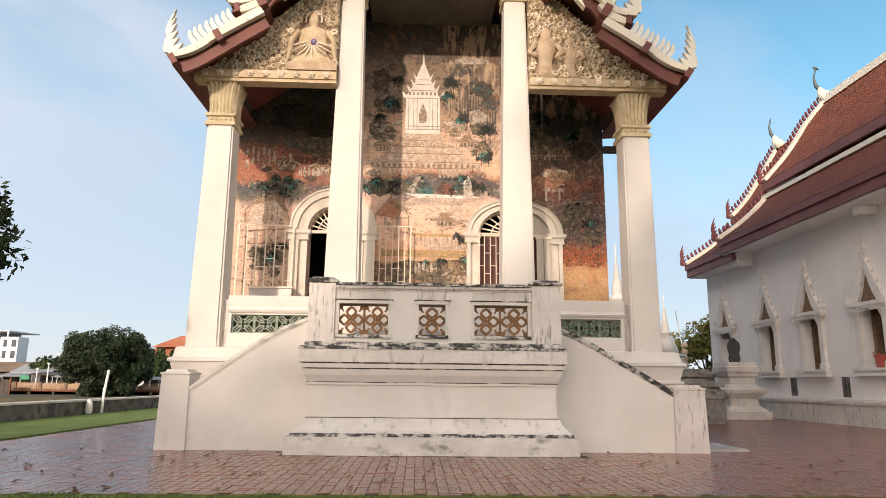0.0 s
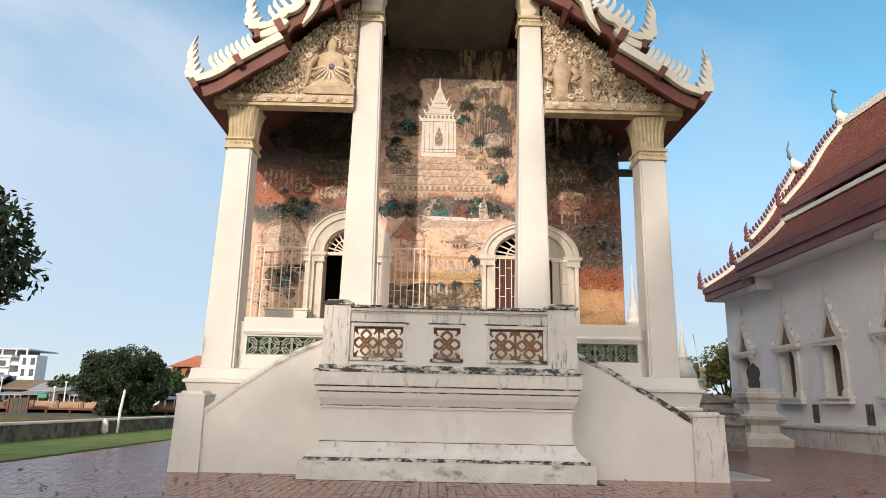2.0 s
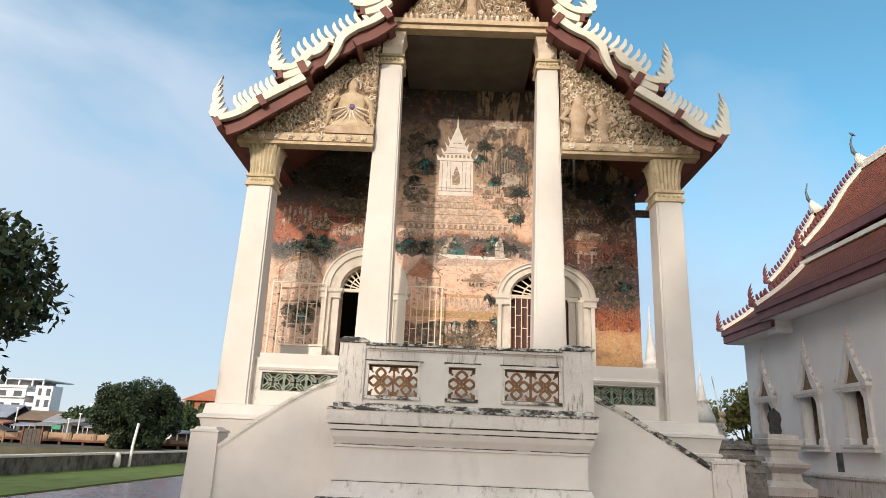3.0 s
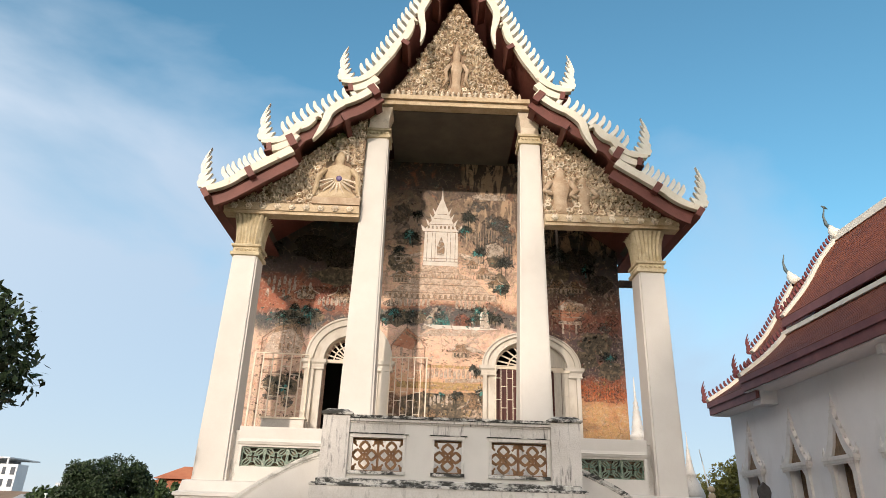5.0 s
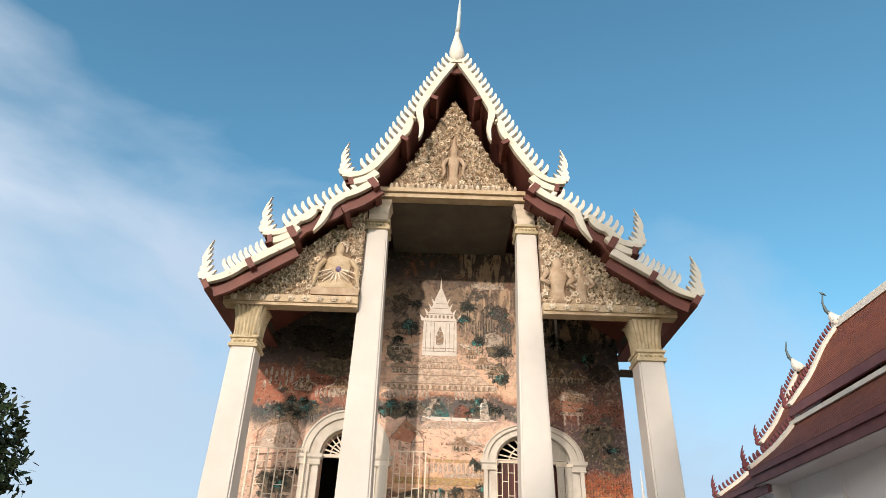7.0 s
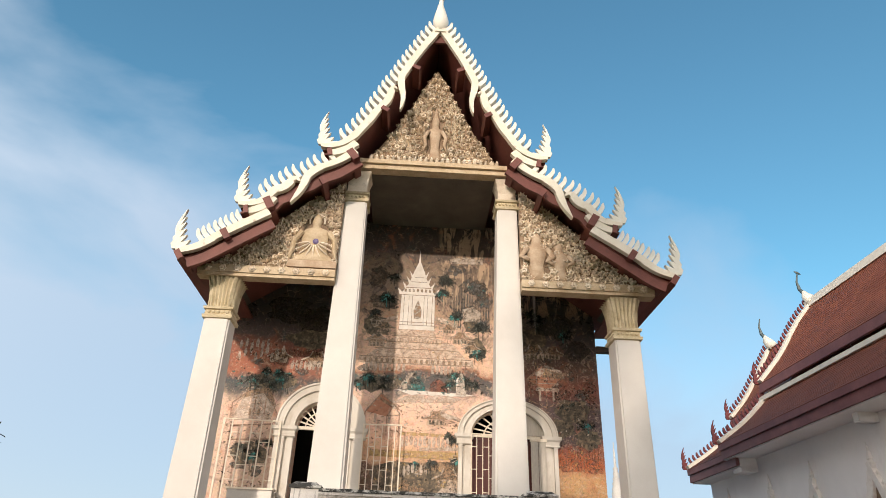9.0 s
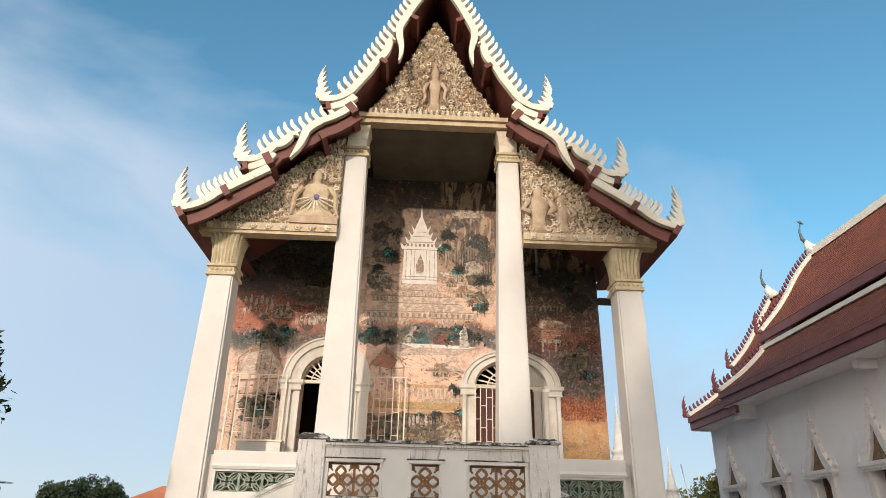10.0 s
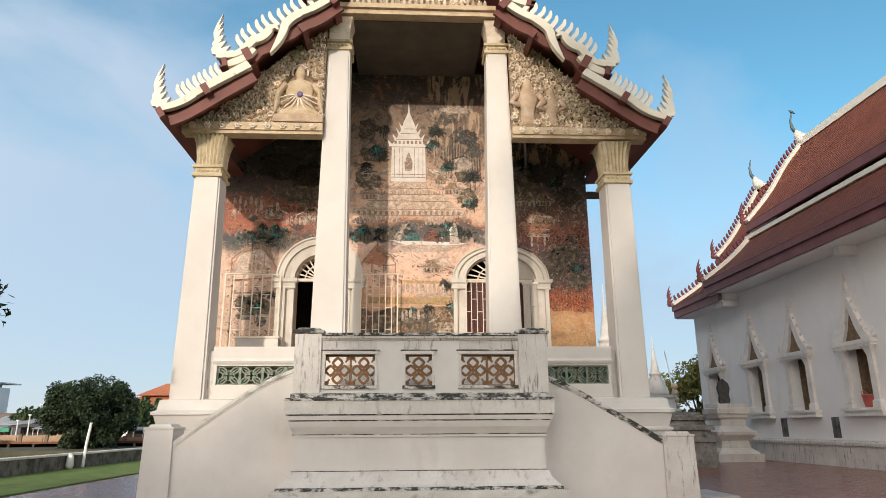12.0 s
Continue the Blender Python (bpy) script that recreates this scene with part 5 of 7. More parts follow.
part("door_leaf", bm, DOOR_RED, right_door, "dark red wooden door leaf behind the grille", 0.006)
bm = bmesh.new()
box(bm, DOORS[1] + 0.1, DOORS[1] + 1.08, 6.62, 6.68, 3.3, 6.4)
part("door_leaf", bm, DOOR_RED, right_door, "dark red wooden door leaf")
for x0 in (0.64, 0.86):
    bm = bmesh.new()
    box(bm, DOORS[1] + x0, DOORS[1] + x0 + 0.205, 6.10, 6.14, 3.4, 5.56)
    for i in range(3):
        box(bm, DOORS[1] + x0 + 0.035, DOORS[1] + x0 + 0.17, 6.085, 6.12, 3.5 + 0.70 * i, 4.10 + 0.70 * i)
    part("shutter_leaf", bm, SHUTTER, right_door, "pale shutter leaf folded back")
bm = bmesh.new()
box(bm, DOORS[1] + 0.62, DOORS[1] + 1.10, 6.08, 6.16, 5.56, 5.64)
part("shutter_head", bm, GATE_PAINT, right_door)
# right half of the fan stands closed by a pale board
bm = bmesh.new()
sector = [(DOORS[1] + 0.40, SPRING + 0.04)] + [(DOORS[1] + 1.06 * math.cos(a), SPRING + 0.76 * math.sin(a)) for a in np.linspace(0.03, 1.16, 10)]
prism(bm, sector, 6.34, 6.39)
part("fan_board", bm, SHUTTER, right_door, "pale board closing half of the fanlight")
cabinet = thing("metal_cabinet", (-4.4, 5.9, 3.3), "low grey sheet-metal cabinet on the porch floor", "cabinet")
bm = bmesh.new()
box(bm, -5.02, -3.85, 5.7, 6.0, 3.3, 3.92)
part("cabinet_body", bm, METAL_BOX, cabinet, "", 0.01)
bm = bmesh.new()
box(bm, -5.06, -3.81, 5.66, 6.02, 3.92, 3.97)
part("cabinet_top", bm, GATE_PAINT, cabinet)

# porch ceilings, inner cheeks, tie beams
bm = bmesh.new()
box(bm, -1.9, 1.86, 3.38, 6.32, 12.53, 12.62)
part("middle_ceiling", bm, SOFFIT, hall, "plain grey-brown boarded porch ceiling")
for s in (-1, 1):
    a, b = sorted((s * 2.30, s * 2.42))
    bm = bmesh.new()
    box(bm, a, b, 3.6, 6.3, 8.8, 12.62)
    part("cheek_wall", bm, SOFFIT, hall)
    bm = bmesh.new()
    ribbon(bm, [(s * 2.42, 12.10), (s * 3.6, 11.15), (s * 4.7, 10.18), (s * 5.75, 9.24)], 0.08, 3.31, 6.29)
    part("side_ceiling", bm, SOFFIT, hall, "grey boarded ceiling sloping with the side roof")

# front beams
for s in (-1, 1):
    a, b = sorted((s * 2.5, s * 6.1))
    bm = bmesh.new()
    box(bm, a, b, 3.02, 3.36, 8.87, 8.96)
    box(bm, a, b, 2.98, 3.40, 8.96, 9.17)
    beam = part("front_beam", bm, STUCCO_GOLD, hall, "stucco beam with a row of rosettes", 0.012)
    for i in range(9):
        bm = bmesh.new()
        cx = s * (2.75 + i * 0.385)
        rows = []
        for rad, yy, wave in ((0.092, 3.0, 0.16), (0.094, 2.965, 0.16), (0.07, 2.93, 0.12), (0.045, 2.945, 0.0), (0.036, 2.92, 0.0), (0.015, 2.91, 0.0)):
            rows.append([(cx + rad * (1 + wave * math.cos(6 * q)) * math.cos(q), yy, 9.065 + rad * (1 + wave * math.cos(6 * q)) * math.sin(q)) for q in [math.pi * i / 9 for i in range(18)]])
        loft(bm, rows)
        part("rosette", bm, STUCCO, beam)
bm = bmesh.new()
box(bm, -2.55, 2.5, 3.06, 3.40, 12.55, 12.70)
box(bm, -2.2, 2.15, 2.98, 3.42, 12.70, 12.84)
part("front_beam", bm, STUCCO_GOLD, hall, "long stucco beam under the gable", 0.012)


# ---- stucco gables ----
def inside(poly, x, z):
    hit = False
    for (x0, z0), (x1, z1) in zip(poly, poly[1:] + poly[:1]):
        if (z0 > z) != (z1 > z) and x < (x1 - x0) * (z - z0) / (z1 - z0) + x0:
            hit = not hit
    return hit


def foliage_relief(bm, poly, y, count, seed, size=0.12, holes=()):
    """Stucco flowers packed close, small leaves in the gaps, all pressed flat against the gable."""
    r = random.Random(seed)
    xs, zs = [p[0] for p in poly], [p[1] for p in poly]

    def free_at(x, z, margin):
        if any((x - hx) ** 2 / rx ** 2 + (z - hz) ** 2 / rz ** 2 < 1 for hx, hz, rx, rz in holes):
            return False
        return all(inside(poly, x + margin * a, z + margin * b) for a, b in ((1, 0), (-1, 0), (0, 1), (0, -1)))

    def leaf_at(x, z, q, long, wide, yb, high):
        """A ridged leaf, rim on the ground, tip curling forward."""
        c, s_ = math.cos(q), math.sin(q)
        put = lambda a, b, h: bm.verts.new((x + a * c - b * s_, yb - h, z + a * s_ + b * c))  # noqa: E731
        tail, tip = put(0, 0, 0.0), put(long, r.uniform(-0.25, 0.25) * wide, high * 0.8)
        l1, r1 = put(long * 0.45, wide, high * 0.25), put(long * 0.45, -wide, high * 0.25)
        mid = put(long * 0.5, 0, high)
        lb, rb = put(long * 0.45, wide * 1.05, -0.05), put(long * 0.45, -wide * 1.05, -0.05)
        tb = put(long * 0.98, 0, -0.05)
        for f in ((tail, l1, mid), (l1, tip, mid), (tip, r1, mid), (r1, tail, mid), (tail, lb, l1), (lb, tb, tip, l1), (tb, rb, r1, tip), (rb, tail, r1)):
            bm.faces.new(f)

    flowers, tries = [], 0
    while len(flowers) < count and tries < count * 80:
        tries += 1
        x, z, k = r.uniform(min(xs), max(xs)), r.uniform(min(zs), max(zs)), size * r.uniform(0.75, 1.15)
        if not free_at(x, z, k * 0.5) or any((x - a) ** 2 + (z - b) ** 2 < (0.76 * (k + c)) ** 2 for a, b, c in flowers):
            continue
        flowers.append((x, z, k))
        n, turn, yb = r.choice((5, 5, 6, 7)), r.uniform(0, 6.28), y - r.uniform(0.0, 0.035)
        tilt_x, tilt_z = r.uniform(-0.25, 0.25), r.uniform(-0.35, 0.1)
        if r.random() < 0.42:  # whorl of curling leaves
            for i in range(n):
                leaf_at(x, z, turn + 6.28 * i / n, k * r.uniform(0.7, 1.15), k * 0.24, yb, 0.075)
            continue
        rows = []
        for rad, h, wave in ((0.74, -0.06, 0.20), (0.78, 0.025, 0.20), (0.58, 0.085, 0.14), (0.36, 0.07, 0.03), (0.28, 0.0, 0.0), (0.10, 0.035, 0.0)):
            row = []
            for i in range(2 * n):
                q = math.pi * i / n
                d = k * rad * (1 + wave * math.cos(n * q))
                dx, dz = d * math.cos(q + turn), d * math.sin(q + turn)
                row.append((x + dx, yb - h - (dx * tilt_x + dz * tilt_z if h > 0 else 0), z + dz))
            rows.append(row)
        loft(bm, rows)
    sprays, tries = [], 0
    while len(sprays) < count * 1.4 and tries < count * 60:
        tries += 1
        x, z = r.uniform(min(xs), max(xs)), r.uniform(min(zs), max(zs))
        if not free_at(x, z, 0.06) or any((x - a) ** 2 + (z - b) ** 2 < (0.62 * c) ** 2 for a, b, c in flowers) or any((x - a) ** 2 + (z - b) ** 2 < (size * 0.45) ** 2 for a, b in sprays):
            continue
        sprays.append((x, z))
        turn = r.uniform(0, 6.28)
        for i in range(3):
            leaf_at(x, z, turn + (i - 1) * 0.9, size * r.uniform(0.45, 0.75), size * 0.17, y - 0.006 * i, 0.045)


SIDE_POLY = [(2.5, 9.17), (6.12, 9.17), (5.9, 9.30), (5.42, 9.60), (4.35, 10.52), (3.3, 11.48), (2.5, 12.05)]
for s in (-1, 1):
    poly = [(s * x, z) for x, z in SIDE_POLY]
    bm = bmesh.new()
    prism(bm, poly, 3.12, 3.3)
    gable = part("side_gable", bm, STUCCO_SHADE, hall, "side gable crowded with stucco flowers and leaves")
    bm = bmesh.new()
    hole = [(s * 3.16, 9.95, 0.52, 0.92)] if s < 0 else [(2.98, 9.7, 0.30, 0.5), (3.6, 9.6, 0.17, 0.42)]
    foliage_relief(bm, poly, 3.12, 330, 11 + s, 0.135, hole)
    tagged(part("stucco_foliage", bm, STUCCO, gable), kind="stuff")
# seated and standing reliefs as plain shapes
bm = bmesh.new()
box(bm, -3.78, -2.5, 2.96, 3.14, 9.2, 9.40)
part("relief_pedestal", bm, STUCCO_FIGURE, hall, "faded red stucco pedestal", 0.015)
FX = -3.16
bm = bmesh.new()
loft(bm, [[(FX + w * math.cos(q), 3.13 - d * max(0, math.sin(q)), z) for q in [2 * math.pi * i / 14 for i in range(14)]] for z, w, d in
          ((9.40, 0.56, 0.10), (9.47, 0.60, 0.13), (9.56, 0.52, 0.13), (9.68, 0.40, 0.12), (9.90, 0.34, 0.12), (10.12, 0.38, 0.13), (10.30, 0.41, 0.12), (10.42, 0.30, 0.10), (10.49, 0.11, 0.08),
           (10.55, 0.12, 0.11), (10.66, 0.145, 0.13), (10.80, 0.11, 0.11), (10.92, 0.03, 0.05))])
seated = part("seated_relief", bm, STUCCO_GOLD, hall, "ochre stucco seated relief in flowing drapery", 0, True)
bm = bmesh.new()
tube(bm, [(FX + 0.21 * math.cos(a), 3.08, 10.68 + 0.23 * math.sin(a)) for a in np.linspace(-0.4, 3.54, 14)], 0.028, 5)
part("relief_halo", bm, STUCCO, seated)
for i in range(9):
    a = math.pi * (1.04 + 0.92 * i / 8)
    ex, ez = math.cos(a), math.sin(a)
    bm = bmesh.new()
    tube(bm, [(FX + 0.12 * ex, 2.995, 10.0 + 0.12 * ez), (FX + 0.30 * ex, 2.985, 9.98 + 0.30 * ez), (FX + 0.56 * ex, 3.03, 9.94 + 0.42 * ez)], [0.018, 0.026, 0.016], 5)
    part("drapery_fold", bm, STUCCO, seated)
for s in (-1, 1):
    bm = bmesh.new()
    tube(bm, [(FX + s * 0.36, 3.06, 10.32), (FX + s * 0.54, 3.04, 10.05), (FX + s * 0.57, 3.03, 9.72), (FX + s * 0.62, 3.06, 9.5)], [0.08, 0.075, 0.065, 0.03], 7)
    part("drapery_edge", bm, STUCCO_GOLD, seated)
bm = bmesh.new()
tube(bm, [(FX + 0.04, 3.04, 10.0), (FX + 0.04, 2.975, 10.0), (FX + 0.04, 2.955, 10.0)], [0.085, 0.08, 0.03], 10)
part("relief_jewel", bm, GLASS_MOSAIC, seated, "violet glass mosaic jewel")
for x, zc, k, mat in ((2.95, 9.2, 1.12, STUCCO_FIGURE), (3.58, 9.2, 0.92, STUCCO_FIGURE)):
    bm = bmesh.new()
    loft(bm, [[(x + k * w * math.cos(q), 3.12 - k * d * max(0, math.sin(q)), zc + k * z) for q in [2 * math.pi * i / 9 for i in range(9)]] for z, w, d in
              ((0.0, 0.26, 0.10), (0.15, 0.20, 0.14), (0.4, 0.17, 0.16), (0.6, 0.24, 0.2), (0.85, 0.30, 0.18), (0.98, 0.14, 0.14), (1.06, 0.13, 0.17), (1.18, 0.14, 0.17), (1.32, 0.05, 0.08))])
    for s in (-1, 1):
        tube(bm, [(x + s * 0.24 * k, 3.0, zc + 0.86 * k), (x + s * 0.40 * k, 2.95, zc + 0.62 * k), (x + s * 0.22 * k, 2.9, zc + 0.5 * k)], [0.08 * k, 0.07 * k, 0.05 * k], 6)
    bmesh.ops.scale(bm, vec=(1.0, 0.7, 1.0), space=Matrix.Translation((0, -3.14, 0)), verts=bm.verts)
    part("standing_relief", bm, mat, hall, "worn ochre stucco standing relief", 0, True)

MID_POLY = [(-1.95, 12.84), (1.93, 12.84), (1.2, 14.0), (0.62, 15.2), (0.28, 16.0), (0.0, 16.5), (-0.3, 16.0), (-0.66, 15.2), (-1.25, 14.0)]
bm = bmesh.new()
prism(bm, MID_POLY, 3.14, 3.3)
gable = part("middle_gable", bm, STUCCO_SHADE, hall, "steep gable filled with stucco foliage round a standing relief")
bm = bmesh.new()
foliage_relief(bm, MID_POLY, 3.14, 330, 4, 0.125, [(0.0, 13.85, 0.3, 0.9)])
for i in range(24):  # leaf row on the beam
    x = -1.85 + i * 0.161
    tube(bm, [(x, 3.05, 12.84), (x, 2.99, 12.93), (x, 3.04, 13.04)], [0.06, 0.055, 0.01], 5)
tagged(part("stucco_foliage", bm, STUCCO, gable), kind="stuff")
bm = bmesh.new()
loft(bm, [[(w * math.cos(q), 3.14 - d * max(0, math.sin(q)), z) for q in [2 * math.pi * i / 10 for i in range(10)]] for z, w, d in
          ((12.95, 0.28, 0.16), (13.1, 0.2, 0.2), (13.4, 0.16, 0.2), (13.75, 0.19, 0.22), (14.05, 0.27, 0.22), (14.16, 0.12, 0.18), (14.24, 0.14, 0.22), (14.42, 0.15, 0.22), (14.6, 0.08, 0.15), (14.95, 0.02, 0.1))])
for s in (-1, 1):
    tube(bm, [(s * 0.22, 2.98, 14.0), (s * 0.36, 2.96, 13.75), (s * 0.30, 2.94, 13.45), (s * 0.42, 2.96, 13.2)], [0.07, 0.075, 0.06, 0.03], 6)
bmesh.ops.scale(bm, vec=(0.9, 0.7, 1.0), space=Matrix.Translation((0, -3.14, 0)), verts=bm.verts)
part("standing_relief", bm, STUCCO_FIGURE, gable, "reddish stucco standing relief", 0, True)

# ---- gable roof in three tiers ----
TIERS = [
    dict(top=[(0.0, 17.72), (0.50, 16.82), (0.98, 15.86), (1.30, 15.20), (1.55, 14.70), (1.81, 14.14), (2.06, 13.66), (2.38, 13.14), (2.72, 12.80), (3.17, 12.68)], fins=22, skip=0.22, fin=0.40,
         boards=[([(0.0, 17.70), (0.48, 16.86), (0.76, 16.34), (0.98, 15.90)], [0.25, 0.25, 0.25, 0.25]),
                 ([(0.95, 15.94), (1.10, 15.62), (1.21, 15.30), (1.19, 14.98), (1.09, 14.62), (1.08, 14.30), (1.09, 14.08)], [0.27, 0.26, 0.25, 0.25, 0.18, 0.12, 0.03]),
                 ([(1.19, 14.86), (1.28, 14.96), (1.44, 14.86), (1.56, 14.44), (1.77, 14.14), (2.00, 13.74), (2.20, 13.40), (2.42, 13.06)], [0.05, 0.14, 0.24, 0.26, 0.24, 0.27, 0.25, 0.26]),
                 ([(2.38, 13.12), (2.54, 12.93), (2.74, 12.78), (2.96, 12.70), (3.20, 12.68)], [0.27, 0.24, 0.20, 0.17, 0.12]),
                 ([(2.30, 12.88), (2.50, 12.68), (2.72, 12.56), (2.94, 12.48)], [0.26, 0.26, 0.24, 0.22])]),
    dict(top=[(2.28, 12.60), (2.80, 12.17), (3.22, 11.96), (3.52, 11.70), (3.86, 11.54), (4.08, 11.32), (4.33, 11.16), (4.61, 10.80), (5.12, 10.64)], fins=11, skip=0.50, fin=0.40,
         boards=[([(2.28, 12.60), (2.58, 12.34), (2.85, 12.15), (3.20, 11.98)], [0.26, 0.25, 0.23, 0.22]),
                 ([(3.16, 12.00), (3.36, 11.84), (3.54, 11.62), (3.60, 11.36), (3.68, 11.06), (3.80, 10.72)], [0.27, 0.26, 0.26, 0.24, 0.17, 0.03]),
                 ([(3.60, 11.42), (3.70, 11.54), (3.88, 11.53), (4.07, 11.30), (4.34, 11.17)], [0.05, 0.15, 0.24, 0.27, 0.26]),
                 ([(4.31, 11.18), (4.46, 10.96), (4.62, 10.78), (4.84, 10.68), (5.14, 10.64)], [0.26, 0.25, 0.21, 0.17, 0.12]),
                 ([(4.32, 10.92), (4.46, 10.72), (4.66, 10.56), (4.88, 10.46)], [0.26, 0.26, 0.24, 0.20])]),
    dict(top=[(4.36, 10.48), (4.93, 10.10), (5.63, 9.61), (6.02, 9.35), (6.46, 9.16)], fins=8, skip=0.62, fin=0.40,
         boards=[([(4.36, 10.50), (4.65, 10.30), (4.95, 10.10)], [0.27, 0.26, 0.25]),
                 ([(4.90, 10.14), (5.28, 9.87), (5.64, 9.62)], [0.27, 0.25, 0.24]),
                 ([(5.60, 9.65), (5.84, 9.46), (6.08, 9.31), (6.47, 9.16)], [0.25, 0.24, 0.21, 0.17])]),
]


def fin_mesh(name, s, k, mat, thick=0.05):
    bm = bmesh.new()
    pts = smooth_line([(-0.16 * s * k, -0.20 * k), (0.10 * s * k, 0.12 * k), (0.34 * s * k, 0.42 * k), (0.42 * s * k, 0.84 * k)], 3)
    n = len(pts)
    ribbon(bm, pts, [k * (0.25 * (1 - (i / (n - 1)) ** 5) + 0.06) for i in range(n)], -thick, thick)
    return mesh_of(name, bm, mat, 0.008)


def naga_mesh(name, s, k, mat):
    """Upswept flame-crested naga head at a tier's end, one sawn and rounded board."""
    bm = bmesh.new()
    back = [(0.28, -0.05), (0.37, 0.12), (0.30, 0.22), (0.34, 0.34), (0.26, 0.46), (0.31, 0.60), (0.33, 0.74), (0.28, 0.90), (0.19, 1.12), (0.00, 1.42)]
    front = [(0.09, 1.16), (0.15, 0.98), (-0.03, 1.13), (0.12, 0.84), (0.16, 0.80), (-0.07, 0.92), (0.09, 0.62), (0.13, 0.58), (-0.13, 0.68), (0.03, 0.40), (0.08, 0.36), (-0.22, 0.46),
             (-0.04, 0.21), (-0.02, 0.17), (-0.38, 0.28), (-0.24, 0.07), (-0.54, 0.11), (-0.46, -0.07)]
    outline = [(s * k * 0.78 * x, k * z) for x, z in back + front]
    prism(bm, outline, -0.05, 0.05)
    bm.normal_update()
    bmesh.ops.triangulate(bm, faces=[f for f in bm.faces if len(f.verts) > 4])
    return mesh_of(name, bm, mat)


for s in (-1, 1):
    naga = naga_mesh("naga_finial", s, 0.80, FIN)
    for t in TIERS:
        top = [(s * x, z) for x, z in smooth_line(t["top"], 3)]
        y0 = 2.24
        sd = 0.0 if s > 0 else 1.0
        # roof covering and its boarded underside
        bm = bmesh.new()
        back = 7.0 if t is TIERS[2] else 30.0
        ribbon(bm, [(x, z - 0.02) for x, z in top], 0.10, y0 + 0.12, back, sd)
        roof = part("roof_slope", bm, ROOF_TILE, hall, "orange tiled roof slope")
        bm = bmesh.new()
        ribbon(bm, [(x - s * 0.02, z - 0.19) for x, z in top], 0.06, y0 + 0.14, back, sd)
        part("soffit", bm, REDWOOD, roof)
        # red fascia behind and below the white board
        bm = bmesh.new()
        dx, dz = (0.26, 0.20) if t is TIERS[0] else (0.12, 0.24)
        ribbon(bm, [(x - s * dx, z - dz) for x, z in top[:-1]], 0.26, y0 + 0.10, y0 + 0.20, sd)
        if t is not TIERS[0]:
            part("fascia", bm, REDWOOD, hall, "red-brown fascia board", 0.008)
        else:
            bm.free()
        for bi, (pts, ws) in enumerate(t["boards"]):
            line = smooth_line([(s * x, z) for x, z in pts], 4)
            wide = [w[0] for w in smooth_line([(w, 0) for w in ws], 4)]
            bm = bmesh.new()
            ribbon(bm, line, [w * 0.82 for w in wide], y0 - 0.05 - 0.02 * (bi % 2), y0 + 0.10 - 0.01 * (bi % 2), sd)
            board = part("bargeboard", bm, BARGE, hall, "cream-painted bargeboard ending in a curl", 0.012)
        total = length(top)
        fin = fin_mesh("roof_fin", s, t["fin"], FIN, 0.12)
        for i in range(t["fins"]):
            f = (i + 0.7) / t["fins"]
            p, d = along(top, t["skip"] + (total - t["skip"] - 0.62) * f)
            piece("roof_fin", fin, roof, pose(p.x, y0 + 0.08, p.y + 0.0) @ Matrix.Rotation(-s * 0.04 * math.sin(i * 2.1), 4, "Y"))
        x, z = top[-1]
        piece("naga_finial", naga, roof, pose(x - s * 0.06, y0 + 0.03, z + 0.06))
    # purlin ends
    for x, z, tilt, k in ((2.33, 12.58, 38, 0.2), (4.40, 10.86, 30, 0.2), (5.36, 9.86, 33, 0.17), (2.98, 12.62, 12, 0.13), (4.96, 10.62, 12, 0.13), (6.40, 9.20, 33, 0.15), (3.05, 11.66, 33, 0.14), (1.55, 14.25, 58, 0.13), (0.72, 15.92, 63, 0.13)):
        bm = bmesh.new()
        box(bm, -k / 2, k / 2, 2.15, 3.12, -k * 0.9, k * 0.9)
        bm.transform(Matrix.Translation((s * (x - 0.05), 0, z - 0.20)) @ Matrix.Rotation(s * radians(tilt), 4, "Y"))
        part("purlin_end", bm, REDWOOD, hall, "", 0.012)
    # closing boards between eave and side wall
    bm = bmesh.new()
    a = [(s * 6.5, 9.02), (s * 6.5, 9.10), (s * 5.3, 9.02), (s * 5.3, 8.94)]
    prism(bm, a, 3.2, 6.6)
    part("eave_soffit", bm, REDWOOD, hall)
bm = bmesh.new()
prism(bm, [(-0.20, 16.95), (0.20, 16.95), (0.0, 17.42)], 2.346, 2.43)
part("apex_board", bm, REDWOOD, hall, "red-brown board closing the apex")
bm = bmesh.new()
prism(bm, [(-0.17, 17.26), (0.17, 17.26), (0.06, 17.62), (-0.06, 17.62)], 2.15, 2.345)
part("apex_block", bm, BARGE, hall, "cream block under the ridge finial", 0.01)
bm = bmesh.new()
box(bm, 5.322, 6.05, 6.2, 6.4, 8.38, 8.56)
part("tie_beam", bm, TIEBEAM, hall, "dark tie beam beside the painted wall", 0.01)
bm = bmesh.new()
tube(bm, [(0, 2.27, 17.3), (0, 2.27, 17.55), (0, 2.27, 17.75), (-0.01, 2.27, 18.05), (-0.02, 2.26, 18.5), (0.0, 2.25, 18.75)], [0.10, 0.22, 0.255, 0.20, 0.09, 0.06], 12)
chofa = part("ridge_finial", bm, FIN, hall, "white bulb-shaped ridge finial", 0, True)
bm = bmesh.new()
tube(bm, [(0.0, 2.25, 18.72), (0.03, 2.23, 19.1), (0.05, 2.22, 19.7), (0.07, 2.22, 20.35)], [0.09, 0.075, 0.07, 0.03], 8)
part("spike", bm, PALE_METAL, chofa, "pale metal spike", 0, True)

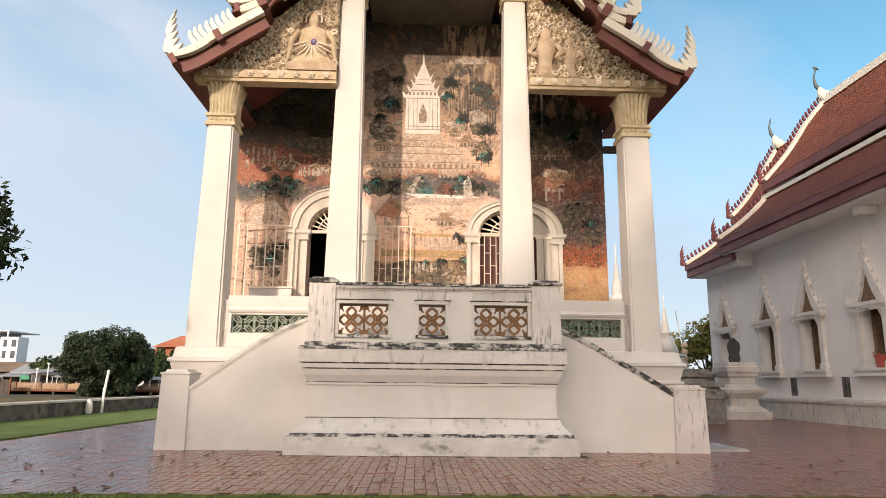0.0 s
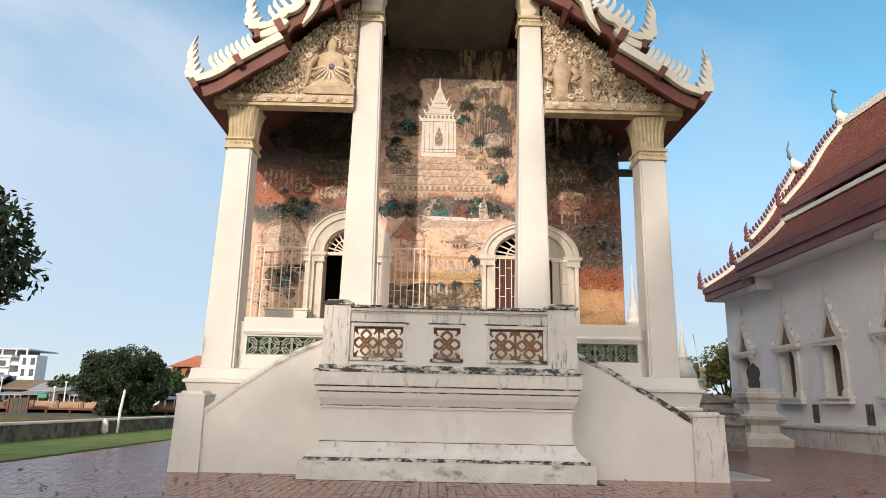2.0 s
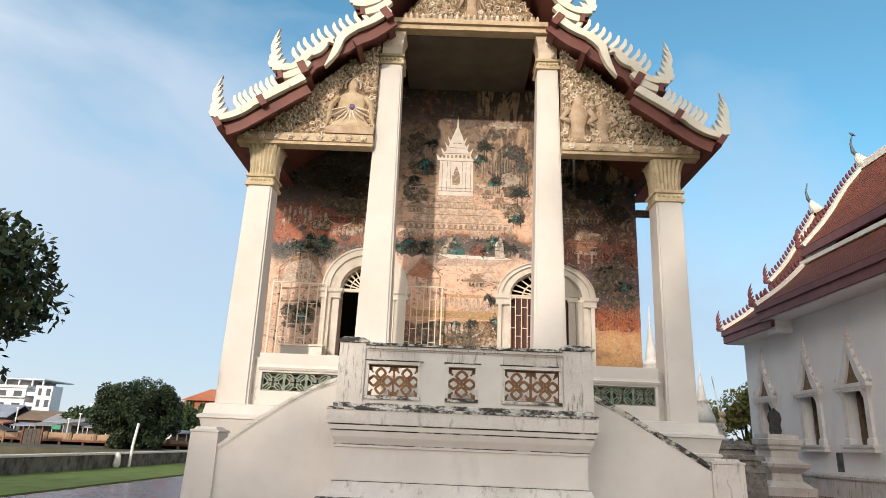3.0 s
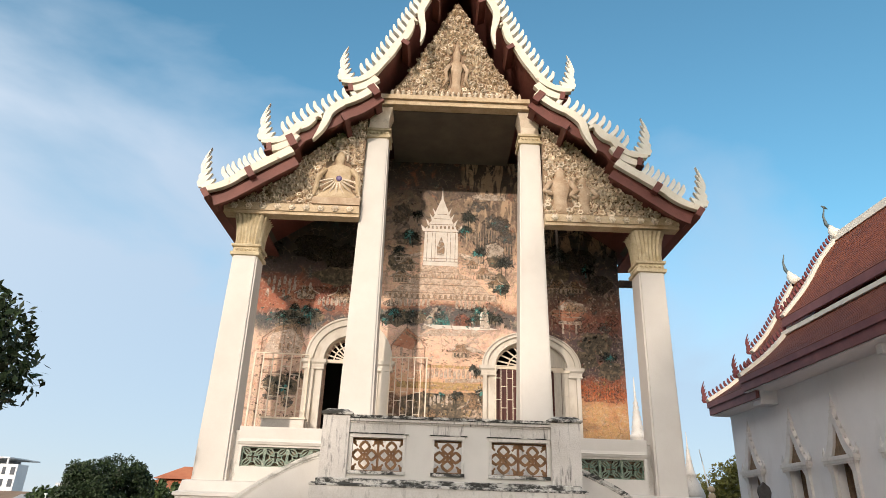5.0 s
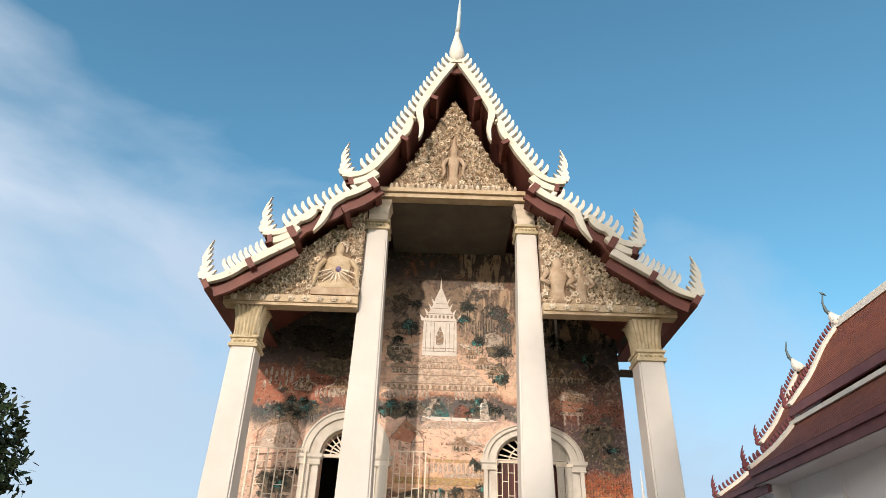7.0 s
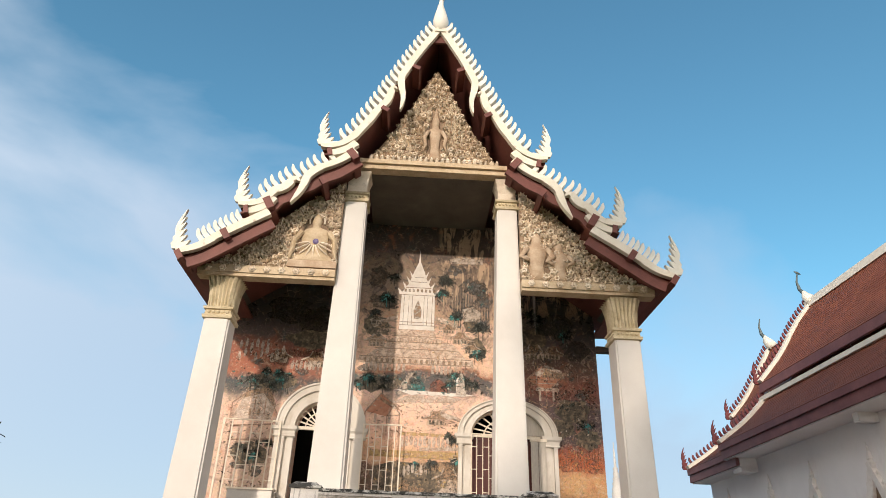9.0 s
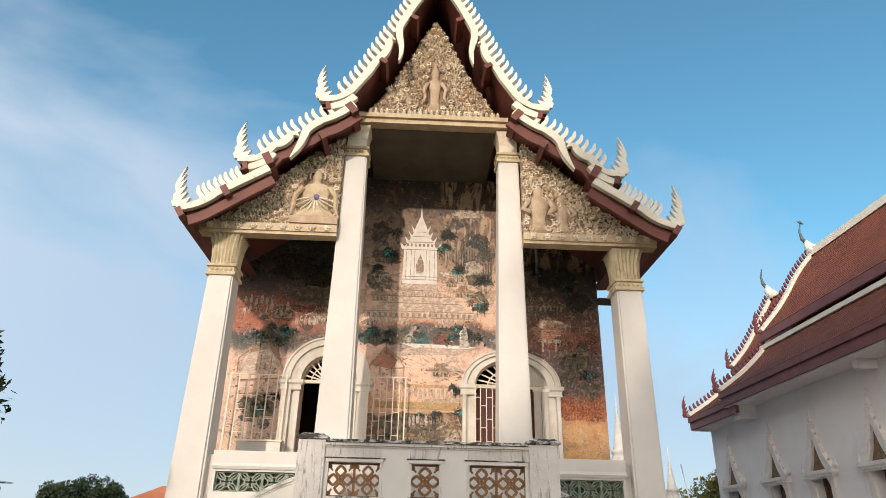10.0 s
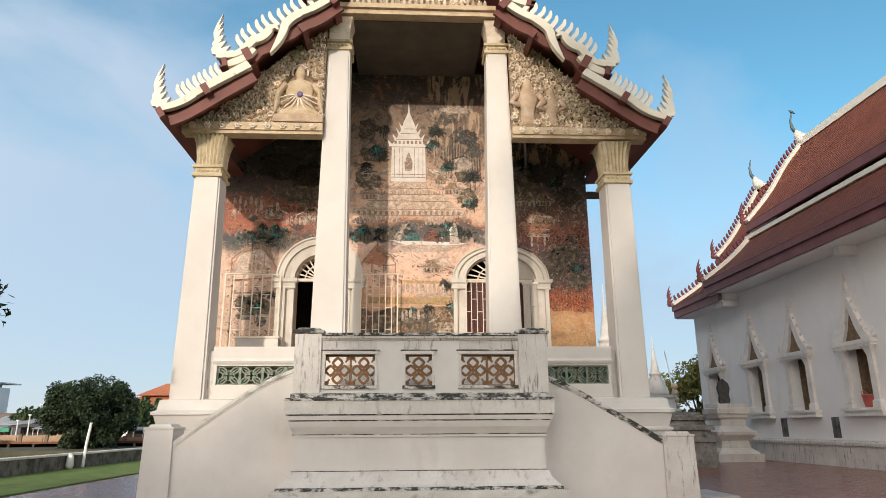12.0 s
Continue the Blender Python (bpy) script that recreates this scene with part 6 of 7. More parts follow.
# ---- the second hall ----
hall2 = thing("second_hall", (20.5, 8, 0), "grey-white temple hall with orange tiled tiered roof and maroon eaves", "temple")
WIN_Y = (20.75, 16.7, 13.4, 9.75, 6.1, 2.5)
H0, H1 = -8.0, 22.7
bm = bmesh.new()
cuts = [H0] + [v for y in sorted(WIN_Y) for v in (y - 0.56, y + 0.56)] + [H1]
for a, b in zip(cuts[::2], cuts[1::2]):
    box(bm, 15.7, 16.3, a, b, 0, 7.7)
for y in WIN_Y:
    box(bm, 15.7, 16.3, y - 0.56, y + 0.56, 0, 2.05)
    box(bm, 15.7, 16.3, y - 0.56, y + 0.56, 4.2, 7.7)
bmesh.ops.remove_doubles(bm, verts=bm.verts, dist=0.0005)
part("wall", bm, HALL_WALL, hall2)
bm = bmesh.new()
box(bm, 16.3, 25.3, H1 - 0.5, H1, 0, 7.7)
box(bm, 24.7, 25.3, H0, H1 - 0.5, 0, 7.7)
box(bm, 16.3, 25.3, H0, H0 + 0.5, 0, 7.7)
part("wall", bm, HALL_WALL, hall2)
# added black sheet in place of the unlit room behind the windows
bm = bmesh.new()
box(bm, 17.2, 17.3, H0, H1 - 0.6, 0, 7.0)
part("unlit_room_sheet", bm, DEEP_SHADE, hall2)
bm = bmesh.new()
moulding(bm, 15.72, 25.28, H0, H1, [(0, 0.22), (0.74, 0.18), (0.75, 0.24), (0.85, 0.24), (0.92, 0.04), (0.94, 0.01)])
part("base", bm, STREAKED, hall2, "streaked plaster base")


def hall_window(y):
    w = thing("temple_window", (15.6, y, 2.0), "recessed window in a worn stucco frame with pointed gable", "window", "windows of the second hall")
    X = 15.7
    for s in (-1, 1):
        bm = bmesh.new()
        cy = y + s * 0.72
        loft(bm, [[(X - o, cy - h, z), (X + 0.05, cy - h, z), (X + 0.05, cy + h, z), (X - o, cy + h, z)] for z, h, o in
                  ((2.02, 0.19, 0.17), (2.25, 0.18, 0.16), (2.3, 0.14, 0.12), (3.75, 0.13, 0.12), (3.85, 0.15, 0.14), (4.0, 0.19, 0.18), (4.1, 0.2, 0.2))])
        part("jamb", bm, HALL_FRAME, w, "", 0.01)
    bm = bmesh.new()
    box(bm, X - 0.24, X + 0.05, y - 1.02, y + 1.02, 4.1, 4.2)
    box(bm, X - 0.28, X + 0.05, y - 1.08, y + 1.08, 4.2, 4.34)
    for i in range(14):
        yy = y - 0.98 + i * 0.15
        box(bm, X - 0.22, X - 0.14, yy, yy + 0.08, 4.03, 4.1)
    part("lintel", bm, HALL_FRAME, w, "", 0.01)
    bm = bmesh.new()
    box(bm, X - 0.26, X + 0.05, y - 1.05, y + 1.05, 1.76, 1.86)
    box(bm, X - 0.20, X + 0.05, y - 0.98, y + 0.98, 1.86, 1.94)
    box(bm, X - 0.28, X + 0.05, y - 1.05, y + 1.05, 1.94, 2.04)
    part("sill", bm, HALL_FRAME, w, "", 0.012)
    bm = bmesh.new()
    prism_x(bm, [(y - 0.62, 4.34), (y + 0.62, 4.34), (y + 0.3, 5.0), (y, 5.75), (y - 0.3, 5.0)], X - 0.04, X + 0.04)
    part("tympanum", bm, CORNICE_BROWN, w, "bare brown stucco tympanum")
    for s in (-1, 1):
        bm = bmesh.new()
        rail = smooth_line([(y + s * 1.0, 4.34), (y + s * 0.62, 4.82), (y + s * 0.28, 5.55), (y, 6.15)], 4)
        wide = [0.50 - 0.30 * i / (len(rail) - 1) for i in range(len(rail))]
        rows = []
        for i, (a, z) in enumerate(rail):
            rows.append([(X - 0.18, a, z), (X - 0.16, a - s * wide[i] * 0.8, z - wide[i] * 0.25), (X + 0.03, a - s * wide[i] * 0.8, z - wide[i] * 0.25), (X + 0.03, a, z)])
        loft(bm, rows)
        # crockets
        for i in range(1, len(rail) - 1, 2):
            a, z = rail[i]
            tube(bm, [(X - 0.1, a - s * 0.03, z - 0.03), (X - 0.1, a + s * 0.07, z + 0.06), (X - 0.1, a + s * 0.06, z + 0.16)], [0.05, 0.04, 0.008], 5)
        tube(bm, [(X - 0.1, y + s * 0.98, 4.34), (X - 0.1, y + s * 1.12, 4.45), (X - 0.1, y + s * 1.08, 4.78)], [0.09, 0.07, 0.01], 6)
        part("gable_rake", bm, HALL_FRAME, w)
    bm = bmesh.new()
    stack(bm, X - 0.06, y, [(6.0, 0.09), (6.2, 0.06), (6.24, 0.08), (6.5, 0.035), (6.8, 0.01)])
    part("finial", bm, HALL_FRAME, w)
    for s in (-1, 1):
        bm = bmesh.new()
        a, b = sorted((y + s * 0.52, y + s * 0.47))
        box(bm, X + 0.30, X + 0.85, a, b, 2.06, 4.18)
        part("shutter", bm, CORNICE_BROWN, w, "dark wooden shutter folded inward")


for y in WIN_Y:
    hall_window(y)
for y in (18.7, 15.05, 11.6, 8.0):
    v = thing("wall_vent", (15.69, y, 1.1), "small grey recessed vent panel on the hall wall", "vent", "wall vents")
    bm = bmesh.new()
    box(bm, 15.68, 15.705, y - 0.22, y + 0.22, 1.0, 1.75)
    part("vent_panel", bm, STONE_WALL, v, "", 0.006)

MAIN_LOW = [(14.35, 8.35), (15.6, 9.25), (16.5, 10.05), (17.3, 10.88)]
MAIN_UP = [(16.95, 11.40), (18.0, 12.55), (18.65, 13.38), (19.5, 14.62), (20.5, 15.78)]
PORCH_LOW = [(14.6, 7.95), (16.1, 8.93), (17.5, 10.12)]
PORCH_UP = [(17.45, 10.75), (18.5, 11.9), (19.5, 13.4), (20.5, 14.98)]


def hall2_tier(lines, y0, y1, end):
    for line in lines:
        for s in (1, -1):
            pts = smooth_line([(20.5 - s * (20.5 - x), z) for x, z in line], 4)
            bm = bmesh.new()
            ribbon(bm, pts, 0.14, y0, y1, 0.0 if s > 0 else 1.0)
            slope = part("roof_slope", bm, ROOF_TILE, hall2, "brown-orange tiled roof slope")
            # rows of tiles as low ribs
            bm = bmesh.new()
            rows_n = int(length(pts) / 0.19)
            if s > 0:
                for i in range(1, rows_n):
                    p, d = along(pts, i * 0.19)
                    q = p + d * 0.03
                    nx, nz = -d.y, d.x
                    loft(bm, [[(p.x, y, p.y), (p.x + nx * 0.012, y, p.y + nz * 0.012), (q.x, y, q.y)] for y in (y0 + 0.1, y1 - 0.1)])
                tagged(part("tiling", bm, ROOF_TILE, slope), kind="stuff")
            x, z = pts[0]
            bm = bmesh.new()
            box(bm, min(x, x + s * 0.14), max(x, x + s * 0.14), y0, y1, z - (0.30 if line[0][0] < 15 else 0.42), z - 0.03)
            if line[0][0] < 15:
                box(bm, min(x + s * 0.09, x + s * 0.25), max(x + s * 0.09, x + s * 0.25), y0, y1, z - 0.68, z - 0.30)
            part("fascia", bm, HALL_TRIM, slope, "maroon fascia", 0.012)
            if line[0][0] < 15:
                bm = bmesh.new()
                a, b = sorted((x + s * 0.2, 20.5 - s * 4.6))
                box(bm, a, b, y0, y1, z - 0.72, z - 0.64)
                part("soffit", bm, HALL_WALL, slope)
            bm = bmesh.new()
            ribbon(bm, [(px, pz + 0.05) for px, pz in pts], 0.40, end - 0.34, end + 0.06, 0.3 if s > 0 else 0.7)
            part("verge", bm, FIN, slope, "white painted verge")
            fin = FIN2 if s > 0 else FIN2R
            k = int(length(pts) / 0.27)
            for i in range(k):
                p, d = along(pts, 0.45 + i * 0.27)
                if i * 0.27 + 0.5 < length(pts):
                    piece("roof_fin", fin, slope, pose(p.x, end + 0.05, p.y + 0.08))
            piece("naga_finial", NAGA2 if s > 0 else NAGA2R, slope, pose(x, end + 0.05, z + 0.05))


FIN2, FIN2R = fin_mesh("hall_fin", -1, 0.40, HALL_FIN, 0.05), fin_mesh("hall_fin", 1, 0.40, HALL_FIN, 0.05)
NAGA2, NAGA2R = naga_mesh("hall_naga", -1, 0.8, HALL_FIN), naga_mesh("hall_naga", 1, 0.8, HALL_FIN)
hall2_tier([MAIN_LOW, MAIN_UP], H0 - 1.0, 18.3, 18.3)
hall2_tier([PORCH_LOW, PORCH_UP], 17.5, 22.9, 22.9)
bm = bmesh.new()
box(bm, 20.30, 20.70, H0 - 1, 18.3, 15.66, 16.04)
part("ridge", bm, FIN, hall2, "pale ridge capping", 0.03)
bm = bmesh.new()
for s in (1, -1):
    x = 20.5 - s * (20.5 - 16.80)
    box(bm, min(x, x + s * 0.18), max(x, x + s * 0.18), H0 - 1, 18.3, 10.50, 10.70)
part("tier_flashing", bm, FIN, hall2, "pale flashing between roof tiers")
bm = bmesh.new()
prism(bm, [(15.8, 7.7), (25.2, 7.7), (23.2, 11.0), (20.5, 15.0), (17.8, 11.0)], 17.4, 17.55)
part("gable_wall", bm, HALL_FIN, hall2, "dark red gable")
bm = bmesh.new()
prism(bm, [(15.8, 7.7), (25.2, 7.7), (23.2, 10.3), (20.5, 14.4), (17.8, 10.3)], 22.3, 22.5)
part("gable_wall", bm, HALL_FIN, hall2, "dark red gable")
for y, z, bird in ((18.25, 15.85, True), (22.85, 15.0, False)):
    bm = bmesh.new()
    tube(bm, [(20.5, y - 0.55, z + 0.02), (20.5, y - 0.25, z + 0.2), (20.5, y + 0.02, z + 0.5), (20.48, y + 0.12, z + 0.85)], [0.24, 0.32, 0.24, 0.09], 8)
    f = part("ridge_finial", bm, FIN, hall2, "white ridge-end finial with dark horn", 0, True)
    bm = bmesh.new()
    tube(bm, [(20.48, y + 0.12, z + 0.75), (20.38, y + 0.25, z + 1.02), (20.30, y + 0.22, z + 1.45), (20.40, y + 0.15, z + 1.95)], [0.12, 0.10, 0.055, 0.03], 6)
    if bird:
        tube(bm, [(20.24, y + 0.15, z + 2.06), (20.40, y + 0.15, z + 1.97), (20.58, y + 0.15, z + 1.88)], [0.02, 0.08, 0.02], 6)
    part("horn", bm, BLUE_METAL, f)
bm = bmesh.new()
box(bm, 14.9, 15.69, 17.52, 18.34, 7.02, 7.70)
part("eave_bracket", bm, HALL_WALL, hall2, "white plastered block under the eave step", 0.02)
for y in (9.0,):
    bm = bmesh.new()
    box(bm, 15.0, 15.72, y - 0.16, y + 0.16, 7.3, 7.66)
    part("eave_bracket", bm, HALL_WALL, hall2, "", 0.02)

basin = thing("plastic_basin", (15.72, 9.5, 2.05), "red plastic basin standing on the window sill", "basin")
bm = bmesh.new()
lathe(bm, 15.80, 9.55, [(2.045, 0.24), (2.2, 0.28), (2.42, 0.31), (2.46, 0.35), (2.48, 0.33), (2.44, 0.29), (2.1, 0.22)], 16)
part("bowl", bm, POT_PINK, basin, "", 0, True)
bm = bmesh.new()
tube(bm, [(15.66, 9.80, 2.42), (15.62, 9.84, 2.58), (15.66, 9.70, 2.60), (15.72, 9.62, 2.46)], 0.018, 6)
part("grip", bm, POT_PINK, basin)

sema = thing("boundary_stone", (13.6, 15.6, 0), "dark slate leaf-shaped boundary stone on a tiered white pedestal", "boundary stone")
bm = bmesh.new()
SX, SY = 13.62, 15.9
stack(bm, SX, SY, [(0, 0.98), (0.33, 0.98), (0.34, 0.86), (0.42, 0.82), (0.56, 0.62), (0.60, 0.62), (0.85, 0.58), (0.95, 0.70), (1.10, 0.86), (1.22, 0.88), (1.26, 0.80), (1.38, 0.62), (1.45, 0.55), (1.72, 0.55), (1.80, 0.64), (1.9, 0.66), (1.98, 0.72), (2.18, 0.72), (2.2, 0.64), (2.38, 0.62)])
part("pedestal", bm, PLASTER_OLD, sema, "weathered white tiered pedestal", 0.012)
bm = bmesh.new()
leaf = [(-0.20, 2.38), (-0.24, 2.55), (-0.20, 2.75), (-0.27, 3.05), (-0.22, 3.25), (-0.10, 3.36), (0, 3.46), (0.10, 3.36), (0.22, 3.25), (0.27, 3.05), (0.20, 2.75), (0.24, 2.55), (0.20, 2.38)]
prism(bm, [(SX + x, z) for x, z in leaf], SY - 0.07, SY + 0.07)
part("stone_leaf", bm, SEMA_STONE, sema, "dark slate leaf", 0.015)

# ---- behind, between the halls ----
stone = thing("ruined_pedestal", (10.1, 12.2, 0), "blackened stepped masonry pedestal beside the hall", "pedestal")
for i, (h, z0, z1) in enumerate(((0.95, 0, 0.9), (1.0, 0.9, 1.15), (0.85, 1.15, 1.32), (0.95, 1.32, 1.5), (0.72, 1.5, 1.68), (0.8, 1.68, 1.86), (0.6, 1.86, 1.98))):
    bm = bmesh.new()
    stack(bm, 10.15, 12.6, [(z0, h), (z1 - 0.02, h - 0.02), (z1, h - 0.06)])
    part("stone_course", bm, OLD_STONE, stone, "", 0.02)


def chedi(x, y, k, label):
    c = thing("chedi", (x, y, 0), label, "stupa", "small chedis")
    bm = bmesh.new()
    stack(bm, x, y, [(0, 1.5 * k), (1.2 * k, 1.5 * k), (1.25 * k, 1.2 * k), (2.6 * k, 1.1 * k), (2.7 * k, 1.25 * k), (2.85 * k, 1.25 * k), (2.9 * k, 1.0 * k), (3.6 * k, 0.92 * k), (3.7 * k, 1.08 * k), (3.85 * k, 1.08 * k), (3.9 * k, 0.85 * k)])
    part("base", bm, PLASTER_OLD, c, "mildewed tiered base")
    bm = bmesh.new()
    lathe(bm, x, y, [(3.9 * k, 0.85 * k), (4.1 * k, 0.88 * k), (4.5 * k, 0.72 * k), (5.0 * k, 0.5 * k), (5.3 * k, 0.36 * k), (5.35 * k, 0.44 * k), (5.5 * k, 0.44 * k), *[((5.55 + 0.12 * i) * k, (0.30 - 0.018 * i + (0.05 if i % 2 else 0.0)) * k) for i in range(12)], (7.0 * k, 0.10 * k), (7.1 * k, 0.14 * k), (7.2 * k, 0.07 * k), (8.4 * k, 0.02 * k)], 16)
    part("bell", bm, PLASTER_OLD, c, "", 0, True)


chedi(12.9, 30, 1.28, "white bell-shaped chedi with a slender spire behind the hall")
chedi(15.6, 29, 0.86, "small mildewed white chedi behind the hall")

slab = thing("ground_slab", (6.3, 2.3, 0), "pale concrete slab lying on the brick pavement", "slab")
bm = bmesh.new()
box(bm, 5.9, 6.75, 1.45, 3.05, -0.02, 0.05)
part("slab_body", bm, SLAB, slab, "", 0.012)
mast = thing("flag_mast", (17.2, 30, 0), "thin white mast behind the hall", "mast")
bm = bmesh.new()
tube(bm, [(17.3, 30, 0), (17.2, 30, 3.0), (16.72, 30, 6.3)], [0.06, 0.05, 0.03], 8)
part("mast_pole", bm, WHITE_PAINT, mast)
for i in range(4):
    bm = bmesh.new()
    z = 2.5 + 0.42 * i
    lathe(bm, 17.2, 30, [(z, 0.08), (z + 0.08, 0.2), (z + 0.2, 0.24), (z + 0.32, 0.18), (z + 0.4, 0.08)], 10)
    part("mast_bulb", bm, STUCCO_GOLD, mast, "pale gilded bulb", 0, True)


# ---- trees ----
def leaves(clumps, per, size, seed):
    r = np.random.default_rng(seed)
    vs, fs = [], []
    for (x, y, z, rad) in clumps:
        d = r.normal(size=(per, 3))
        d /= np.linalg.norm(d, axis=1)[:, None]
        p = np.array([x, y, z]) + d * (rad * r.uniform(0.35, 1.0, (per, 1)) ** 0.6)
        u = r.normal(size=(per, 3))
        u /= np.linalg.norm(u, axis=1)[:, None]
        v = np.cross(u, r.normal(size=(per, 3)))
        v /= np.linalg.norm(v, axis=1)[:, None]
        s = size * r.uniform(0.6, 1.3, (per, 1))
        q = np.stack([p - u * s, p + v * s * 0.45, p + u * s, p - v * s * 0.45], 1).reshape(-1, 3)
        k = len(vs) and sum(len(a) for a in vs)
        vs.append(q)
        fs.append(np.arange(per * 4).reshape(-1, 4) + k)
    me = bpy.data.meshes.new("crown")
    me.from_pydata(np.concatenate(vs).tolist(), [], np.concatenate(fs).tolist())
    return me


def tree(name, x, y, z0, trunk_h, crown, per, size, mat, label, seed, thick=0.2):
    """crown: (cx, cy, cz, rx, rz, clumps)"""
    r = random.Random(seed)
    t = thing(name, (x, y, z0), label, "tree")
    cx, cy, cz, rx, rz, n = crown
    bm = bmesh.new()
    tube(bm, [(x, y, z0 - 0.1), (x + 0.1, y, z0 + trunk_h * 0.5), (cx * 0.4 + x * 0.6, cy * 0.4 + y * 0.6, z0 + trunk_h), (cx, cy, cz + rz * 0.5)], [thick * 1.3, thick, thick * 0.8, thick * 0.2], 8)
    clumps = []
    for i in range(n):
        while True:
            a, b, c = r.uniform(-1, 1), r.uniform(-1, 1), r.uniform(-1, 1)
            q = a * a + b * b + c * c
            if q < 1 and (q > 0.25 or i % 4 == 0):
                break
        p = (cx + a * rx, cy + b * rx, cz + c * rz)
        clumps.append((*p, r.uniform(0.15, 0.26) * rx))
        if i % 3 == 0:
            tube(bm, [(cx * 0.5 + x * 0.5, cy * 0.5 + y * 0.5, z0 + trunk_h), ((cx + p[0]) / 2, (cy + p[1]) / 2, (z0 + trunk_h + p[2]) / 2), p], [thick * 0.4, thick * 0.22, 0.01], 5)
    part("trunk", bm, BARK, t)
    me = leaves(clumps, per, size, seed)
    me.materials.append(mat)
    ob = new("crown", me)
    ob.parent = t
    ob.location = -ORIGIN[t.name]


tree("riverside_tree", -27.4, 45, -0.1, 1.6, (-26.7, 45, 2.75, 3.5, 3.0, 130), 290, 0.13, LEAF_DARK, "dense dark green rounded tree beyond the river wall", 3, 0.25)
tree("overhanging_tree", -12.0, -2.3, 0, 2.9, (-10.63, -1.5, 3.8, 2.86, 1.95, 75), 170, 0.105, LEAF_DARK, "dark leafy tree beside the pavement", 21, 0.16)
tree("yellowing_tree", 20.2, 33.5, 0, 1.6, (20.2, 33.5, 3.5, 3.6, 2.7, 60), 170, 0.17, LEAF_YELLOW, "yellow-green bushy tree behind the halls", 6, 0.2)
tree("far_tree", -30.5, 66, 0, 2.0, (-30.5, 66, 3.0, 3.2, 1.9, 34), 110, 0.28, LEAF_MID, "green tree beside the orange-roofed pavilion", 9, 0.2)
tree("far_tree", -48, 78, 0, 2.0, (-48, 78, 3.0, 3.6, 2.0, 30), 100, 0.3, LEAF_MID, "green tree on the far bank", 10, 0.2)

# ---- river wall and far bank ----
bm = bmesh.new()
box(bm, -13.75, -13.35, -30, 60, -0.3, 0.52)
structure("river_wall", bm, STONE_WALL, "low blackened concrete river wall", "wall", 0.02)
bm = bmesh.new()
box(bm, -13.8, -13.3, -30, 60, 0.52, 0.59)
structure("river_wall_coping", bm, PLASTER_OLD, "pale coping of the river wall", "coping", 0.015)
post = thing("white_post", (-13.2, 15.5, 0.03), "leaning white painted post by the river wall", "post")
bm = bmesh.new()
tube(bm, [(-13.2, 15.5, 0.02), (-13.17, 15.5, 0.9), (-13.08, 15.5, 1.76)], [0.055, 0.055, 0.05], 8)
part("post_shaft", bm, WHITE_PAINT, post)
sack = thing("white_boulder", (-13.2, 14.4, 0.03), "small white painted boulder on the grass", "boulder")
bm = bmesh.new()
lathe(bm, -13.2, 14.4, [(0.02, 0.10), (0.15, 0.15), (0.40, 0.13), (0.52, 0.11), (0.60, 0.04)], 9)
part("boulder_body", bm, WHITE_PAINT, sack, "", 0, True)

RUST = material("rusted_beam", (0.13, 0.05, 0.03), (0.22, 0.09, 0.05), 1.2, 0.8, 0.3, 12)
TAN = material("tan_render", (0.30, 0.20, 0.125), (0.42, 0.30, 0.20), 0.8, 0.9, 0.2, 10)
TIMBER_TAN = material("weathered_tan_timber", (0.26, 0.17, 0.10), (0.36, 0.25, 0.15), 2, 0.8, 0.3, 20)
SHED_BLUE = material("blue_grey_sheet_roof", (0.20, 0.22, 0.27), (0.30, 0.32, 0.38), 0.6, 0.6, 0.2, 14)
quay = thing("far_pier", (-40, 50, 0), "long rusty-edged pier with tan parapet panels on the far bank", "pier")
bm = bmesh.new()
box(bm, -62, -23.4, 50, 57, 0.28, 0.46)
part("deck", bm, RUST, quay, "rust-brown deck edge")
# black sheet painting the shade beneath the deck
bm = bmesh.new()
box(bm, -62, -23.4, 53.5, 53.6, -0.02, 0.28)
part("dark_backing", bm, DEEP_SHADE, quay)
for i in range(17):
    bm = bmesh.new()
    x = -60 + i * 2.2
    box(bm, x - 0.09, x + 0.09, 50.1, 50.3, -0.03, 0.28)
    part("pile", bm, TAN if i % 3 else TIEBEAM, quay)
for i in range(15):
    x = -57.5 + i * 2.28
    bm = bmesh.new()
    h = 1.0 if x < -31.5 else 0.78
    box(bm, x, x + 1.95, 50.2, 50.45, 0.46, h + 0.05 * (i % 2))
    box(bm, x + 0.15, x + 1.8, 50.12, 50.2, 0.52, h - 0.12)
    part("parapet_panel", bm, TAN, quay, "", 0.015)
    bm = bmesh.new()
    box(bm, x + 1.97, x + 2.26, 50.1, 50.5, 0.46, h + 0.12)
    part("parapet_post", bm, FAR_BROWN, quay)
lattice = thing("timber_gangway", (-40.2, 47.5, 0), "tan timber lattice gangway under a dark sloping roof", "gangway")
for x in (-42.6, -41.4, -40.2, -39.3):
    bm = bmesh.new()
    box(bm, x - 0.05, x + 0.05, 47.4, 47.5, -0.02, 1.75 - 0.55 * (x + 42.6) / 2)
    part("post", bm, TIMBER_TAN, lattice)
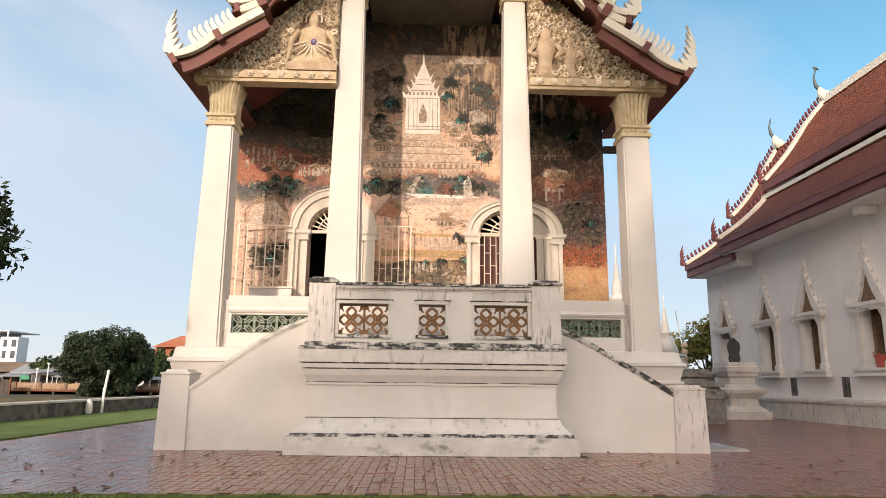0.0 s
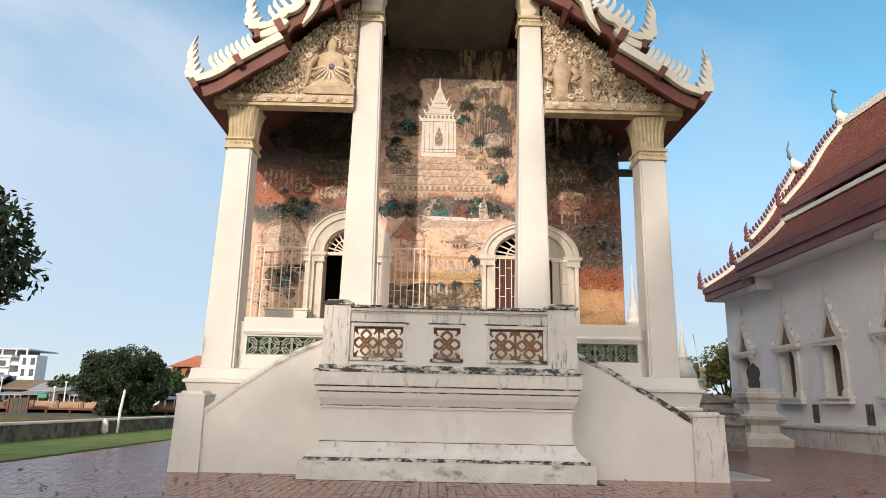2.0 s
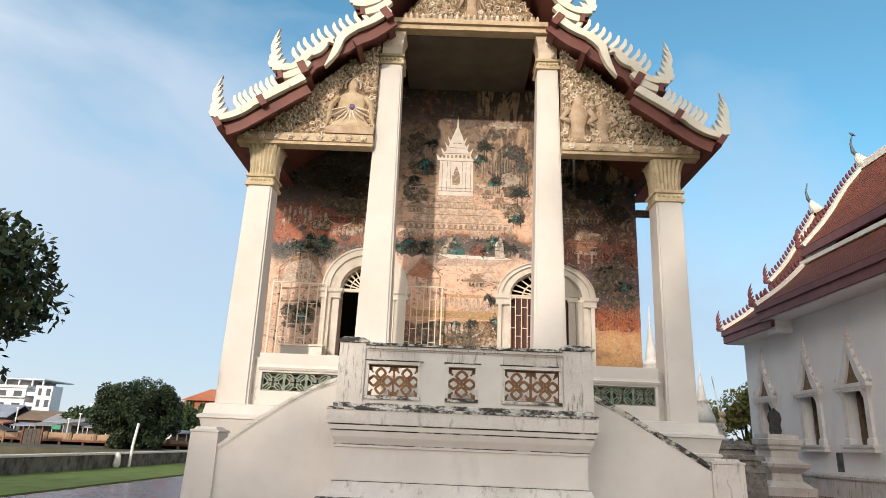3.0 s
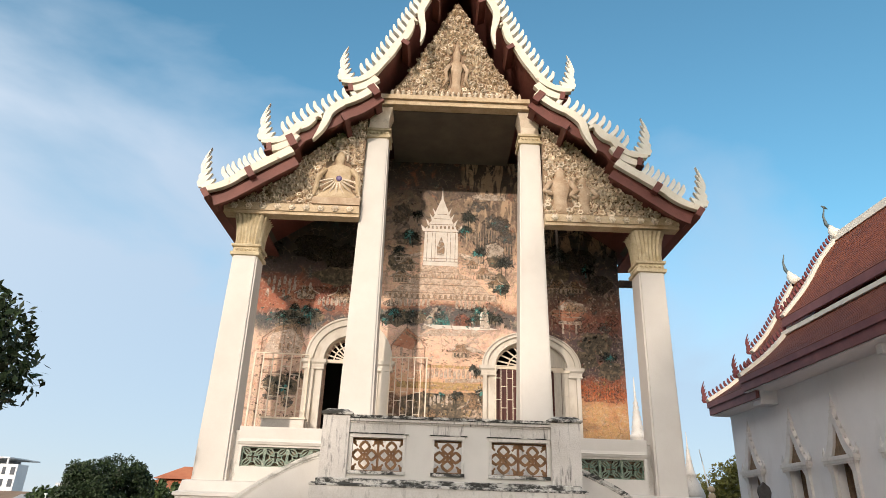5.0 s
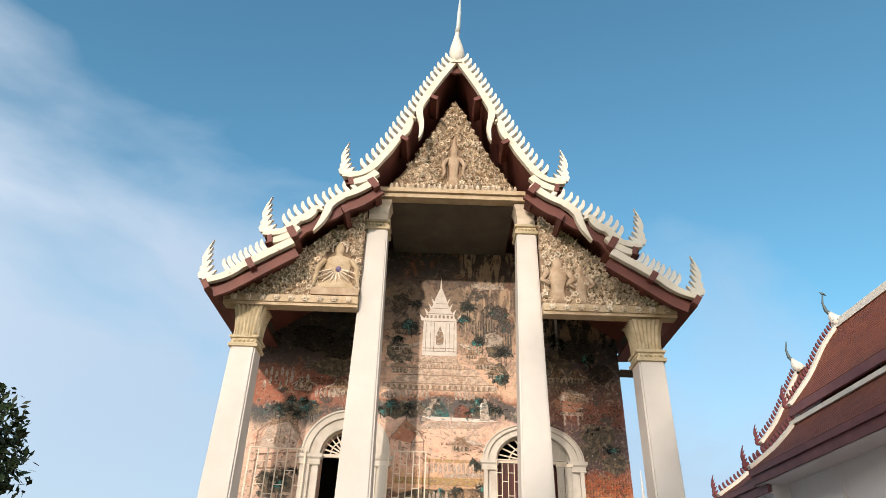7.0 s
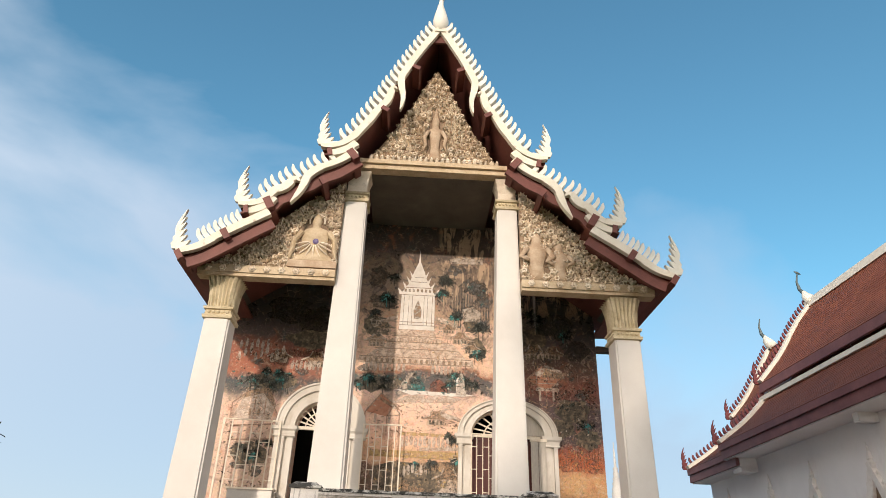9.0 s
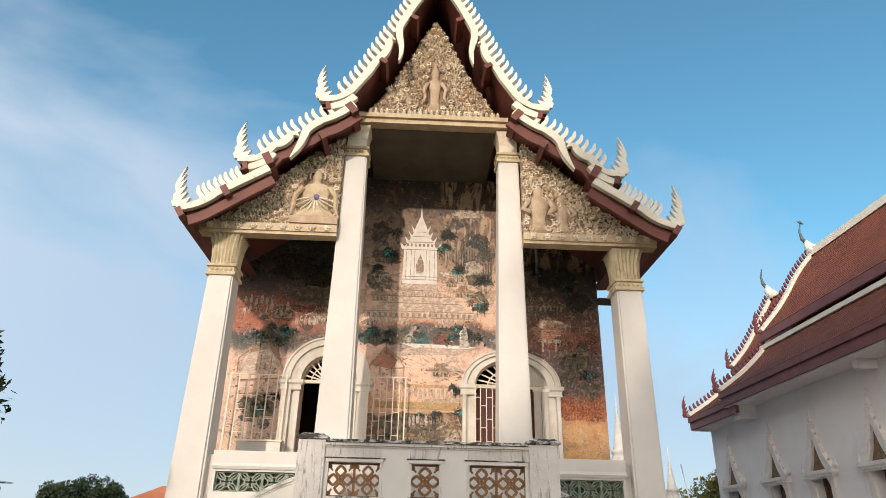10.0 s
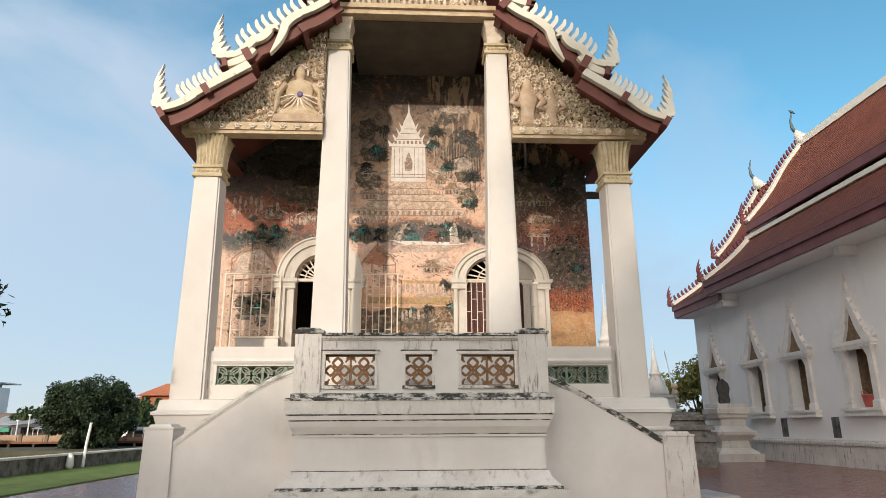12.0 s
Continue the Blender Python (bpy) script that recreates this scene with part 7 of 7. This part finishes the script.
for x0, x1 in ((-42.6, -41.4), (-41.4, -40.2), (-40.2, -39.3)):
    for a, b in ((0.15, 0.85), (0.85, 0.15)):
        bm = bmesh.new()
        ribbon(bm, [(x0, a), (x1, b)], 0.08, 47.38, 47.44)
        part("brace", bm, TIMBER_TAN, lattice)
    bm = bmesh.new()
    box(bm, x0, x1, 47.36, 47.46, 0.86, 0.95)
    part("rail", bm, TIMBER_TAN, lattice)
bm = bmesh.new()
ribbon(bm, [(-43.4, 2.25), (-41.6, 1.85), (-38.9, 0.98)], 0.14, 47.1, 48.6)
part("roof", bm, TIEBEAM, lattice, "dark sloping roof edge")


def block(name, x0, x1, y0, y1, h, floors, cols, roof, label, wall=FAR_WHITE):
    b = thing(name, ((x0 + x1) / 2, y0, 0), label, "building")
    bm = bmesh.new()
    box(bm, x0, x1, y0, y1, 0, h)
    part("wall", bm, wall, b)
    bm = bmesh.new()
    box(bm, x0 - 0.3, x1 + 0.3, y0 - 0.3, y1, h, h + 0.35)
    box(bm, x0 + 0.2 * (x1 - x0), x0 + 0.6 * (x1 - x0), y0 + 1, y1 - 0.5, h + 0.35, h + 1.3)
    part("roof", bm, roof, b)
    for f in range(floors):
        z = h * (f + 0.3) / floors
        for c in range(cols):
            x = x0 + (x1 - x0) * (c + 0.25) / cols
            bm = bmesh.new()
            box(bm, x, x + (x1 - x0) * 0.5 / cols, y0 - 0.06, y0 + 0.05, z, z + h * 0.45 / floors)
            part("window", bm, FAR_WINDOW, b)
        bm = bmesh.new()
        box(bm, x0 - 0.1, x1 + 0.1, y0 - 0.5, y0, z - h * 0.12 / floors, z - h * 0.06 / floors)
        part("balcony", bm, wall, b)
    return b


block("apartment_building", -74, -60.1, 85, 92, 6.9, 4, 6, FAR_WHITE, "white stepped apartment building with dark windows on the far bank")
apartment = bpy.data.objects["apartment_building"]
apartment.location.x -= 1.7
bm = bmesh.new()
box(bm, -60.1, -58.4, 87.2, 89, 0, 6.6)
part("recessed_wall", bm, FAR_GREY, apartment)
for k in range(4):
    bm = bmesh.new()
    box(bm, -60.09, -58.41, 85.2, 87.2, 1.3 + 1.5 * k, 1.44 + 1.5 * k)
    box(bm, -60.09, -58.41, 85.2, 85.3, 1.44 + 1.5 * k, 1.85 + 1.5 * k)
    part("balcony", bm, FAR_WHITE, apartment)
bm = bmesh.new()
box(bm, -58.4, -55.9, 84.4, 87.0, 0, 7.3)
part("stair_tower", bm, FAR_WHITE, apartment, "white stair tower with narrow dark windows")
for k in range(4):
    for x0, x1 in ((-57.9, -57.45), (-56.75, -56.15)):
        bm = bmesh.new()
        box(bm, x0, x1, 84.34, 84.5, 1.1 + 1.6 * k, 2.1 + 1.6 * k)
        part("window", bm, FAR_WINDOW, apartment)
bm = bmesh.new()
box(bm, -66.5, -58.3, 86, 94, 8.18, 8.34)
part("roof_canopy", bm, FAR_WHITE, apartment, "thin white roof canopy")
for x in (-66.2, -64.2, -62.2, -60.2, -58.6):
    bm = bmesh.new()
    box(bm, x - 0.1, x + 0.1, 86.2, 86.4, 6.6, 8.18)
    part("canopy_post", bm, FAR_WHITE, apartment)
bm = bmesh.new()
box(bm, -65, -61.2, 88, 94, 6.9, 8.18)
part("roof_room", bm, FAR_GREY, apartment)
block("low_building", -57.0, -50.6, 95, 103, 5.1, 1, 6, FAR_WHITE, "low white house with a band of windows on the far bank")
for x0, x1, y, ze, zr, mat, lab in ((-66.0, -57.4, 76, 2.6, 4.1, SHED_BLUE, "blue-grey sheet roofed shed"), (-57.2, -52.0, 77, 2.4, 3.5, FAR_BROWN, "brown roofed shed"), (-51.6, -46.5, 74, 2.2, 3.1, FAR_GREY, "grey roofed shed")):
    shed = thing("shed", ((x0 + x1) / 2, y, 0), lab + " behind the pier", "shed", "sheds on the far bank")
    bm = bmesh.new()
    box(bm, x0 + 0.3, x1 - 0.3, y, y + 5, 0, ze)
    part("wall", bm, TIEBEAM, shed)
    bm = bmesh.new()
    prism_x(bm, [(y - 0.7, ze - 0.1), (y + 2.5, zr), (y + 5.7, ze - 0.1), (y + 5.7, ze + 0.05), (y + 2.5, zr + 0.15), (y - 0.7, ze + 0.05)], x0, x1)
    part("roof", bm, mat, shed)
    for k in range(4):
        bm = bmesh.new()
        xx = x0 + (x1 - x0) * (k + 0.5) / 4
        box(bm, xx - 0.5, xx + 0.5, y - 0.04, y + 0.05, 0.2, ze - 0.5)
        part("opening", bm, FAR_WINDOW, shed)
pav = thing("orange_pavilion", (-33, 75, 0), "pavilion with orange tiled double roof", "pavilion")
bm = bmesh.new()
loft(bm, [[(-36.5, 72, 4.3), (-26.0, 72, 4.3), (-26.0, 80, 4.3), (-36.5, 80, 4.3)], [(-34.0, 75, 5.6), (-28.0, 75, 5.6), (-28.0, 77, 5.6), (-34.0, 77, 5.6)]])
part("lower_roof", bm, FAR_ORANGE, pav)
bm = bmesh.new()
loft(bm, [[(-34.6, 74, 5.6), (-27.4, 74, 5.6), (-27.4, 78, 5.6), (-34.6, 78, 5.6)], [(-31.6, 76, 7.2), (-29.6, 76, 7.2), (-29.6, 76.1, 7.2), (-31.6, 76.1, 7.2)]])
part("upper_roof", bm, FAR_ORANGE, pav)
bm = bmesh.new()
box(bm, -35.5, -27, 73, 79, 0, 4.3)
part("body", bm, FAR_WHITE, pav)
for i, (x, y, h) in enumerate(((-34.6, 50.7, 2.75), (-36.6, 52.5, 2.3), (-44.0, 56, 3.2), (-25.2, 50.7, 2.2))):
    lp = thing("street_lamp", (x, y, 0.46), "thin white street lamp on the far pier", "street lamp", "street lamps")
    bm = bmesh.new()
    tube(bm, [(x, y, 0.46), (x, y, h)], [0.07, 0.05], 6)
    part("lamp_pole", bm, WHITE_PAINT, lp)
    bm = bmesh.new()
    box(bm, x - 0.12, x + 0.12, y - 0.08, y + 0.08, h, h + 0.12)
    part("lamp_head", bm, WHITE_PAINT, lp)
gatep = thing("sheet_metal_gate", (-37.1, 48, 0), "dark sheet-metal gate in a rusty frame before the pier", "gate")
for i in range(4):
    bm = bmesh.new()
    box(bm, -37.9 + i * 0.38, -37.55 + i * 0.38, 48, 48.06, -0.02, 1.30)
    part("gate_sheet", bm, TIEBEAM, gatep, "", 0.01)
for x in (-38.02, -36.30):
    bm = bmesh.new()
    box(bm, x - 0.06, x + 0.06, 47.95, 48.1, -0.02, 1.5)
    part("gate_post", bm, RUST, gatep)
for k, (x, y, w, z, mat, lab) in enumerate(((-43.8, 52.5, 1.5, 1.75, FAR_ORANGE, "faded orange"), (-41.0, 53.4, 1.3, 1.62, SHED_BLUE, "blue-grey"), (-38.6, 52.3, 1.2, 1.70, FAR_GREY, "grey"), (-36.0, 53.6, 1.3, 1.85, TIEBEAM, "dark"),
                                            (-33.4, 52.2, 1.2, 1.66, FAR_GREY, "grey"), (-31.0, 53.5, 1.2, 1.78, SHED_BLUE, "blue-grey"), (-26.0, 53.2, 1.1, 1.5, FAR_GREY, "grey"))):
    aw = thing("market_awning", (x, y, 0.46), lab + " awning on thin posts over dim stalls on the pier", "awning", "awnings on the far pier")
    bm = bmesh.new()
    loft(bm, [[(x - w, y - 0.9, z - 0.12), (x + w, y - 0.9, z - 0.12), (x + w, y + 0.9, z), (x - w, y + 0.9, z)], [(x - w, y - 0.9, z - 0.02), (x + w, y - 0.9, z - 0.02), (x + w * 0.96, y + 0.9, z + 0.22), (x - w * 0.96, y + 0.9, z + 0.22)]])
    part("canopy", bm, mat, aw)
    for sx in (-1, 1):
        bm = bmesh.new()
        tube(bm, [(x + sx * w * 0.92, y - 0.8, 0.46), (x + sx * w * 0.92, y - 0.8, z - 0.1)], 0.035, 6)
        part("awning_post", bm, WHITE_PAINT, aw)
    bm = bmesh.new()
    box(bm, x - w * 0.9, x + w * 0.9, y + 0.6, y + 0.9, 0.46, z - 0.02)
    part("stall_back", bm, TIEBEAM, aw, "dim back of the stall")
    bm = bmesh.new()
    box(bm, x - w * 0.7, x + w * 0.7, y - 0.3, y + 0.2, 0.46, 1.05)
    part("counter", bm, FAR_BROWN, aw)
sg = thing("green_signboard", (-36.6, 50.6, 0.46), "green signboard on a post on the far pier", "sign")
bm = bmesh.new()
box(bm, -37.05, -36.2, 50.6, 50.68, 1.32, 1.70)
part("sign_face", bm, FAR_GREEN, sg, "", 0.02)
bm = bmesh.new()
box(bm, -36.67, -36.58, 50.68, 50.76, 0.46, 1.6)
part("sign_post", bm, TIEBEAM, sg)

# ---- unseen tall trees behind, added towards the sun to cast shade ----
for k, (x, top, wide, thickness) in enumerate(((-31.0, 22.6, 4.6, 9), (-27.6, 23.2, 4.4, 9), (-24.2, 23.2, 4.4, 9), (-21.2, 23.6, 4.2, 16), (-17.0, 25.6, 4.3, 80), (-12.6, 35.5, 5.0, 60), (-7.0, 35.0, 5.4, 90), (-0.5, 31.0, 5.2, 90), (6.0, 28.0, 5.0, 90), (13.0, 26.0, 5.0, 90))):
    tree("unseen_shade_tree", x, -60 - 2 * (k % 2), 0, 7.0, (x, -60 - 2 * (k % 2), top - 8.2, wide, 8.2, 70), thickness, 0.75, LEAF_MID, "tall dark green tree, unseen, added to shade the temple front", 40 + k, 0.5)

# ---- brick pavement, herringbone ----
def brick_cells(x0, x1, y0, y1):
    """Corner, size of each brick of a 90 degree herringbone on a 0.15 m grid."""
    g = 0.15
    i0, i1, j0, j1 = int(x0 / g), int(x1 / g), int(y0 / g), int(y1 / g)
    ii, jj = np.meshgrid(np.arange(i0, i1), np.arange(j0, j1))
    k = (ii - jj) % 4
    flat = k == 0
    up = k == 3
    a = np.stack([ii[flat] * g, jj[flat] * g, np.full(flat.sum(), 2 * g), np.full(flat.sum(), g)], 1)
    b = np.stack([ii[up] * g, jj[up] * g, np.full(up.sum(), g), np.full(up.sum(), 2 * g)], 1)
    return np.concatenate([a, b])


cells = brick_cells(-9.5, 15.6, EDGE, 24.0)
cx, cy = cells[:, 0] + cells[:, 2] / 2, cells[:, 1] + cells[:, 3] / 2
free = ~((abs(cx - 0.03) < 2.9) & (cy > 0.12) & (cy < 3)) & ~((abs(cx) < 5.4) & (cy > 1.1)) & ~((abs(cx) < 5.85) & (cy > 2.85))
free &= ~((cy > 9) & (abs(cx) < 6.5))
near = free & (cy > EDGE) & (cy < EDGE + 1.36) & (abs(cx) < 4.9)
rs = np.random.default_rng(8)


def brick_verts(w, h, z, gap=0.006):
    return np.array([(gap, gap, -0.02), (w - gap, gap, -0.02), (w - gap, h - gap, -0.02), (gap, h - gap, -0.02),
                     (gap, gap, z - 0.003), (w - gap, gap, z - 0.003), (w - gap, h - gap, z - 0.003), (gap, h - gap, z - 0.003),
                     (gap + 0.004, gap + 0.004, z), (w - gap - 0.004, gap + 0.004, z), (w - gap - 0.004, h - gap - 0.004, z), (gap + 0.004, h - gap - 0.004, z)])


BF = [(8, 9, 10, 11)] + [(a + o, b + o, b + o + 4, a + o + 4) for o in (0, 4) for a, b in ((0, 1), (1, 2), (2, 3), (3, 0))]
rest = cells[free & ~near]
allv, allf = [], []
bfa = np.array(BF)
for i, (x, y, w, h) in enumerate(rest):
    v = brick_verts(w, h, 0.004)
    v[:, 2] += rs.normal(0, 0.0012)
    v[:, 0] += x
    v[:, 1] += y
    allv.append(v)
    allf.append(bfa + 12 * i)
me = bpy.data.meshes.new("brick_field")
me.from_pydata(np.concatenate(allv).tolist(), [], np.concatenate(allf).tolist())
me.materials.append(BRICK)
field = new("brick_field", me)
field.parent = PAVEMENT
tagged(field, "worn red bricks laid in herringbone", kind="stuff")
shapes = {}
for key, (w, h) in (("flat", (0.30, 0.15)), ("up", (0.15, 0.30))):
    me = bpy.data.meshes.new("brick")
    me.from_pydata(brick_verts(w, h, 0.004).tolist(), [], BF)
    me.materials.append(BRICK)
    shapes[key] = me
for x, y, w, h in cells[near][:300]:
    b = new("brick", shapes["flat" if w > h else "up"])
    b.parent = PAVEMENT
    b.location = (x, y, rs.normal(0, 0.0012))

# ---- grass blades along the pavement's edge ----
count = 7000
bx0, by0 = rs.uniform(-7.5, 7.5, count), EDGE - 0.02 - rs.exponential(0.35, count)
tall, lean, way = rs.uniform(0.02, 0.075, count) * (0.6 + 0.4 * np.sin(bx0 * 2.3) ** 2), rs.uniform(-0.03, 0.03, (count, 2)), rs.uniform(0, 6.28, count)
side = np.stack([np.cos(way), np.sin(way)], 1) * 0.006
root = np.stack([bx0, by0], 1)
verts = np.zeros((count, 3, 3))
verts[:, 0, :2], verts[:, 1, :2], verts[:, 2, :2] = root - side, root + side, root + lean
verts[:, 2, 2] = tall
me = bpy.data.meshes.new("grass_blades")
me.from_pydata(verts.reshape(-1, 3).tolist(), [], np.arange(count * 3).reshape(-1, 3).tolist())
me.materials.append(GRASS)
tagged(new("grass_blades", me), "short green and dry grass blades at the pavement edge", "grass", kind="stuff")

# ---- fallen leaves ----
vs, fs = [], []
for i in range(170):
    x, y = rs.uniform(-8.5, 9.5), rs.uniform(EDGE + 0.1, 1.0)
    if abs(x) < 2.95 and y > -0.08:
        continue
    a, k = rs.uniform(0, 6.28), rs.uniform(0.04, 0.10)
    c, d = math.cos(a) * k, math.sin(a) * k
    n = len(vs)
    vs += [(x - c, y - d, 0.012), (x + d * 0.4, y - c * 0.4, 0.010), (x + c, y + d, 0.012 + k * 0.5), (x - d * 0.4, y + c * 0.4, 0.025)]
    fs.append((n, n + 1, n + 2, n + 3))
me = bpy.data.meshes.new("fallen_leaves")
me.from_pydata(vs, [], fs)
me.materials.append(CORNICE_BROWN)
tagged(new("fallen_leaves", me), "dry brown fallen leaves scattered on the bricks", "leaves", kind="stuff")
